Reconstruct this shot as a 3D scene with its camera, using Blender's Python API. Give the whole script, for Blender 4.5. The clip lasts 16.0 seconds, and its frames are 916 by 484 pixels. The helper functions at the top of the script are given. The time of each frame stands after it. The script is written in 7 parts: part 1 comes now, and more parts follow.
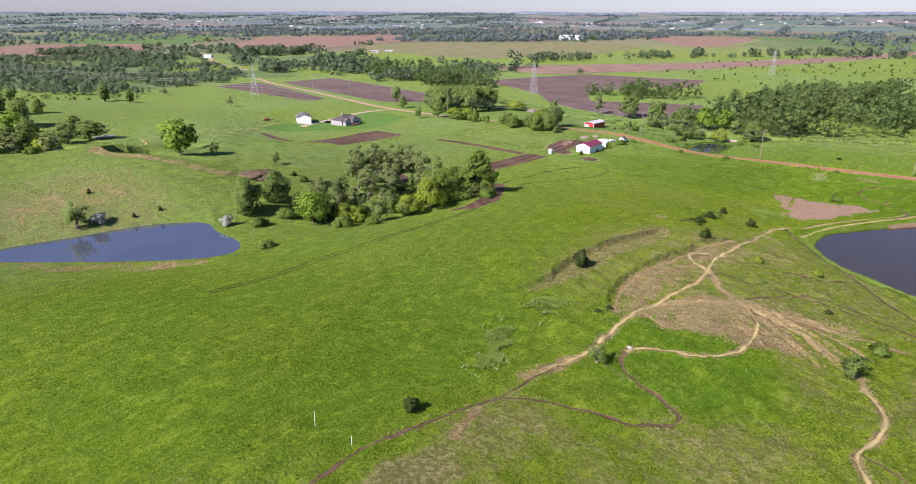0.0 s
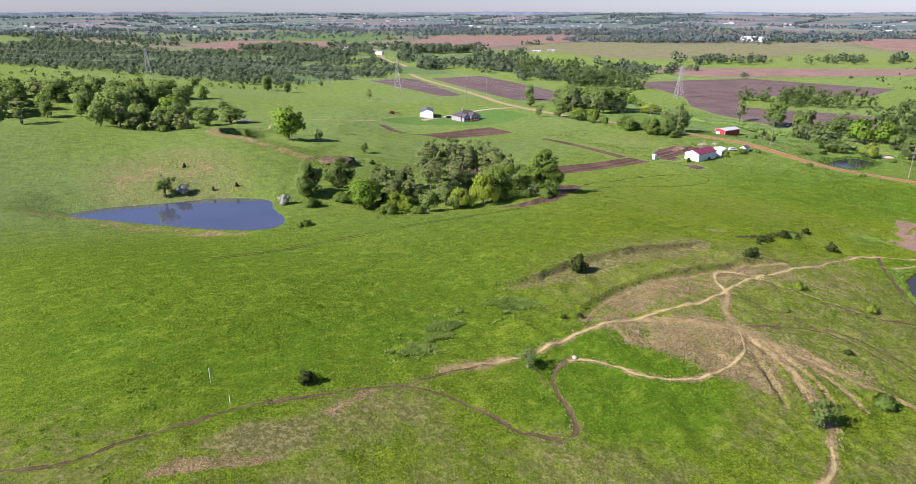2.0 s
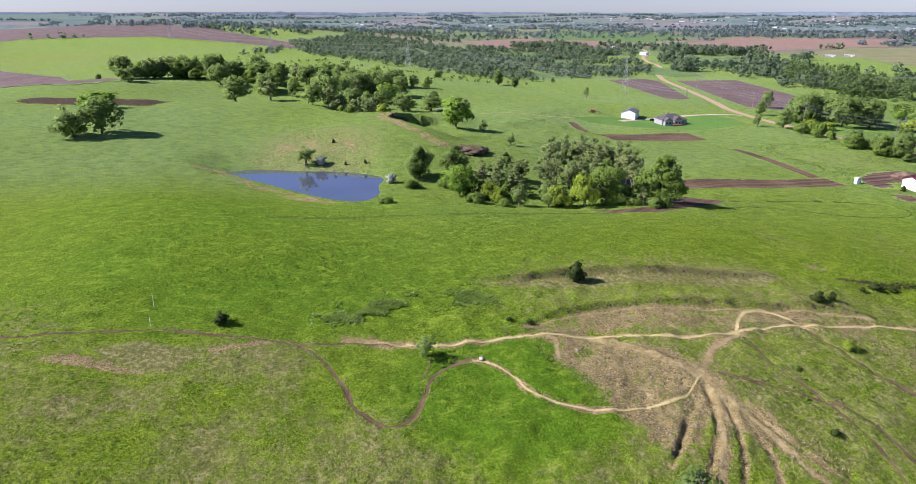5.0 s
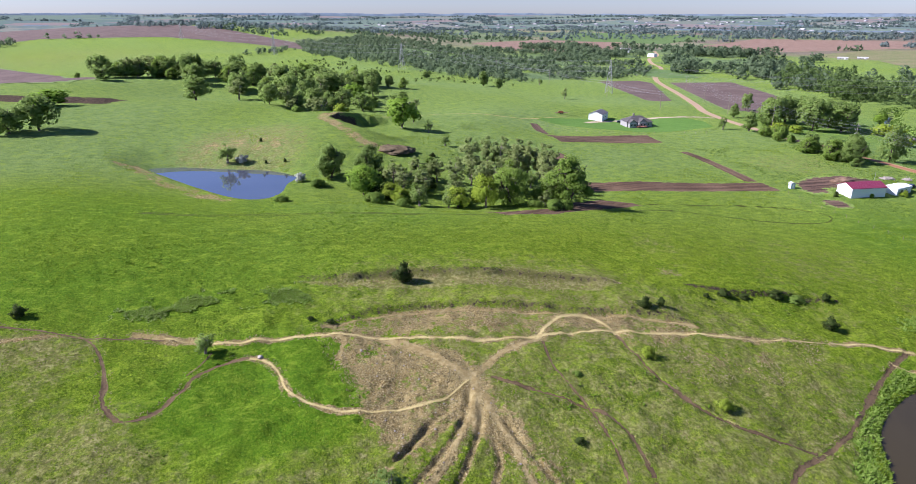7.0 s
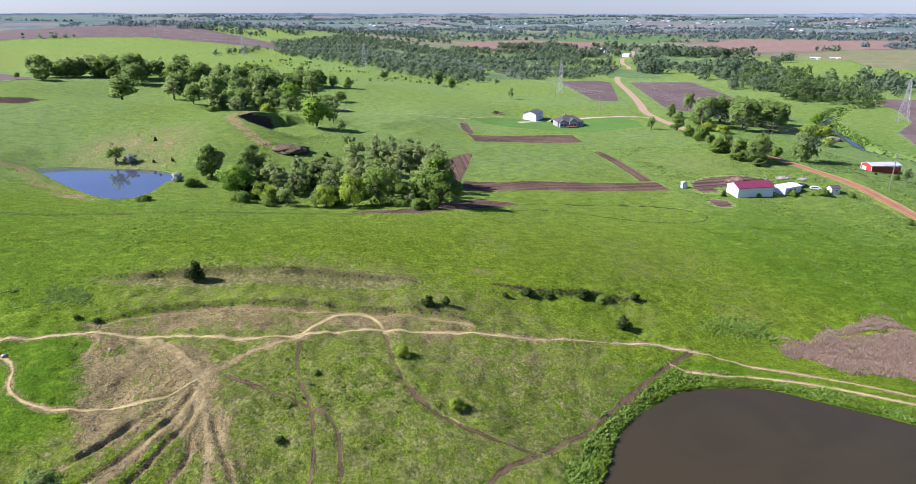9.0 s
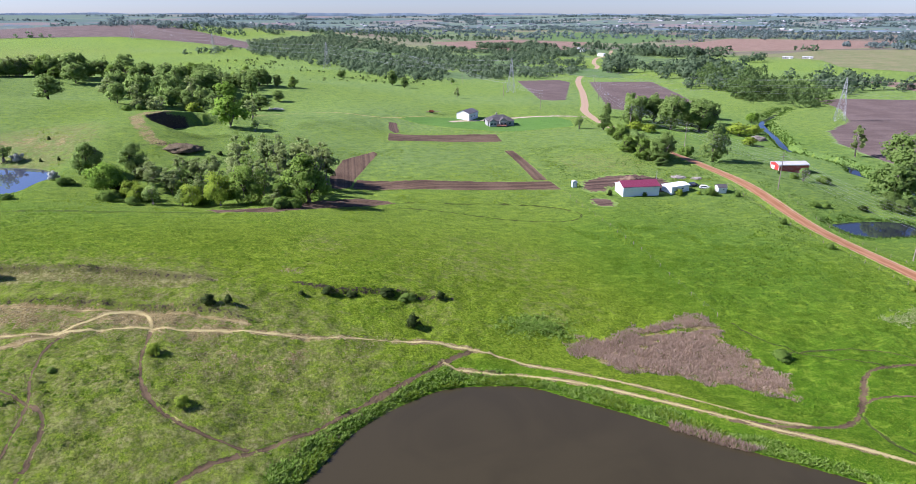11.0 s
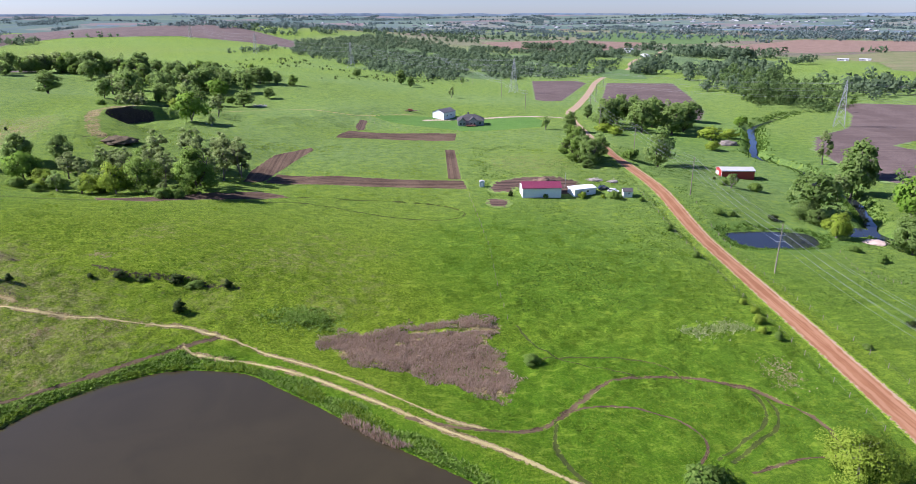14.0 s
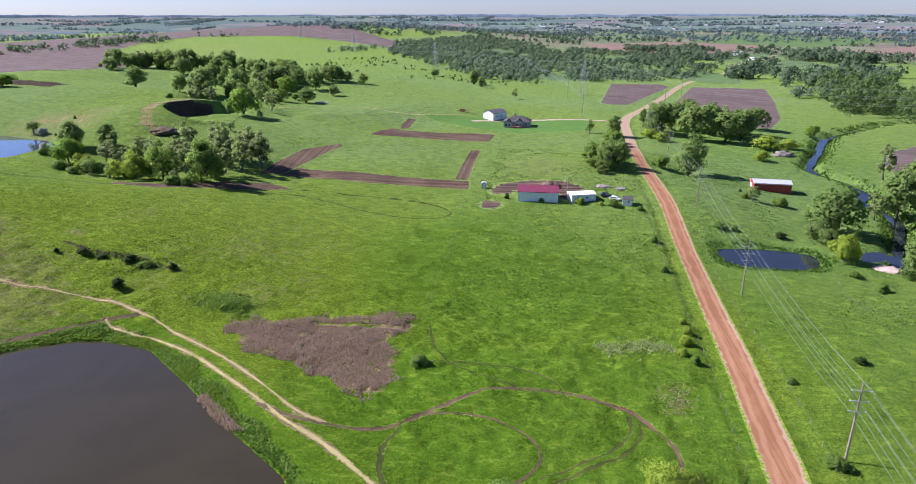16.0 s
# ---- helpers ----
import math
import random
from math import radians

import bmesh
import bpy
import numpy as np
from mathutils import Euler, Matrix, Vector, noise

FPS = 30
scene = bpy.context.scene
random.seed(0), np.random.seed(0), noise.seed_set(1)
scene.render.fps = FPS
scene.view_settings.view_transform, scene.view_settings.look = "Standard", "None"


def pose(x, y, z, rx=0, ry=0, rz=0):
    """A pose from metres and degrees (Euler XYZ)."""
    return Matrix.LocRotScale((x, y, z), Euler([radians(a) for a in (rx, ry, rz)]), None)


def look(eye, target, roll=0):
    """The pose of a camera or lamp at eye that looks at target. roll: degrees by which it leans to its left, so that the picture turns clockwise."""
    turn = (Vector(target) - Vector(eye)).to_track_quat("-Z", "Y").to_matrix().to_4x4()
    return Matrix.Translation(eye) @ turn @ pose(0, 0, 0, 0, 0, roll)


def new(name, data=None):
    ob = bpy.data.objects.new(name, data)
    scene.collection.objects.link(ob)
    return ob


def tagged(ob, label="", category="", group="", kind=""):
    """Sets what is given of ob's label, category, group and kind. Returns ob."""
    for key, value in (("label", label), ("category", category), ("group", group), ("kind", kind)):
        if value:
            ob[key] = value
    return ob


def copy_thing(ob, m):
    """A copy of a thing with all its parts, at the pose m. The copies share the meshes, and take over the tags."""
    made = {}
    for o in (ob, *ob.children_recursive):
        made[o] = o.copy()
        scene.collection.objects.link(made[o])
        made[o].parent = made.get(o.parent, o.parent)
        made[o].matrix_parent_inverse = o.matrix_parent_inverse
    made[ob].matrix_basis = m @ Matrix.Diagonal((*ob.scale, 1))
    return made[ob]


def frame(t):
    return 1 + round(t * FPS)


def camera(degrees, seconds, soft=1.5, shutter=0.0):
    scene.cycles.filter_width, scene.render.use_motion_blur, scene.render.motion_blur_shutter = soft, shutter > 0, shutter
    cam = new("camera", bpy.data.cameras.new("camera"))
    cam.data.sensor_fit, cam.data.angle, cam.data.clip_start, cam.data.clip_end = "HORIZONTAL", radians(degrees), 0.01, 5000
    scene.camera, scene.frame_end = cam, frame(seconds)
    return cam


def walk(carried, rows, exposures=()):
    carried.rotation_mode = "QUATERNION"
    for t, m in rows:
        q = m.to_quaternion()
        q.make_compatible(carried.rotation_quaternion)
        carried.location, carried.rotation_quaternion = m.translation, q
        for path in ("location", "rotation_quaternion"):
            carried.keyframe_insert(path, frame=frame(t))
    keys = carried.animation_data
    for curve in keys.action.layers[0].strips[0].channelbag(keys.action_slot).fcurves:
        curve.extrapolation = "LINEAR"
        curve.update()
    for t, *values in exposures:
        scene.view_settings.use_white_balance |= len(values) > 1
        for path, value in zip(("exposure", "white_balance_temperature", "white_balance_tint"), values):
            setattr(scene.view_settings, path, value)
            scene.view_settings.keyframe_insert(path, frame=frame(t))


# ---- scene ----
cam = camera(71.0, 16.0, soft=0.5)
METRES, EYE, TILT, LEAN, TURN = 367.5, 67.2, -1.9, 3.0, 36.3
ROWS = [
    (0.0, 0.0, 0.0, 0.0, 1.0, -17.9, -3.08),
    (0.5, 0.0297, 0.0005, 0.0008, 4.96, -18.13, -3.19),
    (1.0, 0.0593, 0.0033, 0.0016, 8.81, -18.33, -3.27),
    (1.5, 0.0881, 0.0078, 0.0021, 12.77, -18.55, -3.35),
    (2.0, 0.1163, 0.0145, 0.0024, 16.66, -18.76, -3.43),
    (2.5, 0.144, 0.0231, 0.0027, 20.58, -18.99, -3.48),
    (3.0, 0.1711, 0.0338, 0.0032, 24.76, -19.23, -3.51),
    (3.5, 0.1974, 0.0465, 0.0036, 29.16, -19.5, -3.53),
    (4.0, 0.2226, 0.0615, 0.0041, 34.62, -19.85, -3.54),
    (6.5, 0.3361, 0.1616, 0.0096, 44.34, -20.33, -3.51),
    (7.0, 0.3584, 0.1834, 0.0115, 44.33, -20.31, -3.52),
    (7.5, 0.3809, 0.2054, 0.0133, 44.33, -20.3, -3.52),
    (8.0, 0.4038, 0.2278, 0.0151, 44.34, -20.3, -3.52),
    (8.5, 0.4267, 0.2503, 0.0168, 44.34, -20.3, -3.52),
    (9.0, 0.4497, 0.2728, 0.0186, 44.34, -20.3, -3.53),
    (9.5, 0.4727, 0.2954, 0.0203, 44.33, -20.3, -3.54),
    (12.0, 0.59, 0.4085, 0.0297, 44.45, -20.34, -3.49),
    (12.5, 0.6132, 0.4311, 0.0316, 44.5, -20.34, -3.46),
    (13.0, 0.6363, 0.4542, 0.0333, 45.63, -20.4, -3.42),
    (13.5, 0.6588, 0.4778, 0.0351, 47.86, -20.53, -3.39),
    (14.0, 0.6798, 0.5023, 0.0367, 51.11, -20.7, -3.29),
    (14.5, 0.6997, 0.5279, 0.0384, 53.56, -20.81, -3.22),
    (15.0, 0.7186, 0.5541, 0.0402, 56.22, -20.96, -3.16),
    (15.5, 0.736, 0.5813, 0.0417, 58.84, -21.07, -3.06),
    (16.0, 0.7522, 0.6091, 0.0433, 61.4, -21.19, -3.02),
]
walk(cam, [(t, pose(0, 0, EYE, TILT, LEAN, TURN) @ pose(METRES * x, METRES * y, METRES * z, 90 + pitch, roll, yaw)) for t, x, y, z, yaw, pitch, roll in ROWS],
     exposures=[(0.0, 1.00, 6300, 31), (3.0, 1.05, 6100, 30), (7.0, 1.13, 5850, 27), (12.0, 1.18, 5700, 26), (16.0, 1.06, 5750, 26)])

# ---- daylight ----
SUN_ELEVATION, SUN_AZIMUTH = 38.0, 189.8  # degrees; azimuth clockwise from +y
world = bpy.data.worlds.new("daylight")
scene.world = world
world.use_nodes = True
sky = world.node_tree.nodes.new("ShaderNodeTexSky")
sky.sky_type, sky.sun_disc = "NISHITA", False
sky.sun_elevation, sky.sun_rotation = radians(SUN_ELEVATION), radians(SUN_AZIMUTH)
sky.altitude, sky.air_density, sky.dust_density, sky.ozone_density = 300, 1.0, 0.3, 2.2
world.node_tree.nodes["Background"].inputs["Strength"].default_value = 0.05
haze_tint = world.node_tree.nodes.new("ShaderNodeMix")
haze_tint.data_type, haze_tint.blend_type = "RGBA", "MULTIPLY"
haze_tint.inputs["Factor"].default_value, haze_tint.inputs["B"].default_value = 1.0, (0.80, 0.93, 1.22, 1)
world.node_tree.links.new(sky.outputs["Color"], haze_tint.inputs["A"])
world.node_tree.links.new(haze_tint.outputs["Result"], world.node_tree.nodes["Background"].inputs["Color"])
sun_data = bpy.data.lights.new("sun", "SUN")
sun_data.energy, sun_data.angle, sun_data.color = 4.9, radians(0.55), (1.0, 0.955, 0.885)
sun = new("sun", sun_data)
a, e = radians(SUN_AZIMUTH), radians(SUN_ELEVATION)
sun.matrix_world = look((200 * math.sin(a) * math.cos(e), 200 * math.cos(a) * math.cos(e), 200 * math.sin(e)), (0, 0, 0))

# ---- the lie of the land ----
SWELLS = []


def swell(x, y, rise, reach):
    """One broad rise or hollow of the land."""
    SWELLS.append((x, y, rise, reach))


# pasture crest, eroded knoll and the banks round it
swell(-93, 159, 5.80, 42), swell(-99, 64.5, 5.25, 27), swell(-45, 24, 4.50, 27)
swell(-139.5, 37.5, 4.28, 27), swell(-72, 226.5, 2.37, 27), swell(-31.5, 172.5, 2.43, 27)
swell(-99, 118.5, 2.27, 27), swell(54, 159, -5.54, 42), swell(-58.5, 294, -1.41, 27)
# pond hollows
swell(12, 243, -7.67, 42), swell(54, 306, -3.57, 42), swell(-180, 78, -3.41, 27), swell(-112.5, 429, -4.96, 27)
# west hill and the ditch of the garden plots
swell(-261, 138, 5.43, 42), swell(-234, 118.5, 4.98, 27), swell(-282, -30, 4.17, 67.5), swell(-450, 22.5, 14.40, 105)
swell(-315, 253.5, -6.54, 27), swell(-369, 240, 4.57, 27), swell(-369, 307.5, -2.88, 27), swell(-156, 285, -4.46, 42)
# bottom land by the road and the creek
swell(-51, 348, -4.44, 42), swell(-139.5, 361.5, -3.72, 27), swell(-234, 388.5, 2.91, 27)
swell(-166.5, 402, 3.31, 27), swell(-198, 474, -3.58, 42)
# ravine of the grove, stock dam, garden hollow and the valley west of the hill
swell(-165, 128, -0.61, 19), swell(-158, 150, -2.47, 19), swell(-152, 175, -2.70, 19), swell(-150, 200, 0.29, 19), swell(-160, 225, -0.94, 19)
swell(-195, 226, -4.43, 19), swell(-235, 226, -0.94, 19), swell(-180, 180, -1.15, 19), swell(-250, 134, 1.07, 19), swell(-275, 122, 1.02, 19)
swell(-300, 125, 2.00, 19), swell(-303, 148, 1.62, 19), swell(-288, 165, -4.23, 19), swell(-162, 345, 1.65, 27), swell(-252, 300, -0.36, 27)
swell(-290, 310, -2.32, 27), swell(-307, 248, 3.76, 27), swell(-350, 250, -4.82, 27), swell(-345, 334, -1.84, 27), swell(-373, 302, 0.47, 27)
swell(-345, 130, 0.42, 45), swell(-395, 160, -6.03, 45), swell(-372, 40, -1.30, 45), swell(-425, 90, -5.35, 45), swell(-430, 20, -11.62, 45)
swell(-330, 60, 2.61, 45), swell(-330, 190, 0.84, 45), swell(-440, 300, -1.15, 45), swell(-530, -10, -1.66, 70), swell(-500, 150, 0.73, 70)
swell(-318, 181, -2.6, 7), swell(-310, 192, 1.2, 5), swell(-322, 204, 1.1, 5), swell(-300, 208, -1.2, 6), swell(-292, 214, 1.0, 5), swell(-345, 222, 0.9, 6), swell(-330, 235, 0.8, 5), swell(-306, 228, -0.9, 6)
swell(-243, 157, -3.4, 11), swell(-233, 413, -4.5, 11), swell(-217, 450, -1.2, 14), swell(-590, 270, -3.60, 70), swell(-480, 330, -0.53, 70), swell(-520, 70, -1.24, 70)


def smooth(a, b, v):
    s = np.clip((v - a) / (b - a), 0, 1)
    return s * s * (3 - 2 * s)


def land(x, y):
    """Height of the bare land, without ponds, ruts and banks."""
    x, y = np.asarray(x, float), np.asarray(y, float)
    near = 4.99 - 0.00092 * np.clip(x, -450, 150) - 0.03718 * np.clip(y, -120, 510)
    for cx, cy, rise, reach in SWELLS:
        near = near + rise * np.exp(-((x - cx) ** 2 + (y - cy) ** 2) / (2 * reach * reach))
    r = np.hypot(x + 90, y - 225)
    far = -13 + 34 * np.exp(-(((x + 1550) / 620) ** 2 + ((y + 240) / 620) ** 2))
    far = far + 20 * np.exp(-(((x + 2050) / 420) ** 2 + ((y + 520) / 620) ** 2))
    far = far + 13 * np.exp(-(((x + 780) / 285) ** 2 + ((y - 60) / 285) ** 2))
    far = far + 19 * np.exp(-(((x + 450) / 500) ** 2 + ((y - 1700) / 400) ** 2))
    far = far + 15 * np.exp(-(((x - 370) / 390) ** 2 + ((y - 1140) / 360) ** 2))
    far = far + 3.5 * np.sin(x / 310 + 1) * np.cos(y / 390) + 3.0 * np.sin((x + y) / 500)
    far = far + 62 * smooth(2600, 4900, r)
    s = smooth(465, 780, r)
    return near * (1 - s) + far * s


def lattice(x, y, size, seed):
    """Smooth value noise in [-1, 1] on a lattice of that size."""
    u, v = np.asarray(x, float) / size + 17.3 * seed, np.asarray(y, float) / size - 9.1 * seed
    i, j = np.floor(u), np.floor(v)
    f, g = u - i, v - j
    f, g = f * f * (3 - 2 * f), g * g * (3 - 2 * g)

    def corner(a, b):
        h = np.sin(a * 127.1 + b * 311.7 + seed * 74.7) * 43758.5453
        return 2 * (h - np.floor(h)) - 1
    return (corner(i, j) * (1 - f) * (1 - g) + corner(i + 1, j) * f * (1 - g)
            + corner(i, j + 1) * (1 - f) * g + corner(i + 1, j + 1) * f * g)


def curve_through(points, step=1.0, closed=False):
    """A smooth line through the points, sampled about every step metres."""
    p = [np.array(q, float) for q in points]
    n, out = len(p), []
    for i in range(n if closed else n - 1):
        if closed:
            a, b, c, d = p[i - 1], p[i], p[(i + 1) % n], p[(i + 2) % n]
        else:
            b, c = p[i], p[i + 1]
            a = p[i - 1] if i else 2 * b - c
            d = p[i + 2] if i + 2 < n else 2 * c - b
        k = max(2, int(np.linalg.norm(c - b) / step))
        for s in np.arange(k) / k:
            out.append(0.5 * (2 * b + (c - a) * s + (2 * a - 5 * b + 4 * c - d) * s * s + (3 * b - a - 3 * c + d) * s ** 3))
    if not closed:
        out.append(p[-1])
    return np.array(out)


def away(x, y, line, closed=False):
    """Distance of each place to a line, and the side of it (+1: left of its way)."""
    best, side = np.full(np.shape(x), 1e9), np.zeros(np.shape(x))
    ends = np.roll(line, -1, axis=0) if closed else line[1:]
    for (ax, ay), (bx, by) in zip(line, ends):
        dx, dy = bx - ax, by - ay
        l2 = dx * dx + dy * dy + 1e-9
        s = np.clip(((x - ax) * dx + (y - ay) * dy) / l2, 0, 1)
        d = np.hypot(x - ax - s * dx, y - ay - s * dy)
        m = d < best
        best = np.where(m, d, best)
        side = np.where(m, np.sign(dx * (y - ay) - dy * (x - ax)), side)
    return best, side


def within(x, y, ring):
    """Signed distance to a ring, positive inside."""
    x, y = np.asarray(x, float), np.asarray(y, float)
    inside = np.zeros(np.shape(x), bool)
    for (ax, ay), (bx, by) in zip(ring, np.roll(ring, -1, axis=0)):
        cross = (ay > y) != (by > y)
        inside ^= cross & (x < (bx - ax) * (y - ay) / (by - ay + 1e-12) + ax)
    d, _ = away(x, y, ring, True)
    return np.where(inside, d, -d)


def near_only(x, y, line, reach):
    """Which of the places lie in the box round a line."""
    return ((x > line[:, 0].min() - reach) & (x < line[:, 0].max() + reach)
            & (y > line[:, 1].min() - reach) & (y < line[:, 1].max() + reach))


# ---- waters ----
POND_WEST = curve_through([(-212, 48), (-214, 60), (-208, 78), (-203, 95), (-195, 106), (-188, 110), (-178, 107), (-166, 106),
                           (-159, 102), (-158, 96), (-162, 89), (-170, 81), (-184, 69), (-198, 58)], 2.5, True)
POND_EAST = curve_through([(-2, 213), (-8, 217), (-16, 222), (-21, 227), (-25, 233), (-28.5, 240), (-29, 247), (-27, 258), (-22, 265),
                           (-15.5, 273.5), (-8, 282.5), (-1, 291), (5, 299), (12, 307), (30, 318), (62, 310), (88, 280), (85, 240), (50, 212), (18, 208)], 2.5, True)
POND_ROAD = curve_through([(-125, 404), (-128, 409), (-128, 422), (-124, 434), (-114, 433), (-110, 426), (-110, 418), (-111, 410), (-114, 405)], 2.0, True)
CREEK = curve_through([(-10, 515), (-70, 482), (-107, 465), (-124, 462), (-146, 472), (-180, 487), (-210, 486), (-222, 494), (-239, 491), (-256, 482),
                       (-275, 488), (-304, 502), (-340, 518), (-362, 531), (-390, 560), (-413, 582), (-440, 640), (-500, 690)], 5.0)
POOL = curve_through([(-118.5, 442), (-127, 449.5), (-131.5, 457), (-128, 461), (-120, 462), (-114, 463), (-121, 456), (-117, 447)], 2.0, True)
POND_DAM = curve_through([(-322, 122), (-330, 112), (-345, 106), (-362, 110), (-366, 122), (-356, 132), (-338, 136), (-326, 132)], 2.5, True)
WATERS = [(POND_DAM, 2.3), (POOL, -14.9), (POND_WEST, 1.35), (POND_EAST, -9.3), (POND_ROAD, -14.6)]

ROAD = curve_through([(80, 377), (40, 382), (-2, 386.5), (-20.7, 388), (-44, 389.6), (-72, 390.7), (-108.6, 392.6), (-151.7, 393.3), (-198, 392.3), (-253, 392.3), (-317, 395.5), (-364, 398.5),
                      (-405, 406), (-445.5, 421), (-537, 451.6), (-660, 490), (-740, 525), (-793, 557), (-860, 590), (-940, 614), (-1048, 661), (-1128, 714), (-1300, 790)], 4.0)

# ---- trails: line, half width, rut depth ----
TRAILS, GULLIES = [], []


def trail(look_of, half, depth, *points):
    TRAILS.append((look_of, curve_through(points, 0.8), half * {"tan": 0.46, "mud": 0.62, "rut": 0.9}[look_of], depth))


trail("mud", 0.36, 0.12, (-70, 10), (-60, 24), (-57.3, 31.3), (-58.1, 36.5), (-58, 44.5), (-58.7, 53.5), (-57, 61), (-55.4, 69), (-53.7, 75), (-51.8, 80.6), (-47, 84.3), (-42, 86.7))
trail("mud", 0.62, 0.2, (-42, 86.7), (-36.9, 88.5), (-32.2, 89.6), (-28.3, 92), (-26.3, 94.5), (-26.6, 97), (-29, 99.2), (-33.5, 101.4), (-36.8, 102.6), (-40, 105), (-42.2, 108.5), (-42.4, 111.5))
trail("tan", 0.36, 0.04, (-42.4, 111.5), (-41.4, 114.3), (-37.5, 117), (-31.5, 119), (-28, 122.2), (-25.4, 126.8), (-24.6, 130), (-24.3, 136), (-24.6, 141), (-25.8, 145.2), (-30, 150.2))
trail("mud", 0.26, 0.06, (-52.5, 77.8), (-51.6, 84.7), (-51.4, 89.5), (-50, 95))
trail("tan", 0.55, 0.05, (-50.8, 95), (-49.2, 101), (-48.2, 106.5), (-48, 114.8), (-48.2, 120), (-47.7, 125), (-46.9, 131), (-44.9, 142), (-43, 153.4), (-43.2, 164.5), (-44.6, 174), (-45, 182.2), (-44.2, 188.1), (-44.1, 198), (-43.3, 206.6), (-42.9, 214.2))
trail("tan", 0.42, 0.04, (-42.9, 214.2), (-43.1, 225), (-42.6, 240), (-40, 249))
trail("mud", 0.24, 0.05, (-45, 104.5), (-42, 103.5), (-38, 101.5))
trail("tan", 0.6, 0.05, (-42.4, 165.9), (-48.3, 170.3), (-51, 174.3), (-51.8, 179.2), (-48.2, 182), (-44, 183))
trail("mud", 0.6, 0.22, (-44, 183), (-40.6, 183.4), (-32.2, 184.3), (-25.4, 186.4), (-21.2, 189.2), (-18.2, 192.6), (-15.4, 196.9), (-12.9, 202.3), (-11.8, 206))
trail("tan", 0.5, 0.16, (-2, 131), (0.6, 126), (1.8, 121), (1.2, 114.6), (-0.6, 109), (-0.6, 105), (2, 99))
trail("mud", 0.5, 0.16, (-30.6, 154.2), (-27.3, 159.4), (-25.4, 163.3), (-23.5, 166.7), (-21.6, 169.1), (-19.1, 172.3), (-14.9, 173.9), (-9.6, 174.2), (-5.6, 174.1), (6, 172))
trail("mud", 0.4, 0.12, (-41.8, 167), (-35.2, 166.3), (-27.9, 167.4), (-22.8, 169), (-17.4, 169.8), (-11.3, 170.2), (-6, 169.8), (4, 168))
trail("mud", 0.28, 0.1, (-0.8, 108), (4, 106), (10, 101))
# ground worn bare where the paths meet: line, half width
WORN = [(curve_through(line, 0.8), half) for line, half in [
    ([(-47.0, 131), (-46, 135.4), (-43.7, 139.2), (-40.8, 142.8), (-35.4, 146.7), (-30.7, 150.2)], 0.9), ([(-30.7, 150.2), (-32.8, 153.1), (-37.3, 156.9), (-39.8, 161.2), (-42.8, 166.8)], 0.6),
    ([(-31, 150), (-28, 151.2), (-24.6, 150.7), (-19.6, 147.9), (-14.3, 145), (-8.7, 141.2), (-4.5, 136.4), (-2, 131)], 0.42), ([(-52.4, 89.5), (-51, 95), (-49.5, 101)], 0.8),
    ([(-25.4, 152.2), (-21.8, 152.3), (-17.9, 153.5), (-11.9, 154.7), (-6.3, 155.5), (2, 158)], 0.45), ([(-27, 150), (-22.5, 150), (-18, 149.4)], 1.2), ([(-33, 148.5), (-29, 151)], 1.3),
    ([(-51, 125), (-54.8, 135), (-55.8, 147), (-53.8, 164), (-51.8, 175), (-50.3, 190), (-46, 202)], 0.2), ([(-47.6, 124.5), (-46.2, 128.5), (-43.5, 128.2), (-41, 127.6)], 0.35), ([(-45.8, 133), (-43.2, 131.6), (-41.6, 131.5)], 0.3)]]
# gullies washed into the bare slope
for gully in ([(-28.6, 150.2), (-23.2, 148.6), (-17.5, 145.9), (-13.1, 142.8), (-9.4, 139.6), (-6, 135.5)], [(-25.4, 149.4), (-21.5, 146.4), (-18.6, 144.2)],
              [(-24.7, 146.6), (-20.8, 143.2), (-16.5, 139.6), (-12, 135.4)], [(-23.4, 144.2), (-19.6, 141.6), (-14.5, 137.4), (-11.4, 134.4)], [(-26, 143), (-21.5, 139.5), (-17, 136)],
              [(-15.8, 151.6), (-11.5, 151.6), (-7.3, 149.9), (-3, 147)], [(-23.5, 151.2), (-18.6, 150), (-14.4, 148.2), (-9.5, 145.6), (-6, 143)], [(-20.5, 153.8), (-15.6, 155.6), (-10, 157.6), (-5, 159.5)],
              [(-30, 140), (-25, 137), (-20, 134.5)], [(-34, 136), (-29, 133.6), (-24, 132.6)], [(-31.5, 144.5), (-27, 142.2), (-23.8, 140.4)], [(-36.6, 140.4), (-32, 137.4), (-28.2, 135)]):
    GULLIES.append((curve_through(gully, 0.6), 0.30 if len(gully) > 3 else 0.2, 0.5 if len(gully) > 4 else 0.36 if len(gully) > 3 else 0.14))
trail("mud", 0.72, 0.2, (6, 180), (-4.2, 195.1), (-8.1, 199.8), (-11.8, 207.7), (-16.5, 215.7), (-23.5, 224.8), (-29.3, 232.5), (-34.8, 240.3), (-40, 249))
trail("tan", 0.38, 0.04, (-40, 249), (-38, 254.5), (-35.7, 258.6), (-29.5, 270.3), (-23, 281.2), (-15.9, 291.1), (-9, 300), (-6.5, 305.9))
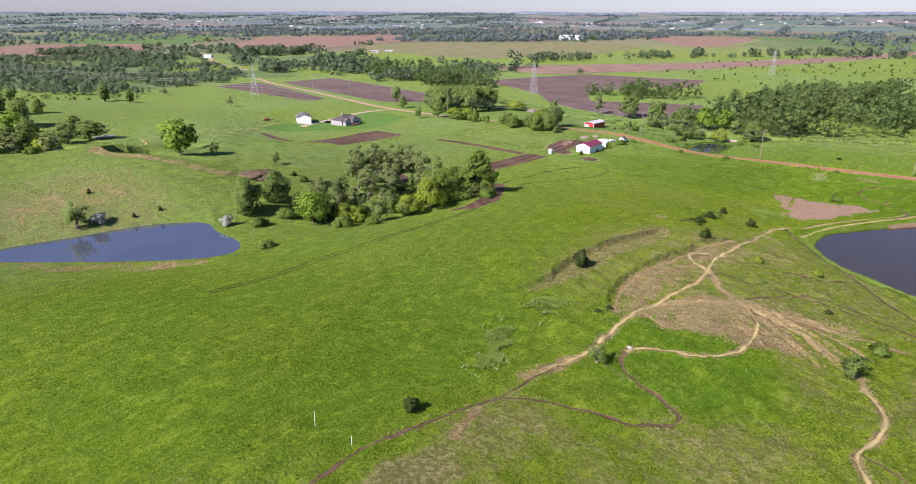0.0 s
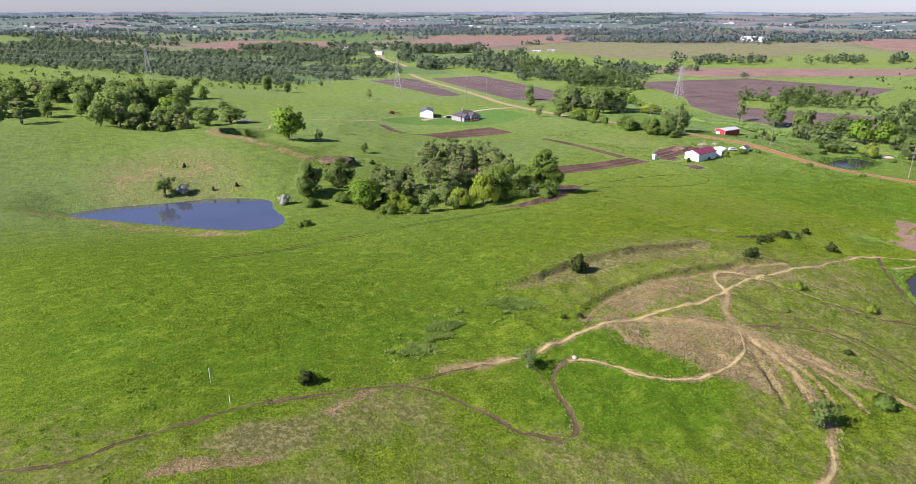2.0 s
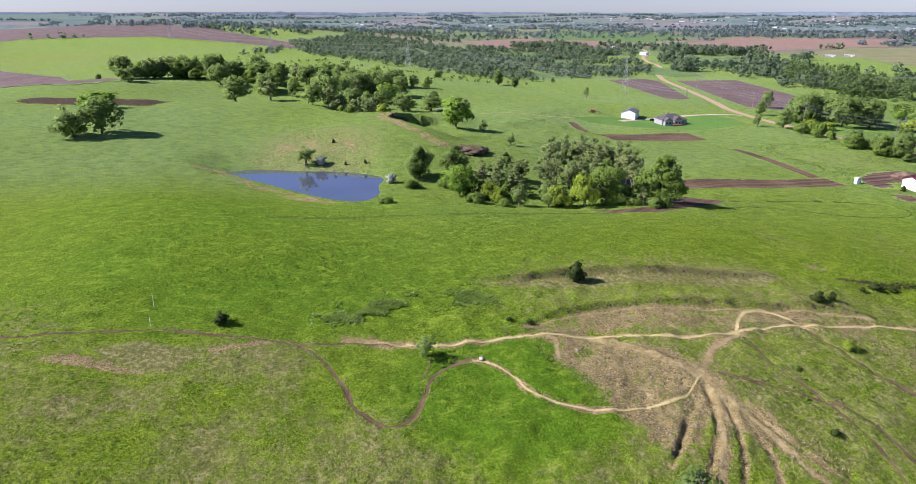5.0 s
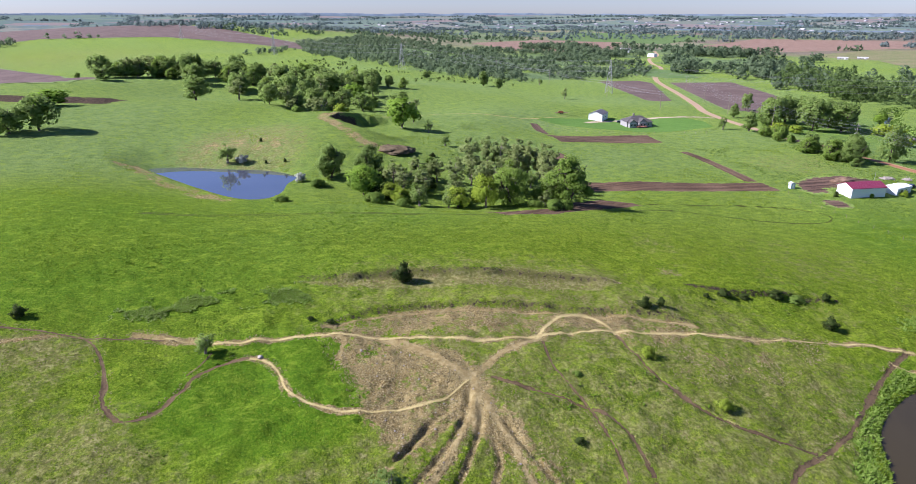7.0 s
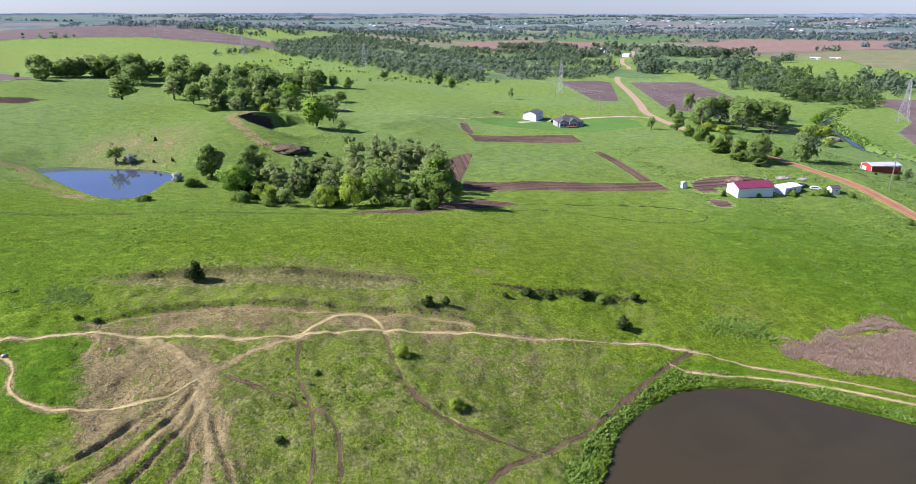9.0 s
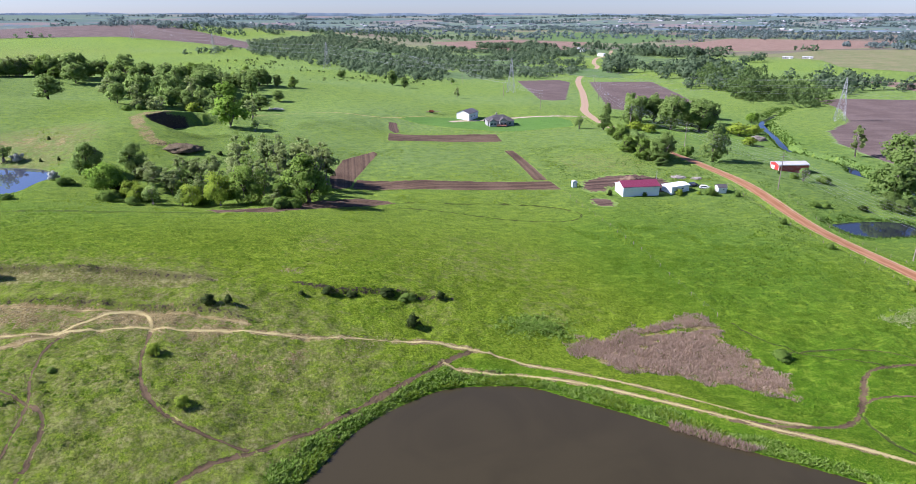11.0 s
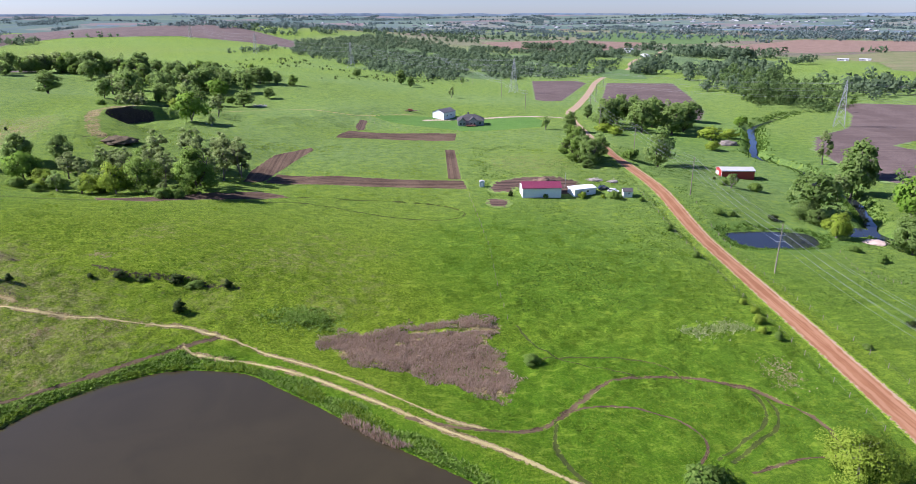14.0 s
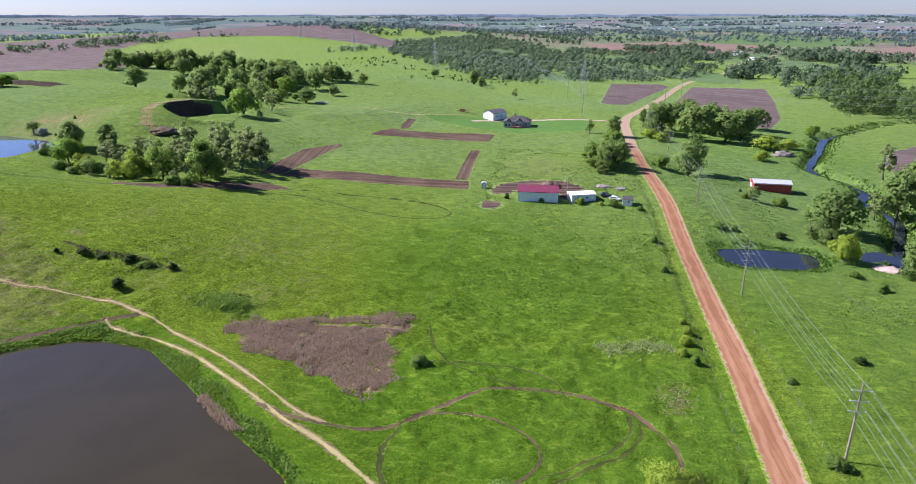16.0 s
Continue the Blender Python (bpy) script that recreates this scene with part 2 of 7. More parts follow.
trail("tan", 0.48, 0.04, (-36.2, 242), (-34, 245), (-33, 249), (-30.8, 258.2), (-25.8, 269.6), (-19, 280.1), (-12.4, 289.8))
trail("tan", 0.52, 0.04, (-12.4, 289.8), (-5.8, 298.6), (-0.5, 307.2), (5.1, 314.7), (12, 323), (24, 336))
trail("mud", 0.75, 0.2, (-9.8, 291.7), (-6.8, 300), (-6, 307), (-7.2, 314.5), (-11, 320.7), (-17, 326.4), (-23.2, 332.1), (-26.9, 339.8), (-27.3, 349), (-24.7, 358.3), (-20.1, 365), (-13.7, 368.6), (-6.8, 370), (0, 369))
trail("mud", 0.35, 0.1, (-12.5, 321.2), (-15.3, 329.6), (-14.1, 337.6), (-10.2, 343.3), (-5.3, 346.1), (-0.3, 345.1), (4, 341))
trail("rut", 0.3, 0.14, (-10.6, 320.2), (-3.3, 318.6), (2.2, 318.9), (8, 321), (14, 327))
trail("rut", 0.28, 0.12, (-18, 364.7), (-13.1, 364.4), (-6.4, 360.7), (-2.5, 355.5), (3, 348))
trail("rut", 0.28, 0.12, (-20, 363), (-14, 362.5), (-7.4, 358.7), (-3.5, 353.5), (2, 346))
trail("mud", 0.45, 0.1, (2, 371), (3, 360), (6, 350))
trail("rut", 0.25, 0.10, (-124.5, 70), (-124.5, 86.9), (-125.7, 102.6), (-125.2, 123.9), (-125.9, 151.1), (-130.2, 175), (-141, 212), (-150, 250))
trail("rut", 0.25, 0.10, (-122.7, 70), (-122.7, 86.9), (-123.9, 102.6), (-123.4, 123.9), (-124.1, 151.1), (-128.4, 175), (-139, 212))
trail("rut", 0.5, 0.7, (-157, 212), (-157.6, 224), (-157.5, 237), (-160, 251), (-159.4, 265), (-159.9, 280), (-157.5, 292), (-153.6, 302), (-148, 308))
trail("rut", 0.3, 0.25, (-146, 309), (-141.2, 310), (-136, 306), (-133.9, 299), (-135, 290), (-137.3, 281), (-141, 270), (-144.9, 261.5), (-150, 246))
trail("rut", 0.22, 0.1, (-26, 345), (-32, 330), (-40, 322), (-52, 318))
trail("rut", 0.22, 0.1, (-24.5, 352), (-34, 345), (-36, 330), (-34, 318))

# ledges: line with the low side on its right, drop, width
LEDGES = [
    (curve_through([(-73, 118), (-70.5, 128), (-71.5, 141), (-71, 155), (-69.5, 168), (-66, 182), (-64, 192)], 2.0), 1.8, 1.6),
    (curve_through([(-52, 124), (-56.5, 135), (-57.5, 147), (-55.5, 164), (-53.5, 175), (-52, 190), (-47, 203)], 2.0), 1.5, 1.6),
    (curve_through([(-66, 210), (-63.5, 219), (-64, 229), (-62, 238), (-61, 248)], 2.0), 1.4, 1.2),
    (curve_through([(-216, 135), (-222, 146), (-218, 158)], 2.0), 0.6, 2.0),
    (curve_through([(-356, -80), (-348, -62), (-341, -42), (-338, -25), (-336, -8), (-340, 2)], 3.0), 3.1, 4.0),
]
# soil that shows through the turf: ring, strength, softness
KNOLL = np.array([(-50.5, 124), (-56, 135), (-56.8, 147), (-54.3, 164), (-52.2, 174), (-50.5, 192), (-45.6, 203), (-44, 192), (-46, 181), (-44, 163), (-45.6, 141), (-47.4, 130)])
SLOPE = np.array([(-46.5, 127), (-43.3, 127), (-34.3, 130.5), (-26, 132.5), (-18.6, 133.1), (-12.4, 135.9), (-11.8, 138.7), (-14.8, 140.6), (-18.1, 143.5), (-19, 147.7), (-17, 150.5), (-12, 153), (-7, 155), (-7.3, 160), (-12.1, 158.9), (-21, 156), (-26, 155), (-30, 154), (-38, 150), (-44, 142), (-46.8, 133)])
BANK = np.array([(-70, 120), (-72, 141), (-70.4, 168), (-64.8, 192), (-61, 185), (-63, 168), (-65, 155), (-65, 138)])
CUT = np.array([(-53.6, 75), (-52.6, 76), (-51.2, 70), (-50.2, 65.5), (-51.4, 64.8), (-52.4, 69.5)])
SCUFF = np.array([(-51.5, 42), (-48.5, 47), (-46, 52.5), (-43.6, 58), (-44.6, 51.5), (-46.5, 44), (-49, 38)])
SPUR = np.array([(-52.5, 46), (-54, 50.5), (-53.4, 56), (-52, 60.8), (-50, 64), (-48.2, 62.7), (-44.4, 59.3), (-45.6, 53.5), (-49, 48)])
CREST = np.array([(-54, 150), (-51, 160), (-38, 190), (-46, 206), (-50, 196), (-56, 178)])
POND_BANK = np.array([(-212, 45), (-196, 56), (-182, 67), (-168, 79), (-158, 90), (-154, 88), (-164, 74), (-180, 60), (-196, 47), (-210, 36)])
HILL_SIDE = np.array([(-218, 62), (-222, 84), (-216, 100), (-226, 108), (-240, 92), (-238, 66)])
DAM_TRACK = curve_through([(-330, 165), (-309, 150), (-297, 128), (-280, 119), (-264, 119), (-246, 125.5), (-230, 132.5), (-220, 140)], 3.0)
REEDS = curve_through([(-40.5, 272.7), (-44.2, 278.5), (-45.5, 288), (-50.3, 295.6), (-53.2, 305.6), (-55.2, 313), (-50, 313.6), (-44.4, 309.6), (-39.1, 311.2), (-32, 313), (-26.5, 316), (-20.8, 313.3), (-19.2, 309.7), (-22, 303.8), (-24.9, 298.7), (-29, 291), (-29.5, 286), (-33, 278.9), (-36.5, 274.5)], 2.0, True)
SOILS = [(REEDS, 0.62, 2.5), (KNOLL, 0.54, 4.0), (SLOPE, 0.74, 4.5), (BANK, 0.30, 3.0), (CUT, 0.9, 1.2), (SCUFF, 0.7, 2.0), (CREST, 0.5, 8.0), (POND_BANK, 0.64, 5.0), (HILL_SIDE, 0.42, 8.0),
         (np.array([(-37.7, 193.7), (-41, 210), (-40, 225.5), (-30, 207.7), (-30.4, 191.4)]), 0.40, 7.0), (np.array([(-23, 214), (-25, 230), (-17, 219)]), 0.36, 6.0),
         (np.array([(-74, 207), (-73.5, 211.5), (-71, 211), (-71.5, 207)]), 0.6, 1.5)]
PIT = np.array([(-246, 139), (-256, 128), (-273, 121), (-291, 126), (-303, 138), (-307, 150), (-300, 166), (-268, 168), (-250, 156)])


HILL_WOOD = np.array([(-1237, 34), (-1500, 160), (-1318, 373), (-1199, 558), (-846, 588), (-718, 512), (-690, 420), (-625, 340), (-640, 290), (-740, 200), (-986, 90)], float)
VALLEY_WOOD = np.array([(-966, 596), (-1319, 894), (-1102, 974), (-886, 885), (-793, 780), (-557, 655), (-520, 600), (-573, 570), (-736, 630), (-712, 548)], float)
BEND_WOOD = np.array([(-1450, 476), (-1538, 673), (-1182, 708), (-945, 640), (-880, 610), (-1199, 560)], float)


def ground_z(x, y, soft=False):
    """Height of the finished ground. soft: without the fine hummocks."""
    x, y = np.atleast_1d(np.asarray(x, float)), np.atleast_1d(np.asarray(y, float))
    z = land(x, y)
    r = np.hypot(x + 90, y - 225)
    if not soft:
        calm = 1 - smooth(250, 600, r)
        calm = calm * (0.34 + 0.66 * smooth(-80, -58, x)) * (0.55 + 0.45 * smooth(70, 105, y))
        z = z + calm * (0.20 * lattice(x, y, 1.5, 4) + 0.30 * lattice(x, y, 3.1, 1) + 0.36 * lattice(x, y, 8.5, 2) + 0.40 * lattice(x, y, 23, 3))
    for line, drop, wide in LEDGES:
        m = near_only(x, y, line, 24)
        if m.any():
            d0, side = away(x[m], y[m], line)
            d = d0 * side + 0.7 * lattice(x[m], y[m], 4.0, 5)
            ends = np.minimum(np.hypot(x[m] - line[0, 0], y[m] - line[0, 1]), np.hypot(x[m] - line[-1, 0], y[m] - line[-1, 1]))
            k = smooth(0, 9, np.sqrt(np.maximum(0, ends ** 2 - d0 ** 2))) * (1 - smooth(8, 22, np.abs(d)))
            z[m] += drop * k * (smooth(-wide / 2, wide / 2, d) - 0.5)
    m = near_only(x, y, PIT, 10)
    if m.any():
        d = within(x[m], y[m], PIT) + 1.6 * lattice(x[m], y[m], 7.0, 6) + 0.9 * lattice(x[m], y[m], 2.6, 7)
        floor = 4.6 + 0.05 * (x[m] + 253) + 0.35 * lattice(x[m], y[m], 5.0, 9)
        z[m] -= np.maximum(0, z[m] - floor) * smooth(-0.8, 4.2, d)
    for line, half, depth in [(t[1], t[2], t[3]) for t in TRAILS]:
        m = near_only(x, y, line, 4)
        if m.any():
            d, _ = away(x[m], y[m], line)
            z[m] -= depth * (1 - smooth(half * 0.5, half + 0.7, d))
    for line, half, depth in GULLIES:
        m = near_only(x, y, line, 3)
        if m.any():
            d, _ = away(x[m], y[m], line)
            ends = np.minimum(np.hypot(x[m] - line[0, 0], y[m] - line[0, 1]), np.hypot(x[m] - line[-1, 0], y[m] - line[-1, 1]))
            z[m] -= depth * (1 - smooth(half * 0.3, half + 0.42, d + 0.15 * lattice(x[m], y[m], 1.1, 12))) * smooth(0, 2.5, ends + 0.4)
            z[m] += 0.2 * depth * np.exp(-((d - half - 0.9) / 0.45) ** 2) * smooth(0, 3.0, ends)
    m = near_only(x, y, ROAD, 14)
    if m.any():
        d, _ = away(x[m], y[m], ROAD)
        s = 1 - smooth(4.5, 10, d)
        z[m] = z[m] * (1 - s) + (land(x[m], y[m]) - 0.1 - 0.5 * np.exp(-((d - 6.2) / 1.3) ** 2)) * s
    for ring, level in WATERS:
        m = near_only(x, y, ring, 30)
        if m.any():
            d = within(x[m], y[m], ring)
            bed = level + np.clip(-d, -4, 0) * 0 - 0.35 * np.clip(d, 0, 6)
            shore = level + 0.12 + 0.33 * np.clip(-d, 0, 30)
            low = np.where(d > 0, bed, np.minimum(z[m], shore))
            high = np.where(d > 0, bed, np.maximum(low, level + 0.1 + 0.05 * np.clip(-d, 0, 3)))
            s = 1 - smooth(8, 24, -d)
            z[m] = z[m] * (1 - s) + high * s
    m = near_only(x, y, CREEK, 30)
    if m.any():
        d, _ = away(x[m], y[m], CREEK)
        s = 1 - smooth(2.0, 6.5, d)
        z[m] -= 3.0 * s
    return z


# ---- materials ----
class Nodes:
    """A small writer of node materials."""

    def __init__(self, name, rough=0.85, specular=0.3, metal=0.0):
        self.m = bpy.data.materials.new(name)
        self.m.use_nodes = True
        self.t = self.m.node_tree
        self.b = self.t.nodes["Principled BSDF"]
        self.b.inputs["Roughness"].default_value = rough
        self.b.inputs["Specular IOR Level"].default_value = specular
        self.b.inputs["Metallic"].default_value = metal
        self.where = self.t.nodes.new("ShaderNodeNewGeometry").outputs["Position"]

    def link(self, a, b):
        self.t.links.new(a, b)

    def put(self, socket, v):
        if isinstance(v, bpy.types.NodeSocket):
            self.link(v, socket)
        elif isinstance(v, tuple) and len(v) == 3:
            socket.default_value = (*v, 1)
        else:
            socket.default_value = v

    def noise(self, scale, detail=3.0, rough=0.55, stretch=None, warp=0.0):
        n = self.t.nodes.new("ShaderNodeTexNoise")
        n.inputs["Scale"].default_value, n.inputs["Detail"].default_value = scale, detail
        n.inputs["Roughness"].default_value, n.inputs["Distortion"].default_value = rough, warp
        src = self.where
        if stretch:
            k = self.t.nodes.new("ShaderNodeMapping")
            k.inputs["Scale"].default_value = stretch
            k.inputs["Rotation"].default_value = (0, 0, 0.05)
            self.link(src, k.inputs["Vector"])
            src = k.outputs["Vector"]
        self.link(src, n.inputs["Vector"])
        return n.outputs["Fac"]

    def attr(self, name):
        n = self.t.nodes.new("ShaderNodeAttribute")
        n.attribute_name = name
        return n.outputs["Fac"]

    def math(self, op, a, b=0.0):
        n = self.t.nodes.new("ShaderNodeMath")
        n.operation = op
        self.put(n.inputs[0], a), self.put(n.inputs[1], b)
        return n.outputs[0]

    def ramp(self, v, lo, hi, to_lo=0.0, to_hi=1.0):
        n = self.t.nodes.new("ShaderNodeMapRange")
        n.interpolation_type = "SMOOTHSTEP"
        self.put(n.inputs[0], v)
        for i, k in enumerate((lo, hi, to_lo, to_hi)):
            n.inputs[1 + i].default_value = k
        return n.outputs[0]

    def mix(self, f, a, b, way="MIX"):
        n = self.t.nodes.new("ShaderNodeMix")
        n.data_type, n.blend_type = "RGBA", way
        self.put(n.inputs["Factor"], f), self.put(n.inputs["A"], a), self.put(n.inputs["B"], b)
        return n.outputs["Result"]

    def random(self):
        return self.t.nodes.new("ShaderNodeObjectInfo").outputs["Random"]

    def island(self):
        return self.t.nodes.new("ShaderNodeNewGeometry").outputs["Random Per Island"]

    def bump(self, height, distance, strength=1.0, under=None):
        n = self.t.nodes.new("ShaderNodeBump")
        n.inputs["Strength"].default_value, n.inputs["Distance"].default_value = strength, distance
        self.link(height, n.inputs["Height"])
        if under is not None:
            self.link(under, n.inputs["Normal"])
        return n.outputs["Normal"]

    def done(self, colour, normal=None, rough=None):
        self.put(self.b.inputs["Base Color"], colour)
        if normal is not None:
            self.link(normal, self.b.inputs["Normal"])
        if rough is not None:
            self.put(self.b.inputs["Roughness"], rough)
        return self.m


def turf_colour(n):
    """Pasture grass: broad drifts of hue, clumps, and fine blades with painted tuft shading."""
    col = n.mix(n.ramp(n.noise(0.018, 3), 0.35, 0.65), (0.108, 0.208, 0.008), (0.150, 0.240, 0.012))
    col = n.mix(n.ramp(n.noise(0.09, 4, 0.6), 0.42, 0.70, 0, 0.55), col, (0.178, 0.262, 0.014))
    col = n.mix(n.ramp(n.noise(0.22, 5, 0.7, (1.0, 0.45, 1.0), 0.4), 0.50, 0.62, 0, 0.34), col, (0.080, 0.168, 0.008))
    col = n.mix(n.ramp(n.noise(0.75, 6, 0.8, (0.7, 1.0, 1.0)), 0.54, 0.60, 0, 0.50), col, (0.050, 0.105, 0.006))
    # bright and dark flecks: blades, plus lit and shaded tuft sides as colour
    col = n.mix(n.ramp(n.noise(1.7, 5, 0.8), 0.49, 0.55, 0, 0.84), col, (0.295, 0.400, 0.026))
    col = n.mix(n.ramp(n.noise(2.3, 5, 0.8), 0.495, 0.545, 0, 0.88), col, (0.034, 0.072, 0.006))
    col = n.mix(n.ramp(n.noise(4.6, 4, 0.8), 0.50, 0.57, 0, 0.60), col, (0.330, 0.430, 0.036))
    return n.mix(n.ramp(n.noise(6.5, 3, 0.8), 0.52, 0.57, 0, 0.60), col, (0.028, 0.058, 0.006))


def soil_tone(n):
    """Dry clay soil with clods, dead grass and pale stones."""
    soil = n.mix(n.ramp(n.noise(0.22, 5, 0.7), 0.42, 0.6), (0.262, 0.200, 0.078), (0.370, 0.290, 0.118))
    soil = n.mix(n.ramp(n.noise(0.45, 5, 0.75), 0.52, 0.66, 0, 0.6), soil, (0.205, 0.192, 0.074))
    soil = n.mix(n.ramp(n.noise(1.5, 5, 0.78), 0.50, 0.60, 0, 0.8), soil, (0.105, 0.086, 0.040))
    soil = n.mix(n.ramp(n.noise(3.4, 4, 0.75), 0.52, 0.62, 0, 0.8), soil, (0.540, 0.460, 0.245))
    soil = n.mix(n.ramp(n.noise(5.5, 3, 0.7), 0.55, 0.62, 0, 0.7), soil, (0.085, 0.068, 0.040))
    return n.mix(n.ramp(n.noise(7, 2, 0.5), 0.67, 0.71, 0, 0.9), soil, (0.62, 0.57, 0.47))


def bare_share(n):
    """Where soil shows, broken up by tufts."""
    a = n.attr("bare")
    k = n.math("MULTIPLY", n.math("MINIMUM", a, 0.5), 2.0)
    rough = n.math("ADD", n.math("MULTIPLY", n.math("SUBTRACT", n.noise(1.0, 5, 0.75), 0.5), 2.0), n.math("MULTIPLY", n.math("SUBTRACT", n.noise(0.15, 4, 0.65), 0.5), 2.0))
    return n.ramp(n.math("ADD", a, n.math("MULTIPLY", k, rough)), 0.40, 0.62)


def patchwork(n, scale, colours):
    """Fields of several colours, side by side."""
    v = n.t.nodes.new("ShaderNodeTexVoronoi")
    v.voronoi_dimensions, v.distance = "2D", "CHEBYCHEV"
    v.inputs["Scale"].default_value, v.inputs["Randomness"].default_value = scale, 0.85
    n.link(n.where, v.inputs["Vector"])
    pick = n.t.nodes.new("ShaderNodeSeparateColor")
    n.link(v.outputs["Color"], pick.inputs[0])
    col = colours[0]
    for i, c in enumerate(colours[1:]):
        at = (i + 1) / len(colours)
        col = n.mix(n.ramp(pick.outputs[0], at - 0.01, at + 0.01), col, c)
    return col


def mat_ground():
    n = Nodes("pasture", 0.98, 0.03)
    col = turf_colour(n)
    lush = n.ramp(n.attr("lush"), 0.05, 0.9)
    col = n.mix(n.math("MULTIPLY", lush, 0.6), col, (0.066, 0.180, 0.008))
    rough_patch = n.noise(0.4, 5, 0.68)
    # aerial haze painted as paler, bluer turf away from the near slopes
    col = n.mix(n.math("MULTIPLY", n.attr("cool_haze"), 0.78), col, n.mix(n.ramp(n.noise(0.2, 5, 0.72), 0.42, 0.60), (0.190, 0.280, 0.106), (0.148, 0.228, 0.082)))
    weeds = n.ramp(n.noise(1.3, 5, 0.72), 0.60, 0.74)
    col = n.mix(n.math("MULTIPLY", weeds, 0.35), col, (0.033, 0.072, 0.012))
    tuft = n.noise(0.42, 6, 0.80, (1.0, 0.55, 1.0), 0.3)
    col = n.mix(n.ramp(tuft, 0.47, 0.36, 0.0, 0.45), col, (0.055, 0.118, 0.008))
    col = n.mix(n.ramp(tuft, 0.51, 0.62, 0.0, 0.46), col, (0.280, 0.390, 0.034))
    dry = n.ramp(n.math("ADD", n.attr("dry"), n.math("SUBTRACT", n.math("MULTIPLY", rough_patch, 1.3), 0.65)), 0.25, 0.85)
    col = n.mix(n.math("MULTIPLY", dry, 0.82), col, n.mix(n.ramp(n.noise(1.1, 5, 0.75), 0.44, 0.62), (0.170, 0.160, 0.056), (0.370, 0.335, 0.152)))
    scrub = n.ramp(n.math("ADD", n.attr("scrub"), n.math("MULTIPLY", n.math("SUBTRACT", n.noise(0.006, 6, 0.7), 0.5), 1.6)), 0.35, 0.55)
    col = n.mix(n.math("MULTIPLY", scrub, 0.9), col, n.mix(n.ramp(n.noise(0.05, 4, 0.7), 0.4, 0.6), (0.090, 0.145, 0.066), (0.145, 0.210, 0.092)))
    plots = patchwork(n, 0.0042, [(0.125, 0.170, 0.090), (0.185, 0.142, 0.125), (0.145, 0.182, 0.100), (0.205, 0.195, 0.130), (0.108, 0.155, 0.082), (0.170, 0.135, 0.122)])
    plots = n.mix(n.ramp(n.noise(0.02, 5, 0.7), 0.45, 0.65, 0, 0.5), plots, (0.095, 0.118, 0.055))
    col = n.mix(n.attr("plain"), col, plots)
    bare = bare_share(n)
    soil = soil_tone(n)
    beaten = n.ramp(n.math("ADD", n.attr("bare"), n.math("MULTIPLY", n.math("SUBTRACT", n.noise(1.2, 4, 0.7), 0.5), 0.5)), 0.82, 0.98, 0, 0.8)
    soil = n.mix(beaten, soil, n.mix(n.ramp(n.noise(0.7, 4, 0.7), 0.42, 0.60), (0.330, 0.254, 0.106), (0.460, 0.375, 0.178)))
    col = n.mix(bare, col, soil)
    # raw earth of ledges and pit, darkened to stand for their shade
    dark = n.ramp(n.math("ADD", n.attr("raw_shade"), n.math("MULTIPLY", n.noise(1.1, 5, 0.75), 0.9)), 0.78, 0.92)
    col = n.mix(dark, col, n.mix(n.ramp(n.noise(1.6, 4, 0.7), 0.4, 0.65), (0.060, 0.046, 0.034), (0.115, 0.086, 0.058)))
    b = n.bump(n.noise(0.5, 6, 0.76), 1.25, 1.0)
    return n.done(col, n.bump(n.noise(2.6, 4, 0.78), 0.44, 1.0, b))


def mat_trail(name, a, b, c):
    n = Nodes(name, 0.95, 0.12)
    col = n.mix(n.ramp(n.noise(0.16, 4, 0.6), 0.40, 0.58), a, b)
    col = n.mix(n.ramp(n.noise(0.55, 5, 0.72), 0.50, 0.60, 0, 0.7), col, c)
    col = n.mix(n.ramp(n.noise(2.6, 4, 0.72), 0.50, 0.64, 0, 0.6), col, tuple(min(0.6, k * 1.35) for k in b))
    core = n.ramp(n.math("ADD", n.attr("edge"), n.math("MULTIPLY", n.math("SUBTRACT", n.noise(0.8, 4, 0.7), 0.5), 0.9)), 0.42, 0.12, 0, 0.55)
    col = n.mix(core, col, tuple(min(0.6, k * 1.18) for k in b))
    ragged = n.math("ADD", n.math("MULTIPLY", n.math("SUBTRACT", n.noise(1.1, 5, 0.75), 0.5), 3.2), n.math("MULTIPLY", n.math("SUBTRACT", n.noise(0.22, 3, 0.6), 0.5), 1.5))
    edge = n.ramp(n.math("ADD", n.attr("edge"), ragged), 0.62, 0.90)
    col = n.mix(edge, col, n.mix(bare_share(n), n.mix(0.45, turf_colour(n), (0.075, 0.125, 0.012)), soil_tone(n)))
    return n.done(col, n.bump(n.noise(1.6, 5, 0.75), 0.35))


def mat_plain(name, colour, rough=0.8, vary=0.25, grain=3.0, specular=0.3, metal=0.0, relief=0.0):
    """One colour with stains and grain."""
    n = Nodes(name, rough, specular, metal)
    darker = tuple(c * (1 - vary) for c in colour)
    lighter = tuple(min(0.9, c * (1 + vary * 0.5)) for c in colour)
    col = n.mix(n.ramp(n.noise(grain * 0.2, 4), 0.35, 0.65), darker, colour)
    col = n.mix(n.ramp(n.noise(grain, 4, 0.65), 0.45, 0.75, 0, 0.7), col, lighter)
    return n.done(col, n.bump(n.noise(grain * 2, 4), relief) if relief else None)


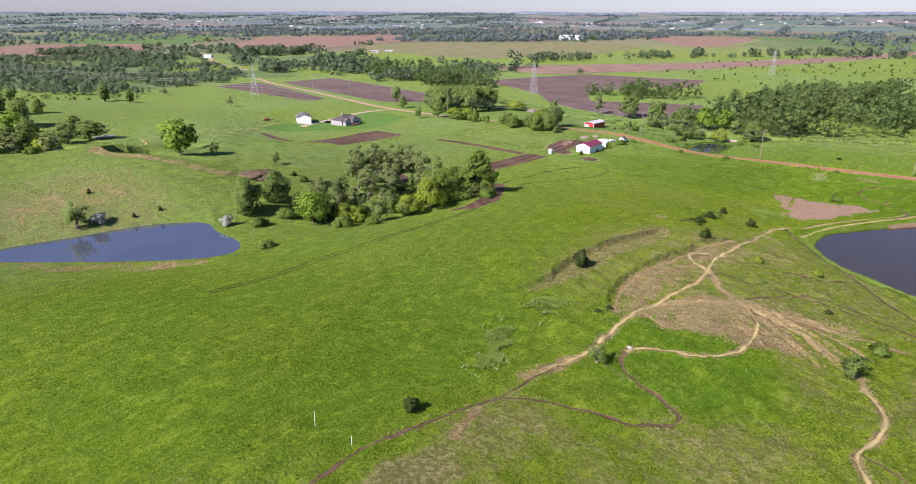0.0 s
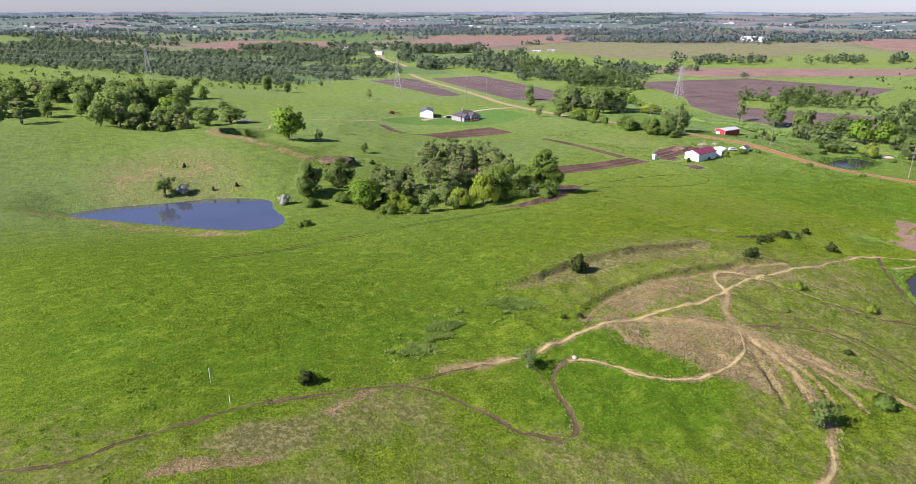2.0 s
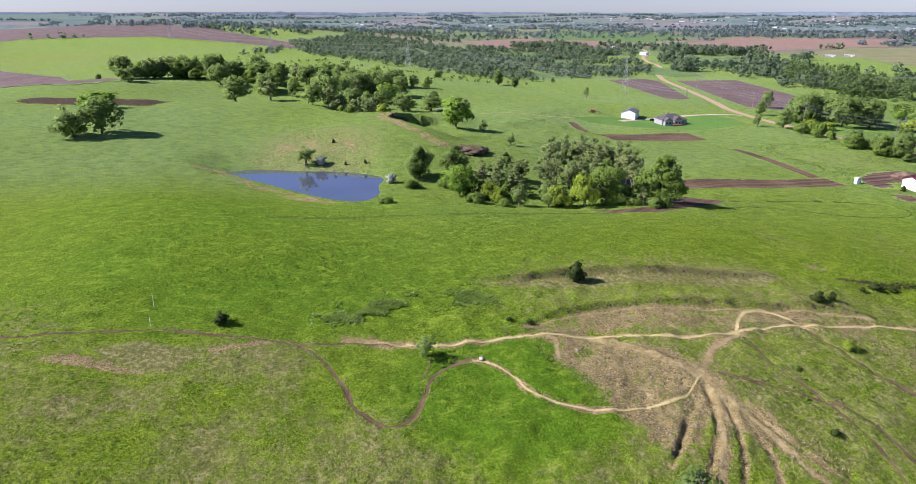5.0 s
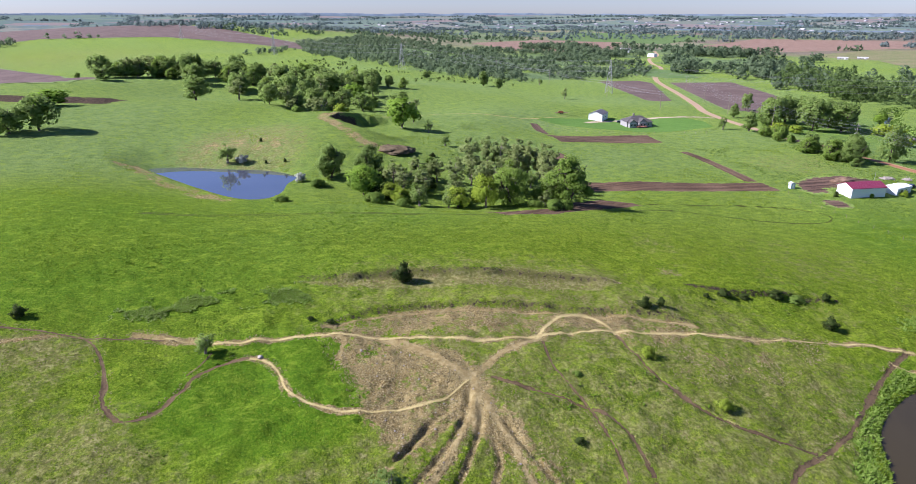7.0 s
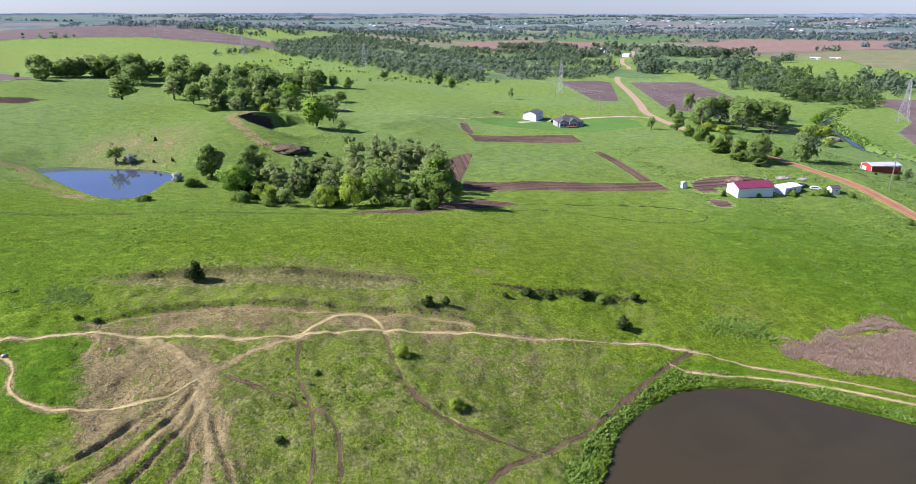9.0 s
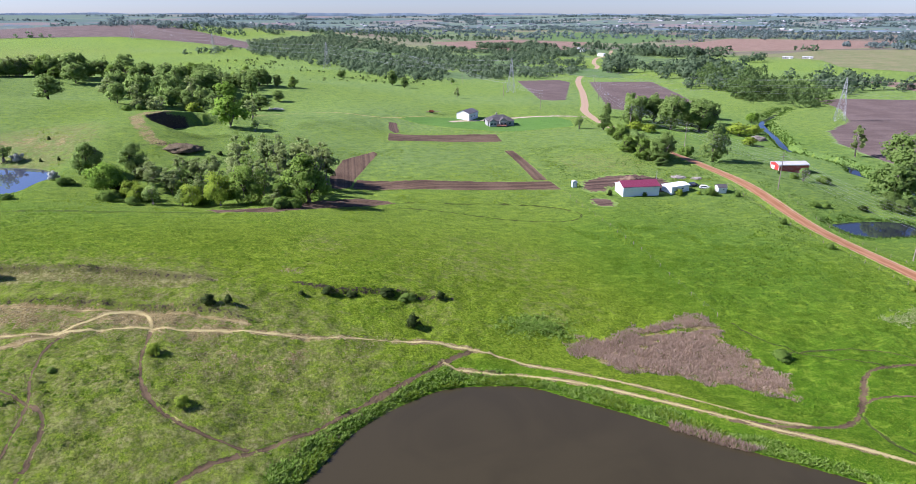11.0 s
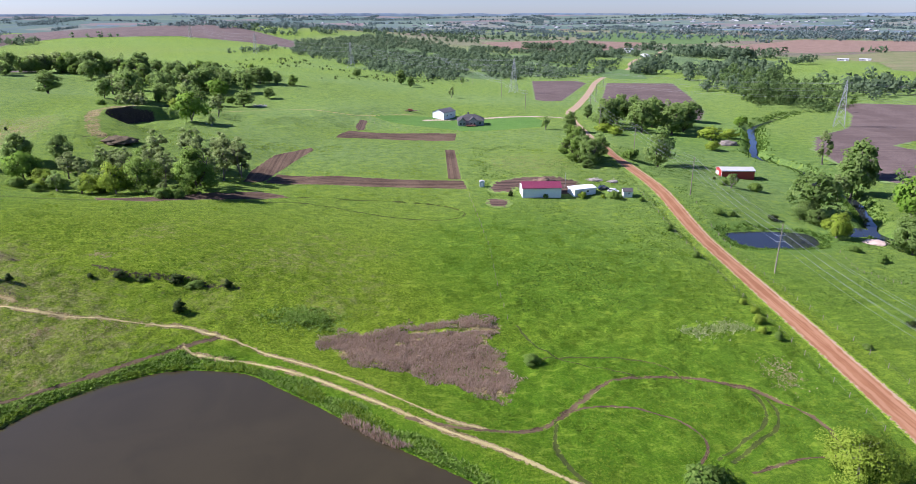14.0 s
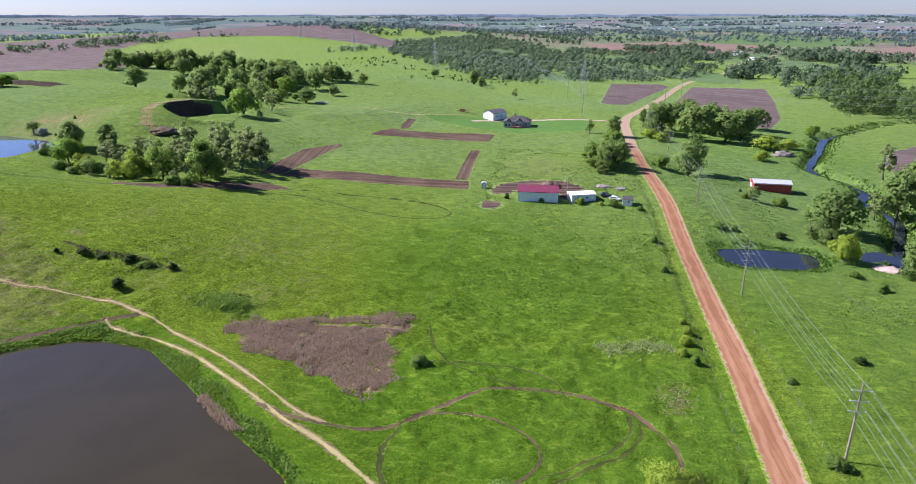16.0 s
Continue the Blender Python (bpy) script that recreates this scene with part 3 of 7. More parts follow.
def mat_plowed(name, a, b, ragged=0.45, hazed_turf=0.0, rowed=1.0):
    n = Nodes(name, 0.95, 0.12)
    col = n.mix(n.ramp(n.noise(0.05, 4), 0.38, 0.62), a, b)
    col = n.mix(n.ramp(n.noise(1.2, 5, 0.7), 0.45, 0.7, 0, 0.7), col, tuple(c * 0.5 for c in a))
    col = n.mix(n.ramp(n.noise(0.4, 4, 0.7), 0.62, 0.75, 0, 0.6), col, tuple(c * 1.5 for c in b))
    edge = n.ramp(n.math("ADD", n.attr("edge"), n.math("MULTIPLY", n.math("SUBTRACT", n.noise(0.9 if ragged < 1 else 0.45, 5, 0.7), 0.5), ragged)), 0.70, 0.84)
    rows = n.t.nodes.new("ShaderNodeTexNoise")
    rows.noise_dimensions = "1D"
    rows.inputs["Scale"].default_value, rows.inputs["Detail"].default_value = 0.42, 3.0
    n.link(n.attr("row"), rows.inputs["W"])
    col = n.mix(n.ramp(rows.outputs[0], 0.50, 0.40, 0, 0.7 * rowed), col, tuple(c * 0.45 for c in a))
    col = n.mix(n.ramp(rows.outputs[0], 0.54, 0.64, 0, 0.55 * rowed), col, tuple(c * 1.35 for c in b))
    # rim fades to turf carrying the same painted haze tint
    col = n.mix(edge, col, n.mix(hazed_turf, turf_colour(n), (0.160, 0.238, 0.082)))
    return n.done(col, n.bump(n.noise(1.8, 5, 0.7), 0.25))


def mat_road():
    n = Nodes("clay_gravel", 0.92, 0.15)
    col = n.mix(n.ramp(n.noise(0.12, 4), 0.35, 0.65), (0.250, 0.116, 0.053), (0.300, 0.150, 0.074))
    col = n.mix(n.ramp(n.noise(1.0, 4, 0.7, (0.06, 1.8, 1)), 0.46, 0.60, 0, 0.7), col, (0.215, 0.095, 0.043))
    wob = n.math("ADD", n.attr("edge"), n.math("MULTIPLY", n.math("SUBTRACT", n.noise(0.15, 4, 0.6), 0.5), 0.5))
    rut = n.math("MULTIPLY", n.ramp(wob, 0.22, 0.34), n.ramp(wob, 0.46, 0.60, 1.0, 0.0))
    col = n.mix(n.math("MULTIPLY", rut, 0.55), col, (0.370, 0.205, 0.112))
    shoulder = n.ramp(n.math("ADD", n.attr("side"), n.math("MULTIPLY", n.math("SUBTRACT", n.noise(0.3, 5, 0.7), 0.5), 0.5)), -0.60, -0.74)
    col = n.mix(n.math("MULTIPLY", shoulder, 0.8), col, (0.40, 0.290, 0.180))
    dust = n.ramp(n.math("ADD", n.attr("edge"), n.math("MULTIPLY", n.math("SUBTRACT", n.noise(0.5, 4, 0.7), 0.5), 0.7)), 0.70, 0.88)
    col = n.mix(dust, col, (0.34, 0.245, 0.155))
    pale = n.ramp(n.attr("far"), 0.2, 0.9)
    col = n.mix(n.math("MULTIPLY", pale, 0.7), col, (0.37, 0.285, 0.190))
    verge = n.ramp(n.math("ADD", n.attr("edge"), n.math("MULTIPLY", n.math("SUBTRACT", n.noise(1.2, 5, 0.7), 0.5), 0.9)), 0.80, 0.92)
    col = n.mix(verge, col, turf_colour(n))
    return n.done(col, n.bump(n.noise(6, 4, 0.7), 0.03))


def mat_water(name, water_colour, rough=0.04, ripple=0.02):
    n = Nodes(name, rough, 0.5)
    n.b.inputs["IOR"].default_value = 1.333 if rough > 0.035 else 1.7 if rough > 0.025 else 2.1
    cloud = n.ramp(n.noise(0.05, 4, 0.6, None, 0.8), 0.4, 0.7)
    col = n.mix(n.math("MULTIPLY", cloud, 0.5), water_colour, tuple(c * 0.72 for c in water_colour))
    return n.done(col, n.bump(n.noise(1.1, 3, 0.6), ripple, 0.35))


def mat_leaf(name, a, b, c, through_light=0.35):
    """Leaves: hue by tree and by leaf, some light passing through."""
    n = Nodes(name, 0.7, 0.07)
    col = n.mix(n.random(), a, b)
    col = n.mix(n.ramp(n.island(), 0.2, 1.0, 0, 0.6), col, c)
    n.done(col)
    tr = n.t.nodes.new("ShaderNodeBsdfTranslucent")
    n.put(tr.inputs["Color"], col)
    mixed = n.t.nodes.new("ShaderNodeMixShader")
    mixed.inputs[0].default_value = through_light
    out = n.t.nodes["Material Output"]
    n.link(n.b.outputs[0], mixed.inputs[1]), n.link(tr.outputs[0], mixed.inputs[2])
    n.link(mixed.outputs[0], out.inputs["Surface"])
    return n.m


def mat_siding(name, colour, pitch, upright=True):
    """Sheet metal or boards with regular ribs."""
    n = Nodes(name, 0.5, 0.4)
    w = n.t.nodes.new("ShaderNodeTexWave")
    w.wave_type, w.bands_direction = "BANDS", "X" if upright else "Z"
    w.inputs["Scale"].default_value = 1 / pitch
    co = n.t.nodes.new("ShaderNodeTexCoord")
    n.link(co.outputs["Object"], w.inputs["Vector"])
    stain = n.ramp(n.noise(0.8, 5, 0.7), 0.5, 0.8, 0, 0.5)
    col = n.mix(stain, colour, tuple(c * 0.72 for c in colour))
    return n.done(col, n.bump(w.outputs["Fac"], 0.03))


GROUND = mat_ground()
TRAIL_LOOK = {
    "tan": mat_trail("trail_tan", (0.320, 0.262, 0.105), (0.395, 0.332, 0.140), (0.240, 0.184, 0.072)),
    "mud": mat_trail("trail_mud", (0.072, 0.048, 0.026), (0.128, 0.088, 0.048), (0.038, 0.027, 0.016)),
    "rut": mat_trail("trail_rut", (0.042, 0.062, 0.010), (0.060, 0.075, 0.014), (0.032, 0.040, 0.010)),
}
ROAD_SKIN = mat_road()
DRIVE = mat_trail("drive_gravel", (0.36, 0.28, 0.20), (0.42, 0.34, 0.25), (0.28, 0.21, 0.15))
PLOWED = mat_plowed("garden_soil", (0.082, 0.052, 0.032), (0.140, 0.094, 0.058), 0.3, 0.45, 0.6)
PLOWED_FAR = mat_plowed("plowed_field", (0.118, 0.086, 0.072), (0.150, 0.112, 0.094), hazed_turf=0.8, rowed=0.3)
PLOWED_PALE = mat_plowed("harrowed_field", (0.21, 0.140, 0.100), (0.26, 0.180, 0.130), hazed_turf=0.8, rowed=0.3)
HAYFIELD = mat_plowed("hay_field", (0.155, 0.175, 0.070), (0.215, 0.195, 0.100), hazed_turf=0.8, rowed=0.3)
GREENFIELD = mat_plowed("young_crop", (0.095, 0.165, 0.050), (0.115, 0.180, 0.058), hazed_turf=0.8, rowed=0.3)
LAWN = mat_plowed("lawn", (0.085, 0.178, 0.030), (0.100, 0.196, 0.036), rowed=0.2)
YARD = mat_plowed("yard_dirt", (0.075, 0.048, 0.034), (0.120, 0.078, 0.055), 2.6, 0.5)
WATER_BROWN = mat_water("pond_water_brown", (0.041, 0.033, 0.015), 0.12)
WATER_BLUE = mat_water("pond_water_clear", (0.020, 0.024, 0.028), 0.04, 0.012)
# pale blue base colour paints in part of the sky's reflection
WATER_POND = mat_water("pond_water_sky", (0.060, 0.072, 0.092), 0.02, 0.006)
BARK = mat_plain("bark", (0.14, 0.115, 0.09), 0.9, 0.4, 3.0, 0.1, 0, 0.03)
BARK_GREY = mat_plain("bark_grey", (0.24, 0.21, 0.17), 0.9, 0.35, 3.0, 0.1, 0, 0.03)
LEAF_OAK = mat_leaf("leaf_cottonwood", (0.162, 0.255, 0.058), (0.220, 0.322, 0.078), (0.305, 0.400, 0.125), 0.62)
LEAF_FRESH = mat_leaf("leaf_fresh", (0.185, 0.295, 0.048), (0.225, 0.335, 0.058), (0.305, 0.410, 0.096), 0.62)
LEAF_BUSH = mat_leaf("leaf_bush", (0.130, 0.225, 0.036), (0.170, 0.270, 0.046), (0.245, 0.335, 0.075), 0.5)
LEAF_WOOD = mat_leaf("leaf_creek_wood", (0.105, 0.172, 0.050), (0.142, 0.215, 0.062), (0.220, 0.305, 0.102), 0.58)
LEAF_BRIGHT = mat_leaf("leaf_bright", (0.165, 0.300, 0.030), (0.190, 0.320, 0.036), (0.280, 0.410, 0.070), 0.5)
LEAF_YELLOW = mat_leaf("leaf_willow", (0.240, 0.345, 0.030), (0.275, 0.375, 0.038), (0.370, 0.450, 0.070), 0.5)
LEAF_GREY = mat_leaf("leaf_sparse", (0.205, 0.275, 0.086), (0.250, 0.315, 0.102), (0.360, 0.415, 0.168), 0.64)
LEAF_DARK = mat_leaf("leaf_cedar", (0.036, 0.060, 0.012), (0.046, 0.070, 0.014), (0.070, 0.098, 0.024), 0.15)
LEAF_WHITE = mat_leaf("leaf_blossom", (0.34, 0.38, 0.30), (0.40, 0.43, 0.34), (0.50, 0.52, 0.44))
# far woods: muted bluish leaf colour with distance haze mixed in
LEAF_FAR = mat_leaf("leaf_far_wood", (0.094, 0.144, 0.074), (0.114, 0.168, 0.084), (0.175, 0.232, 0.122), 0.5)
GRASS_TUFT = mat_leaf("tuft_green", (0.165, 0.255, 0.014), (0.165, 0.255, 0.014), (0.280, 0.360, 0.048), 0.55)
GRASS_WEED = mat_leaf("tuft_weed", (0.070, 0.140, 0.016), (0.070, 0.140, 0.016), (0.150, 0.225, 0.040), 0.45)
GRASS_DRY = mat_leaf("tuft_dry", (0.32, 0.27, 0.13), (0.32, 0.27, 0.13), (0.44, 0.39, 0.23), 0.4)
REED_DRY = mat_leaf("reed_dry", (0.30, 0.215, 0.140), (0.30, 0.215, 0.140), (0.68, 0.54, 0.41), 0.4)
WOOD_POLE = mat_plain("pole_wood", (0.30, 0.25, 0.20), 0.9, 0.3, 2.0, 0.1)
STEEL = mat_plain("galvanised_steel", (0.36, 0.37, 0.37), 0.5, 0.15, 1.0, 0.5, 0.3)
CABLE = mat_plain("cable_metal", (0.30, 0.31, 0.31), 0.4, 0.1, 1.0, 0.5, 0.5)
WHITE_PAINT = mat_plain("white_paint", (0.76, 0.76, 0.73), 0.6, 0.12, 1.0)
WHITE_METAL = mat_siding("white_sheet", (0.74, 0.76, 0.74), 0.6)
ROOF_MAROON = mat_siding("maroon_sheet", (0.19, 0.030, 0.060), 0.6)
ROOF_WHITE = mat_siding("pale_sheet", (0.47, 0.47, 0.46), 0.6)
ROOF_STEEL = mat_plain("roof_steel", (0.135, 0.125, 0.122), 0.55, 0.15, 0.6, 0.4, 0.0)
ROOF_GREY = mat_plain("grey_shingle", (0.088, 0.082, 0.080), 0.85, 0.3, 2.0, 0.2, 0, 0.02)
SIDING_GREY = mat_siding("grey_boards", (0.33, 0.32, 0.31), 0.25, False)
RED_SHEET = mat_siding("red_sheet", (0.35, 0.040, 0.035), 0.5)
GLASS_DARK = mat_plain("window_glass", (0.03, 0.04, 0.05), 0.06, 0.1, 1.0, 0.6)
DECK_WOOD = mat_plain("deck_wood", (0.26, 0.110, 0.065), 0.8, 0.3, 2.0)
TYRE = mat_plain("rubber", (0.02, 0.02, 0.02), 0.8, 0.2, 2.0)
CAR_DARK = mat_plain("car_paint_dark", (0.015, 0.022, 0.040), 0.25, 0.05, 1.0, 0.6)
CAR_WHITE = mat_plain("car_paint_white", (0.70, 0.70, 0.70), 0.3, 0.05, 1.0, 0.6)
ORANGE = mat_plain("machine_paint", (0.26, 0.07, 0.03), 0.5, 0.2, 2.0)
STONE = mat_plain("field_stone", (0.36, 0.32, 0.27), 0.9, 0.35, 4.0, 0.2, 0, 0.03)
CONCRETE = mat_plain("concrete", (0.45, 0.43, 0.40), 0.9, 0.2, 1.0)
DUG_EARTH = mat_plain("dug_earth", (0.155, 0.122, 0.072), 0.95, 0.55, 1.4, 0.05, 0, 0.3)
BRUSHWOOD = mat_plain("brushwood", (0.19, 0.125, 0.080), 0.95, 0.4, 2.0)


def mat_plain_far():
    """The far plain: a patchwork of fields, hedges and woods, haze painted into their colours."""
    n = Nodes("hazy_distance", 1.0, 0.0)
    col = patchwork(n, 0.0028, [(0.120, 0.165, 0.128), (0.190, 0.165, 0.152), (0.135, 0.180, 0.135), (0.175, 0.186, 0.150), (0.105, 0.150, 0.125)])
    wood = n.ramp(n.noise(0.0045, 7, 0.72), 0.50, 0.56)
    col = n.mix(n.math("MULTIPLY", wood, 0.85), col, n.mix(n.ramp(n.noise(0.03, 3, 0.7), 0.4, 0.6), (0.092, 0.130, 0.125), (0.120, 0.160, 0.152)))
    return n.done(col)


DISTANCE = mat_plain_far()
# blue-grey woods: the haze is part of this base colour
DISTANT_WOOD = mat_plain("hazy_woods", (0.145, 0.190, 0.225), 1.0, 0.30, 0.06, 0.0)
# farthest belts: leaf colour paled towards blue to paint in the haze
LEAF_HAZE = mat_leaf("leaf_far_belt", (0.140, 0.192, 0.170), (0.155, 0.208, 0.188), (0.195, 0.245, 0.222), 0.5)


# ---- mesh helpers ----
class Shape:
    """Vertices and faces gathered into one mesh."""

    def __init__(self):
        self.v, self.f = [], []

    def add(self, verts, faces):
        k = len(self.v)
        self.v += [tuple(p) for p in verts]
        self.f += [tuple(k + i for i in q) for q in faces]
        return self

    def box(self, x0, y0, z0, x1, y1, z1):
        v = [(x, y, z) for z in (z0, z1) for y in (y0, y1) for x in (x0, x1)]
        return self.add(v, [(0, 2, 3, 1), (4, 5, 7, 6), (0, 1, 5, 4), (2, 6, 7, 3), (0, 4, 6, 2), (1, 3, 7, 5)])

    def tube(self, a, b, ra, rb, sides=6, caps=True):
        a, b = Vector(a), Vector(b)
        q = (b - a).to_track_quat("Z", "Y")
        v = []
        for c, r in ((a, ra), (b, rb)):
            for i in range(sides):
                w = 2 * math.pi * i / sides
                v.append(c + q @ Vector((r * math.cos(w), r * math.sin(w), 0)))
        f = [(i, (i + 1) % sides, sides + (i + 1) % sides, sides + i) for i in range(sides)]
        if caps:
            f += [tuple(range(sides - 1, -1, -1)), tuple(range(sides, 2 * sides))]
        return self.add(v, f)

    def prism(self, outline, y0, y1):
        """An outline in x and z, drawn out along y."""
        n = len(outline)
        v = [(x, y0, z) for x, z in outline] + [(x, y1, z) for x, z in outline]
        f = [(i, (i + 1) % n, n + (i + 1) % n, n + i) for i in range(n)]
        return self.add(v, f + [tuple(range(n - 1, -1, -1)), tuple(range(n, 2 * n))])

    def mesh(self, name, material, smooth_faces=False):
        return raw_mesh(name, self.v, self.f, material, smooth_faces)


def raw_mesh(name, v, f, material, smooth_faces=False):
    me = bpy.data.meshes.new(name)
    me.from_pydata(v, [], f)
    me.materials.append(material)
    if smooth_faces:
        me.polygons.foreach_set("use_smooth", [True] * len(me.polygons))
    me.update()
    return me


def part(name, shape, material, parent=None, label="", smooth_faces=False):
    """One mesh object, under its thing."""
    me = shape.mesh(name, material, smooth_faces) if isinstance(shape, Shape) else shape
    ob = new(name, me)
    ob.parent = parent
    return tagged(ob, label)


def thing(name, m, label, category, group="", kind=""):
    ob = new(name)
    ob.empty_display_size = 0.3
    ob.matrix_basis = m
    return tagged(ob, label, category, group, kind)


def give(me, name, values):
    me.attributes.new(name, "FLOAT", "POINT").data.foreach_set("value", np.asarray(values, np.float32))


# ---- the ground, one sheet to the horizon ----
def axis(*stretches):
    """Grid lines: stretches of (from, to, step), then widening steps to the far edge on both sides."""
    a = np.concatenate([np.arange(lo, hi - step * 0.3, step) for lo, hi, step in stretches] + [[stretches[-1][1]]])
    for sign in (-1, 1):
        edge, step, more = (a[0], stretches[0][2], []) if sign < 0 else (a[-1], stretches[-1][2], [])
        while abs(edge) < 4850:
            step = min(step * 1.14, 170)
            edge += sign * step
            more.append(edge)
        a = np.concatenate([more[::-1], a]) if sign < 0 else np.concatenate([a, more])
    return a


GX = axis((-460, -330, 3.0), (-330, -75, 1.6), (-75, -48, 0.6), (-48, 4, 0.36), (4, 14, 0.6), (14, 60, 2.0))
GY = axis((-30, 40, 2.0), (40, 124, 0.62), (124, 162, 0.36), (162, 392, 0.62), (392, 520, 2.0))
gx, gy = np.meshgrid(GX, GY)
GZ = ground_z(gx.ravel(), gy.ravel()).reshape(gx.shape)


def sheet_z(x, y):
    """Height of the ground sheet as it is meshed."""
    x, y = np.atleast_1d(np.asarray(x, float)), np.atleast_1d(np.asarray(y, float))
    i = np.clip(np.searchsorted(GX, x) - 1, 0, len(GX) - 2)
    j = np.clip(np.searchsorted(GY, y) - 1, 0, len(GY) - 2)
    f, g = (x - GX[i]) / (GX[i + 1] - GX[i]), (y - GY[j]) / (GY[j + 1] - GY[j])
    return (GZ[j, i] * (1 - f) * (1 - g) + GZ[j, i + 1] * f * (1 - g) + GZ[j + 1, i] * (1 - f) * g + GZ[j + 1, i + 1] * f * g)


def grid_mesh(name, x, y, z, material):
    """A mesh of a rectangular net of places."""
    ny, nx = x.shape
    k = np.arange(nx * ny).reshape(ny, nx)
    q = np.stack([k[:-1, :-1], k[:-1, 1:], k[1:, 1:], k[1:, :-1]], -1).reshape(-1, 4)
    me = bpy.data.meshes.new(name)
    me.vertices.add(nx * ny)
    me.vertices.foreach_set("co", np.stack([x, y, z], -1).astype(np.float32).ravel())
    me.loops.add(len(q) * 4)
    me.loops.foreach_set("vertex_index", q.astype(np.int32).ravel())
    me.polygons.add(len(q))
    me.polygons.foreach_set("loop_start", np.arange(0, len(q) * 4, 4, dtype=np.int32))
    me.polygons.foreach_set("use_smooth", np.ones(len(q), bool))
    me.materials.append(material)
    me.update(calc_edges=True)
    return me


ground_mesh = grid_mesh("ground", gx, gy, GZ, GROUND)
px, py = gx.ravel(), gy.ravel()
dry, lush, raw_shade = (np.zeros(px.shape) for _ in range(3))


def soil_at(x, y):
    """How much bare soil shows, 0 to 1."""
    out = np.zeros(np.shape(x))
    for ring, strength, soft in SOILS:
        m = near_only(x, y, ring, soft + 2)
        if m.any():
            out[m] = np.maximum(out[m], strength * smooth(-soft, soft * 0.6, within(x[m], y[m], ring)))
    for look_of, line, half, depth in TRAILS:
        m = near_only(x, y, line, 4)
        if m.any():
            d, _ = away(x[m], y[m], line)
            out[m] = np.maximum(out[m], {"tan": 0.7, "mud": 0.3, "rut": 0.1}[look_of] * (1 - smooth(half, half + 1.6, d)))
    for line, half in WORN:
        m = near_only(x, y, line, 5)
        if m.any():
            d, _ = away(x[m], y[m], line)
            out[m] = np.maximum(out[m], 1.0 - 0.55 * smooth(half * 0.6, half + 0.7, d) - 0.45 * smooth(half + 0.5, half + 2.0, d))
    for line, half, depth in GULLIES:
        m = near_only(x, y, line, 3)
        if m.any():
            d, _ = away(x[m], y[m], line)
            out[m] = np.maximum(out[m], 0.80 * (1 - smooth(half, half + 0.7, d)))
    m = near_only(x, y, DAM_TRACK, 8)
    if m.any():
        d, _ = away(x[m], y[m], DAM_TRACK)
        out[m] = np.maximum(out[m], 0.66 * (1 - smooth(1.8, 5.5, d)) * smooth(-310, -285, x[m]))
    return out


bare = soil_at(px, py)
# ledge faces: dark earth with the undercut's shade put into the colour
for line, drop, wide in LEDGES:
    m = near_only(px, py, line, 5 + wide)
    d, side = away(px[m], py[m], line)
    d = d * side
    raw_shade[m] = np.maximum(raw_shade[m], (0.8 if drop > 3 else 0.38 if drop > 1.45 else 0.44) * np.exp(-((d - 0.1) / max(1.1, wide * 0.8)) ** 2))
# pit wall away from the sun: bare earth with its shade painted in
m = near_only(px, py, PIT, 8)
d = within(px[m], py[m], PIT)
raw_shade[m] = np.maximum(raw_shade[m], 0.9 * smooth(-1.5, 0.5, d) * (1 - smooth(4.5, 7.5, d)) * (1 - smooth(137, 148, py[m] - 0.35 * (px[m] + 275))))
dry = np.maximum(dry, 0.55 * (1 - smooth(26, 60, np.hypot((px + 30) * 1.1, (py - 185) * 0.8))))
dry = np.maximum(dry, 0.52 * (1 - smooth(15, 48, np.hypot(px + 46, py - 18))))
dry = np.maximum(dry, 0.55 * (1 - smooth(20, 45, np.hypot((px + 225) * 0.8, py - 85))))
dry = np.maximum(dry, 0.50 * (1 - smooth(8, 30, np.hypot(px + 64, (py - 160) * 0.4))))
dry = np.maximum(dry, 0.42 * (1 - smooth(10, 45, np.hypot(px + 215, py - 345))))
dry = np.maximum(dry, (0.36 + 0.2 * lattice(px, py, 14, 83)) * (1 - smooth(22, 60, np.hypot(px + 78, (py - 245) * 0.8))))
dry = np.maximum(dry, 0.95 * smooth(-3.0, 2.0, within(px, py, SPUR)))
dry = np.maximum(dry, 0.95 * smooth(-2.5, 1.5, within(px, py, BANK)))
dry = np.maximum(dry, (0.40 + 0.30 * lattice(px, py, 11, 81)) * smooth(-62, -50, px) * (1 - smooth(8, 20, px)) * smooth(20, 40, py) * (1 - smooth(150, 175, py)) * smooth(10, 24, np.hypot(px + 33, (py - 116) * 0.9)))
lush = np.maximum(lush, 0.95 - 0.95 * smooth(10, 32, np.hypot(px + 33, (py - 116) * 0.9)))
for ring, level in WATERS:
    m = near_only(px, py, ring, 20)
    d = -within(px[m], py[m], ring)
    lush[m] = np.maximum(lush[m], (0.2 if level > 0 else 0.9) * (1 - smooth(2, 14, d)))
lush = np.maximum(lush, 0.85 * (1 - smooth(18, 45, np.hypot((px + 18), (py - 345) * 0.6))))
lush = np.maximum(lush, 0.7 * (1 - smooth(25, 70, np.hypot((px + 95) * 0.8, (py - 335)))))
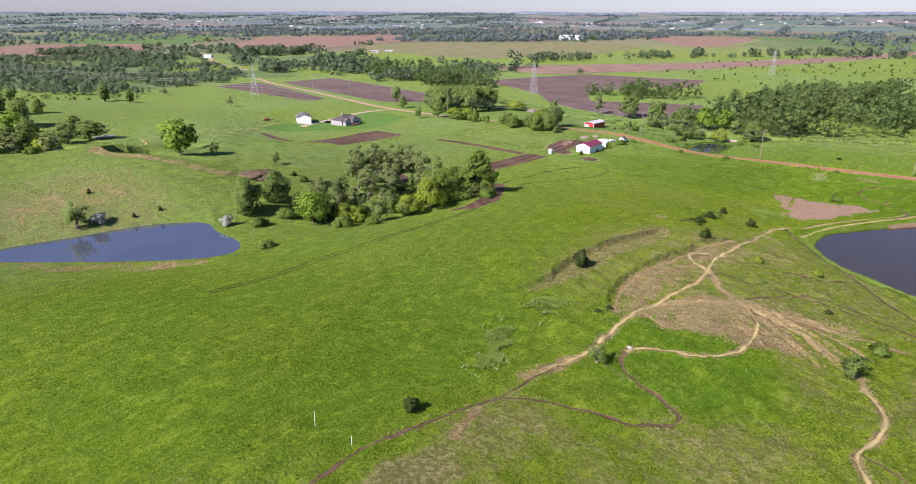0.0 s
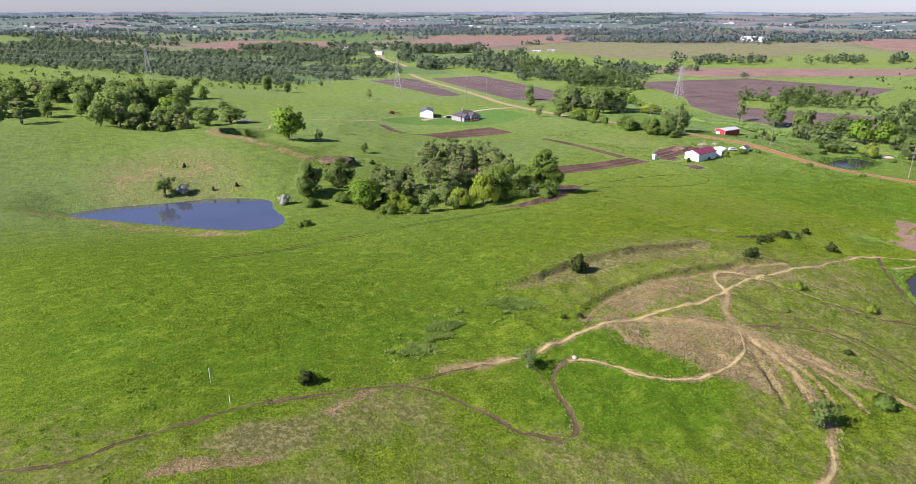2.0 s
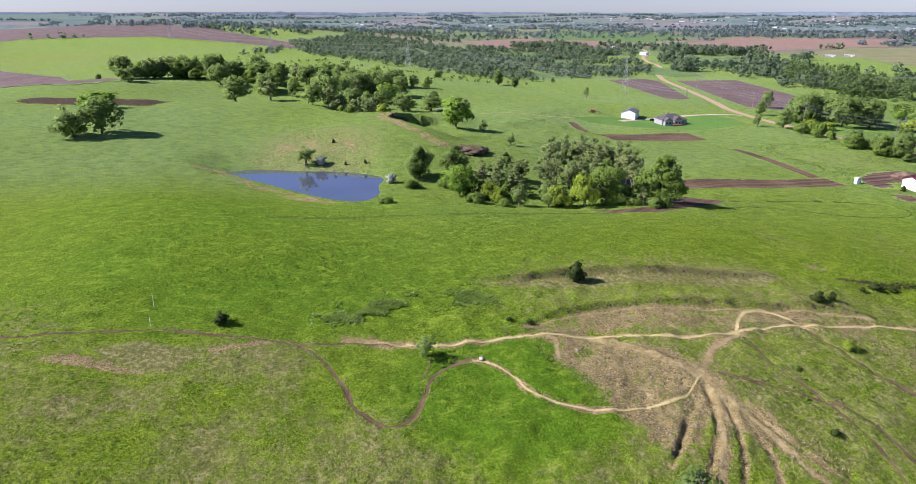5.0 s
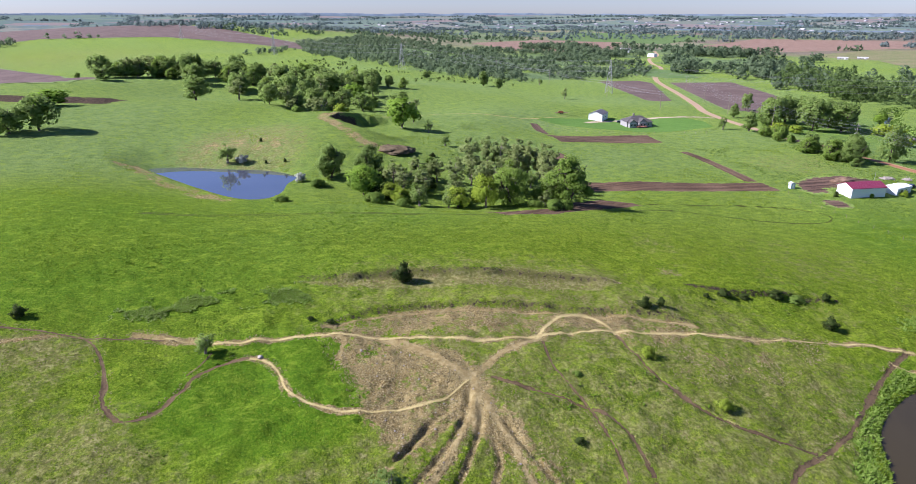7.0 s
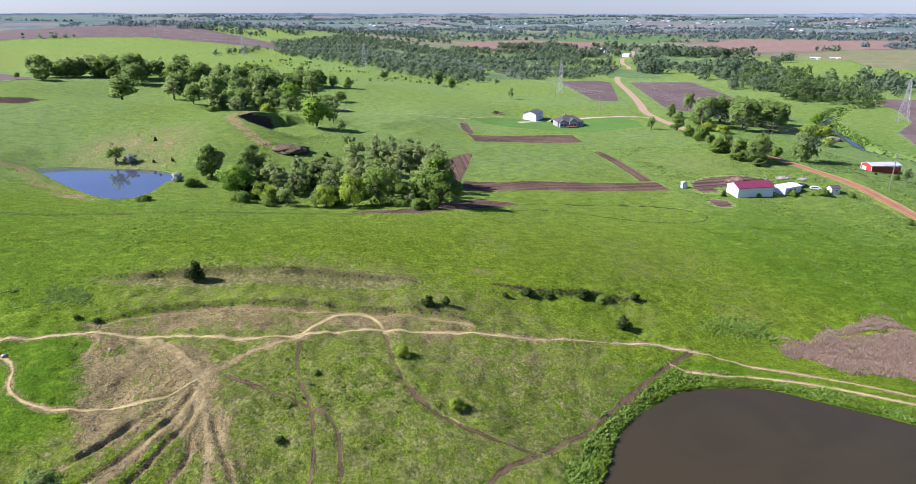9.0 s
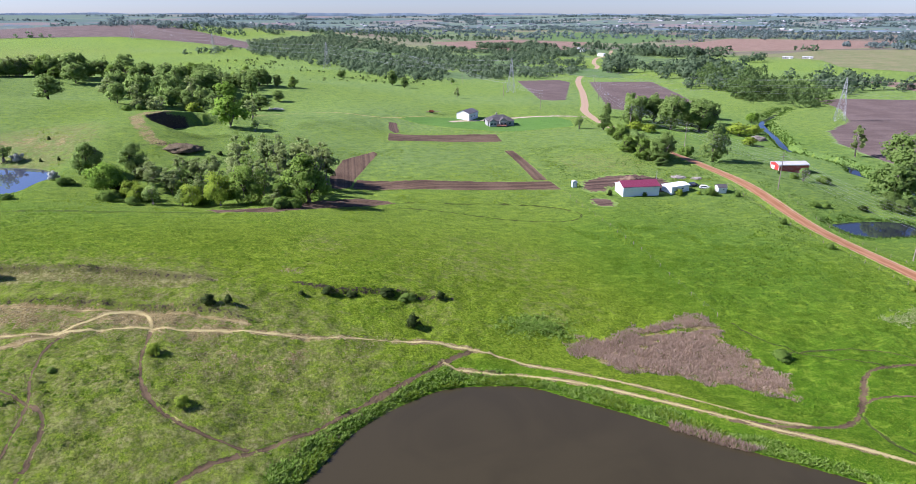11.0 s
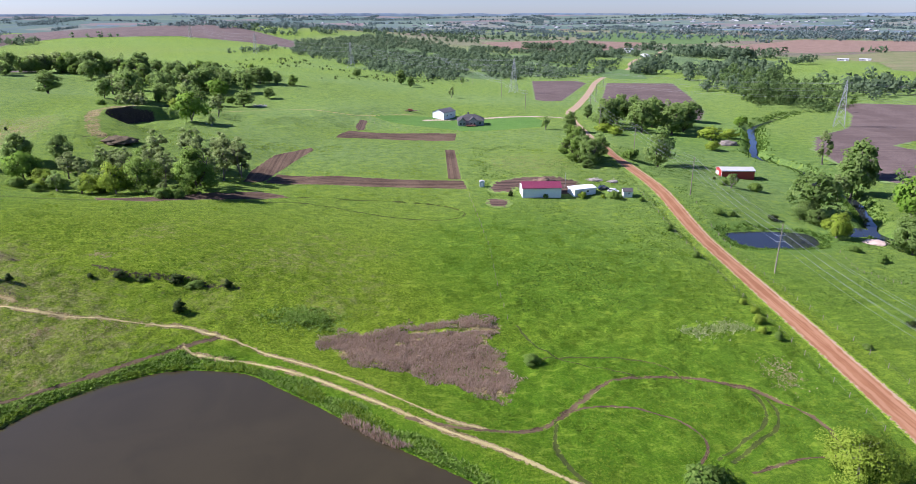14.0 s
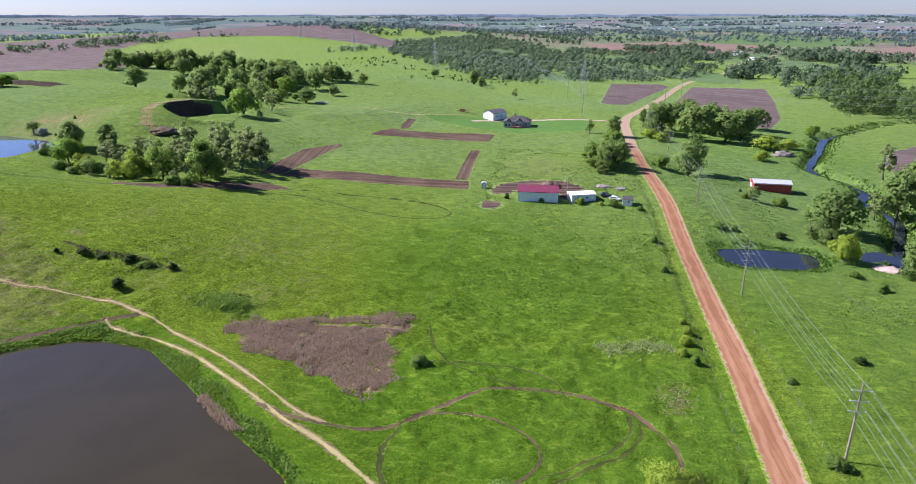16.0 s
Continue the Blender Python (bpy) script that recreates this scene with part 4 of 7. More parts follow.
lush = np.maximum(lush, 0.75 * (1 - smooth(30, 90, np.hypot((px + 300) * 0.4, py - 470))))
lush = np.maximum(lush, 0.6 * smooth(315.4, 317.2, py) * (1 - smooth(384, 388, py)) * smooth(-178, -172, px) * (1 - smooth(0, 30, px)) * (0.75 + 0.25 * lattice(px, py, 17, 59)))
lush = np.maximum(lush, 0.5 * smooth(395, 398, py) * (1 - smooth(440, 475, py)) * smooth(-260, -220, px) * (1 - smooth(10, 40, px)))
lush = np.maximum(lush, (0.55 + 0.25 * lattice(px, py, 23, 87)) * (1 - smooth(40, 110, np.hypot(px + 100, (py - 70) * 0.8))))
lush *= 1 - 0.6 * dry
span = np.hypot(px + 90, py - 225)
dry = np.maximum(dry, smooth(480, 1100, span) * (0.30 + 0.25 * lattice(px, py, 310, 51)))
# share of haze tint in the turf colour, growing with distance
cool_haze = smooth(48, 230, np.hypot((px + 20) * 1.0, (py - 220) * 0.55)) * (0.75 + 0.25 * lattice(px, py, 60, 53)) * (1 - 0.2 * smooth(520, 1000, span))
cool_haze *= 1 - 0.9 * (1 - smooth(60, 150, py)) * smooth(-210, -140, px)
scrub = smooth(650, 2200, span) * 0.45 - 0.25
for ring in (HILL_WOOD, VALLEY_WOOD, BEND_WOOD):
    m = near_only(px, py, ring, 100)
    scrub[m] = np.maximum(scrub[m], -0.25 + 0.75 * smooth(-90, 70, within(px[m], py[m], ring)))
plain = smooth(1000, 1350, span) * smooth(-60, 260, py - 0.25 * (px + 1300) + 260 * lattice(px, py, 300, 57)) * 0.9
for name, values in (("bare", bare), ("dry", dry), ("lush", lush), ("raw_shade", raw_shade), ("scrub", scrub), ("cool_haze", cool_haze), ("plain", plain)):
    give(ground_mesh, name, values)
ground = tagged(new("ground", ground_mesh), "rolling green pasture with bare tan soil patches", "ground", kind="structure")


# ---- waters ----
def fill_ring(name, ring, z, material, label):
    bm = bmesh.new()
    vs = [bm.verts.new((x, y, z)) for x, y in ring]
    face = bm.faces.new(vs)
    if face.normal.z < 0:
        face.normal_flip()
    bm.normal_update()
    if face.normal.z < 0:
        bmesh.ops.reverse_faces(bm, faces=[face])
    bmesh.ops.triangulate(bm, faces=bm.faces[:])
    me = bpy.data.meshes.new(name)
    bm.to_mesh(me)
    bm.free()
    me.materials.append(material)
    return tagged(new(name, me), label, "pond", kind="structure")


def ribbon(name, line, half, lift, material, across=6, wobble=0.4, seed=3, flat=None):
    """A strip laid on the ground along a line; its edge attribute runs from 0 in the middle to 1 at the rim."""
    way = np.gradient(line, axis=0)
    way /= np.linalg.norm(way, axis=1)[:, None] + 1e-9
    side = np.stack([-way[:, 1], way[:, 0]], -1)
    u = np.linspace(-1, 1, across + 1)
    wide = half * (1 + wobble * lattice(line[:, 0], line[:, 1], 2.7, seed) + wobble * 0.6 * lattice(line[:, 0], line[:, 1], 9.0, seed + 1))
    x = line[:, None, 0] + side[:, None, 0] * u * wide[:, None]
    y = line[:, None, 1] + side[:, None, 1] * u * wide[:, None]
    z = (sheet_z(x.ravel(), y.ravel()).reshape(x.shape) + lift) if flat is None else np.repeat(flat[:, None], across + 1, 1)
    me = grid_mesh(name, x[:, ::-1], y[:, ::-1], z[:, ::-1], material)
    give(me, "edge", np.repeat(np.abs(u)[None, ::-1], len(line), 0).ravel())
    give(me, "bare", soil_at(x[:, ::-1].ravel(), y[:, ::-1].ravel()))
    return me


fill_ring("pond_1", POND_WEST, 1.35, WATER_POND, "small clear stock pond reflecting the sky")
fill_ring("pond_2", POND_EAST, -9.3, WATER_BROWN, "large murky brown pond with weedy banks")
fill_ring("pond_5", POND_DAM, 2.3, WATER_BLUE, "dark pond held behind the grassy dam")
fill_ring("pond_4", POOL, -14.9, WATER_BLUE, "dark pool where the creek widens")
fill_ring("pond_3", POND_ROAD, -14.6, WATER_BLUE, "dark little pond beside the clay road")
creek_level = land(CREEK[:, 0], CREEK[:, 1]) - 2.2
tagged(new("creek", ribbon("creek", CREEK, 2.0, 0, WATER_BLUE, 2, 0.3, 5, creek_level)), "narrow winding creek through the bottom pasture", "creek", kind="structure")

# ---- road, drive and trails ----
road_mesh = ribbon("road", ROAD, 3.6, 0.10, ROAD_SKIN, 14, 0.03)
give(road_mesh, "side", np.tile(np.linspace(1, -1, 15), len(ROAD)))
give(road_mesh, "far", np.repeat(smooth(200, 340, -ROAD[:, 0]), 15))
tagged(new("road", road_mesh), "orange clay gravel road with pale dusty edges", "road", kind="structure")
DRIVEWAY = curve_through([(-372, 400), (-377.1, 373.1), (-375.5, 346.6), (-374.1, 331.4), (-370.1, 313.1), (-366.7, 301), (-361.8, 293)], 3.0)
tagged(new("driveway", ribbon("driveway", DRIVEWAY, 2.6, 0.09, DRIVE, 6, 0.1)), "pale gravel driveway to the house", "driveway", kind="structure")
FARM_TRACK = curve_through([(-379, 285), (-360, 245), (-368, 205), (-362, 180), (-330, 165), (-309, 150)], 3.0)
tagged(new("farm_track", ribbon("farm_track", FARM_TRACK, 0.6, 0.08, TRAIL_LOOK["tan"], 6, 0.3)), "faint pale farm track", "track", kind="structure")
TRAIL_WORDS = {"tan": "worn pale tan dirt trail with ragged turf edges", "mud": "narrow dark muddy trail worn into the grass", "rut": "faint wheel rut pressed into the grass"}
for look_of, line, half, depth in TRAILS:
    tagged(new("dirt_trail", ribbon("dirt_trail", line, half * (1.2 if look_of == "mud" else 1.4) + 0.08, 0.05, TRAIL_LOOK[look_of], 8)), TRAIL_WORDS[look_of], "trail", "trails", "structure")


# ---- fields and garden plots ----
PLOTS = []


def field(name, label, material, ring, lift=0.1, step=None, furrow=0.0, along=(1.0, 0.0), group="", soft=None):
    """Worked land laid over the ground inside a ring."""
    ring = np.array(ring, float)
    PLOTS.append(ring)
    lo, hi = ring.min(0), ring.max(0)
    step = step or max(1.0, (hi - lo).max() / 70)
    xs, ys = np.arange(lo[0] - step, hi[0] + 2 * step, step), np.arange(lo[1] - step, hi[1] + 2 * step, step)
    x, y = np.meshgrid(xs, ys)
    d = within(x.ravel(), y.ravel(), ring).reshape(x.shape)
    z = sheet_z(x.ravel(), y.ravel()).reshape(x.shape) + lift
    if furrow:
        z = z + furrow * np.sin((x * along[0] + y * along[1]) * 2.8) + furrow * lattice(x, y, 1.3, 8)
    z = np.where(d < 0.3 * step, z - 0.6 * lift - 0.02, z)
    keep = d > -1.0 * step
    ny, nx = x.shape
    k = np.arange(nx * ny).reshape(ny, nx)
    q = np.stack([k[:-1, :-1], k[:-1, 1:], k[1:, 1:], k[1:, :-1]], -1).reshape(-1, 4)
    q = q[keep.ravel()[q].all(1)]
    used, back = np.unique(q, return_inverse=True)
    v = np.stack([x.ravel(), y.ravel(), z.ravel()], -1)[used]
    me = raw_mesh(name, v.tolist(), back.reshape(-1, 4).tolist(), material, True)
    give(me, "edge", 1 - smooth(-0.4 * step, soft or 1.2 * step, d.ravel()[used]))
    give(me, "row", (x * along[0] + y * along[1]).ravel()[used])
    return tagged(new(name, me), label, "field", group, "structure")


DARK = "freshly tilled dark brown garden strip"
field("garden_plot", DARK, PLOWED, [(-312, 247.5), (-310, 314), (-284, 312), (-269, 244.5)], 0.12, 1.0, 0.05, (1, 0), "garden strips")
field("garden_plot", DARK, PLOWED, [(-202, 226.5), (-196, 249.5), (-190.6, 274), (-187.7, 312), (-175.2, 312.6), (-178.3, 288), (-178.5, 263), (-184.5, 235), (-188, 224)], 0.12, 1.0, 0.05, (1, 0), "garden strips")
field("garden_plot", DARK, PLOWED, [(-251.5, 305.4), (-252.5, 310.4), (-189.2, 310.8), (-190.0, 305)], 0.14, 0.8, 0.05, (0, 1), "garden strips")
field("garden_plot", DARK, PLOWED, [(-182, 216.2), (-188, 223), (-202.5, 225.5), (-217.6, 231), (-238.4, 237.6), (-242.5, 235.5), (-226.5, 220.5), (-201, 214.5)], 0.16, 1.0, 0.05, (0, 1), "garden strips")
field("garden_plot", "bare dark soil strip at the edge of the grove", PLOWED, [(-138.8, 174.8), (-137.6, 185), (-141, 201), (-156, 214.5), (-165, 227.5), (-160.5, 237), (-157, 241), (-143.5, 219), (-130.6, 196.5), (-129.2, 181)], 0.12, 1.0, 0.04, (0.7, 0.7), "garden strips")
field("garden_plot", "short pale tilled strip", YARD, [(-351.5, 250), (-351.5, 255), (-323.5, 255), (-319.5, 251.5), (-335, 248.5)], 0.12, 0.8, 0.04, (0, 1), "garden strips")
field("yard", "bare brown dirt yard behind the shed", YARD, [(-173, 321.2), (-184.4, 324.3), (-191.3, 337.2), (-190.4, 353), (-183.1, 361.8), (-168.9, 363.6), (-162.2, 355.4), (-163.9, 350.4), (-173.1, 349.5), (-173.1, 333.7), (-168, 331.7), (-167.5, 324)], 0.09, 0.8, soft=5.0)
field("yard", "small patch of bare brown dirt", YARD, [(-159.8, 320.1), (-161.5, 323.9), (-159, 328.7), (-153.1, 329.7), (-149.4, 326.8), (-149.8, 322), (-154, 319.1)], 0.09, 0.6, soft=3.5)
field("lawn", "smooth mown green lawn round the house", LAWN, [(-365.8, 256.2), (-378.2, 300.7), (-375.3, 372.2), (-355.9, 378.1), (-332.6, 372.3), (-319.5, 332.8), (-320.5, 318.5), (-332.8, 301.3), (-355.2, 266.4)], 0.07, 1.6)
field("plowed_field", "dark plowed field beside the road", PLOWED_FAR, [(-655, 415), (-670, 470), (-645, 475), (-473.6, 413.1), (-467.7, 399.3), (-476.1, 390.5)], 0.25, group="plowed fields")
field("plowed_field", "dark plowed field beyond the road", PLOWED_FAR, [(-650, 500), (-640, 572), (-526, 547), (-426, 520), (-378, 498), (-390, 462), (-418, 432)], 0.25, group="plowed fields")
field("plowed_field", "large dark plowed field with curved edges", PLOWED_FAR,
      [(-470, 655), (-436, 735), (-398, 800), (-247, 822), (-240, 740), (-284, 715), (-315, 640), (-280, 575), (-186, 612), (-160, 560), (-200, 520), (-227, 516), (-271, 523), (-308, 545), (-344, 590), (-400, 628)], 0.3, group="plowed fields")
field("plowed_field", "reddish harrowed field on the far rise", PLOWED_PALE, [(-585, 800), (-537, 845), (-342, 1040), (-170, 1292), (-80, 1535), (-73, 1425), (-156, 1200), (-259, 1010), (-330, 900), (-440, 770)], 0.5, group="far fields")
field("plowed_field", "reddish harrowed field far off", PLOWED_PALE, [(-650, 1573), (-800, 2300), (-560, 2500), (-382, 1573), (-393, 1359), (-460, 1351)], 0.8, group="far fields")
field("plowed_field", "brown harrowed field on the far plain", PLOWED_PALE, [(-2020, 1500), (-1614, 1790), (-1257, 1417), (-1192, 1029), (-1500, 972)], 0.8, group="far fields")
field("plowed_field", "brown bare field behind the woods", PLOWED_PALE, [(-1490, 416), (-1886, 687), (-1800, 930), (-1319, 692), (-1220, 480)], 0.8, group="far fields")
field("plowed_field", "wide purple brown plowed hill", PLOWED_FAR, [(-1130, 60), (-1232, -55), (-1333, -217), (-1319, -443), (-1209, -487), (-1019, -436), (-870, -310), (-760, -195), (-560, -100), (-477.1, -55.6), (-438.9, -79.6), (-500, -250), (-700, -500), (-1000, -800), (-1300, -1000), (-2300, -1100), (-2300, -500), (-1900, -330), (-1420, -60), (-1260, 40)], 0.8, 9.0, group="far fields")
field("hay_field", "dry yellow green hay field on a rise", HAYFIELD, [(-885, 979), (-882, 1302), (-733, 1394), (-531, 1315), (-542, 1079), (-640, 945), (-753, 910)], 0.6, group="far fields")
field("hay_field", "dry yellow green hay field on a rise", HAYFIELD, [(-1038, 959), (-1203, 1238), (-1112, 1391), (-890, 1300), (-886, 985)], 0.6, group="far fields")
field("crop_field", "bright green young crop field", GREENFIELD, [(-700, 2000), (-100, 2300), (200, 1900), (-100, 1560), (-380, 1640)], 0.9, group="far fields")
field("crop_field", "bright green crop field among the woods", GREENFIELD, [(-800, 500), (-700, 520), (-690, 560), (-790, 585), (-860, 560)], 0.5, group="far fields")
field("crop_field", "bright green crop field on the plain", GREENFIELD, [(-1700, 1000), (-2300, 1500), (-2600, 1100), (-2000, 760)], 0.9, group="far fields")


# ---- trees and shrubs ----
def soft_normals(me, out):
    """Shade each leaf spray by the side of its clump that it grows on."""
    out = out / (np.linalg.norm(out, axis=1)[:, None] + 1e-9)
    me.polygons.foreach_set("use_smooth", [True] * len(me.polygons))
    me.normals_split_custom_set_from_vertices(out.repeat(4, axis=0).tolist())
    return me


def leaf_quads(rng, c, out, size):
    """Little bent leaf sprays at the places c, facing roughly along out."""
    n = len(c)
    out = out + rng.normal(0, 0.65, (n, 3))
    out /= np.linalg.norm(out, axis=1)[:, None]
    u = np.cross(out, rng.normal(0, 1, (n, 3)))
    u /= np.linalg.norm(u, axis=1)[:, None]
    w = np.cross(out, u)
    s = size * rng.uniform(0.6, 1.35, (n, 1))
    sag = out * s * 0.35
    v = np.stack([c + u * s, c + w * s * 0.75 - sag, c - u * s, c - w * s * 0.75 - sag], 1).reshape(-1, 3)
    return v, np.arange(4 * n).reshape(-1, 4)


def clump_centres(rng, n, wide, low, high, shape):
    """Places of leaf clumps in a crown from low to high; shape: 'round', 'tall', 'cone' or 'heap'."""
    out, p, q = [], rng.uniform(0, 6.28, 4), rng.uniform(0.10, 0.26, 3)
    while len(out) < n:
        h = rng.uniform(0, 1)
        if shape == "cone":
            r = (1 - h) ** 0.8
        elif shape == "heap":
            r = math.sqrt(max(0, 1 - h ** 2.2)) * (0.86 + 0.14 * min(1, h * 5))
        elif shape == "tall":
            r = math.sin(math.pi * (0.20 + 0.72 * h)) ** 0.7
        else:
            r = math.sqrt(max(0, 1 - abs(2 * h - 0.84) ** 2.3 / 1.38))
        if rng.random() > 0.12 + r:
            continue
        a = rng.uniform(0, 2 * math.pi)
        k = rng.uniform(0.72, 1.08) if rng.random() < 0.72 else rng.uniform(0.1, 0.7)
        if shape != "cone":
            k *= 1 + q[0] * math.sin(2 * a + p[0] + 2.2 * h) + q[1] * math.sin(3 * a + p[1] - 3.0 * h) + q[2] * math.sin(5 * h + p[2] + a)
            h = h * (0.90 + 0.10 * math.sin(2 * a + p[3]) + rng.normal(0, 0.03))
        out.append((r * k * wide / 2 * math.cos(a), r * k * wide / 2 * math.sin(a), low + max(0.0, h) * (high - low)))
    return np.array(out)


def crown_mesh(rng, name, wide, low, high, shape, clumps, leaves, size, material, clump_size=0.17):
    rc = wide * clump_size
    c = clump_centres(rng, clumps, wide - 1.5 * rc, low + 0.7 * rc, high - 0.6 * rc, shape)
    mid = np.array([0, 0, low + 0.4 * (high - low)])
    places, outs, faces = [], [], []
    for p in c:
        d = rng.normal(0, 1, (leaves, 3))
        d /= np.linalg.norm(d, axis=1)[:, None]
        r = rc * rng.uniform(0.7, 1.25) * np.power(rng.uniform(0.2, 1, (leaves, 1)), 0.4)
        places.append(p + d * r * np.array([1, 1, 0.85]))
        away_from = (p - mid) / (np.linalg.norm(p - mid) + 1e-6)
        outs.append(d + 0.7 * away_from + np.array([0, 0, 0.3]))
        faces.append(0.55 * d + away_from + np.array([0, 0, 0.45]))
    outs, faces = np.concatenate(outs), np.concatenate(faces)
    v, f = leaf_quads(rng, np.concatenate(places), outs, size)
    v[:, 2] = np.maximum(v[:, 2], 0.05)
    return soft_normals(raw_mesh(name, v.tolist(), f.tolist(), material), faces + rng.normal(0, 0.22, faces.shape)), c


def trunk_mesh(rng, height, radius, targets, material, stems=1):
    """A tapered trunk with limbs that reach to the clumps."""
    s = Shape()
    for k in range(stems):
        lean = rng.normal(0, 0.05 if stems == 1 else 0.16, 2) * height
        base = (rng.normal(0, 0.15) * (stems > 1), rng.normal(0, 0.15) * (stems > 1), -0.4)
        knee = (lean[0] * 0.5, lean[1] * 0.5, height * 0.36)
        top = (lean[0], lean[1], height * 0.72)
        s.tube(base, (base[0] * 0.8, base[1] * 0.8, 0.5), radius * 1.5, radius, 7)
        s.tube((base[0] * 0.8, base[1] * 0.8, 0.5), knee, radius, radius * 0.72, 7)
        s.tube(knee, top, radius * 0.72, radius * 0.22, 6)
        for p in targets[rng.permutation(len(targets))[:9 // stems + 2]]:
            f = rng.uniform(0.25, 0.95)
            start = tuple(knee[i] + (top[i] - knee[i]) * (f - 0.25) for i in range(3))
            bend = tuple((start[i] + p[i]) / 2 + (0.06 * height if i == 2 else 0) for i in range(3))
            s.tube(start, bend, radius * 0.34, radius * 0.2, 5), s.tube(bend, tuple(p), radius * 0.2, radius * 0.06, 5)
    return s.mesh("trunk", material, True)


TREE_KINDS = {
    # kind: height, width, crown foot, shape, clumps, leaves, leaf size, leaf look, bark, trunk radius, stems, clump size
    "broad": (17, 14, 1.0, "round", 70, 92, 0.35, LEAF_OAK, BARK, 0.42, 1, 0.135),
    "broad_b": (17, 12, 0.9, "tall", 62, 92, 0.35, LEAF_OAK, BARK, 0.40, 2, 0.15),
    "broad_c": (15, 14, 0.7, "heap", 68, 92, 0.34, LEAF_OAK, BARK, 0.40, 2, 0.14),
    "bright": (11, 12, 1.2, "round", 60, 72, 0.31, LEAF_BRIGHT, BARK, 0.26, 1, 0.15),
    "bright_b": (16, 14, 1.6, "round", 66, 66, 0.42, LEAF_BRIGHT, BARK_GREY, 0.34, 2, 0.15),
    "willow": (9, 10, 0.6, "heap", 54, 80, 0.24, LEAF_YELLOW, BARK_GREY, 0.20, 3, 0.14),
    "broad_d": (17, 14, 0.8, "round", 88, 76, 0.30, LEAF_FRESH, BARK, 0.40, 2, 0.11),
    "broad_e": (15, 12, 0.6, "heap", 84, 80, 0.29, LEAF_FRESH, BARK, 0.36, 3, 0.12),
    "broad_f": (18, 13, 1.2, "tall", 84, 74, 0.30, LEAF_OAK, BARK, 0.42, 2, 0.12),
    "willow_b": (8, 14, 0.4, "heap", 120, 84, 0.15, LEAF_YELLOW, BARK_GREY, 0.16, 5, 0.09),
    "thin": (15, 7.5, 3.6, "tall", 34, 34, 0.36, LEAF_GREY, BARK_GREY, 0.20, 2, 0.15),
    "thin_b": (14, 6.5, 2.5, "tall", 30, 36, 0.36, LEAF_GREY, BARK_GREY, 0.18, 2, 0.17),
    "cedar": (4, 3.4, 0.1, "heap", 34, 52, 0.16, LEAF_DARK, BARK, 0.12, 1, 0.17),
    "cedar_b": (4, 2.6, 0.1, "cone", 34, 50, 0.15, LEAF_DARK, BARK, 0.10, 1, 0.17),
    "bush": (3, 4.2, 0.0, "heap", 38, 56, 0.16, LEAF_BUSH, BARK, 0.07, 3, 0.17),
    "bush_b": (3, 4.2, 0.0, "heap", 34, 44, 0.18, LEAF_YELLOW, BARK, 0.07, 3, 0.17),
    "sapling": (4, 3.0, 0.6, "round", 24, 34, 0.14, LEAF_OAK, BARK_GREY, 0.09, 3, 0.19),
    "blossom": (4.4, 5.2, 0.1, "heap", 34, 46, 0.22, LEAF_WHITE, BARK_GREY, 0.09, 3, 0.16),
}
TREE_WORDS = {
    "broad": ("tree", "tall leafy green cottonwood tree with a full crown", "tree"),
    "bright": ("tree", "fresh bright green tree with a rounded crown", "tree"),
    "willow": ("willow", "low yellow green willow with several stems", "willow"),
    "thin": ("tree", "slender grey barked tree with sparse pale leaves", "tree"),
    "cedar": ("cedar", "small dark green cedar standing in the grass", "cedar"),
    "bush": ("bush", "dense rounded green bush in the grass", "bush"),
    "sapling": ("sapling", "small thin tree with airy green leaves", "tree"),
    "blossom": ("blossom_bush", "pale silvery white flowering bush by the water", "bush"),
}
tree_rng = np.random.default_rng(11)
PROTOTYPES = {}


def tree(kind, x, y, height, width=None, sink=0.1):
    """Set one tree of a kind on the ground."""
    h0, w0, foot, shape, clumps, leaves, size, leaf, bark, radius, stems, clump = TREE_KINDS[kind]
    width = (width or w0 * height / h0) * (1.04 if height > 5 else 1.05)
    height = height * (1.10 if height > 5 else 1.0)
    turn = tree_rng.uniform(0, 360)
    m = pose(x, y, float(sheet_z(x, y)[0]) - sink, 0, 0, turn) @ Matrix.Diagonal((width / w0, width / w0, height / h0, 1))
    kind_words = kind.split("_")[0]
    far = height > 5 and math.hypot(x - 70, y - 200) > 330
    if far:  # seen small: fewer, larger sprays
        kind, leaves, size = kind + "_far", leaves // 4, size * 1.8
    if kind in PROTOTYPES:
        first = PROTOTYPES[kind]
        return copy_thing(first, m @ Matrix.Diagonal((1 / first.scale.x, 1 / first.scale.y, 1 / first.scale.z, 1)))
    name, label, category = TREE_WORDS[kind_words]
    t = thing(name, m, label, category, category + "s of the valley")
    rng = np.random.default_rng(sum(map(ord, kind)))
    me, c = crown_mesh(rng, "crown", w0, foot, h0, shape, clumps, leaves, size, leaf, clump)
    part("trunk", trunk_mesh(rng, h0, radius, c, bark, stems), bark, t)
    part("crown", me, leaf, t)
    PROTOTYPES[kind] = t
    return t


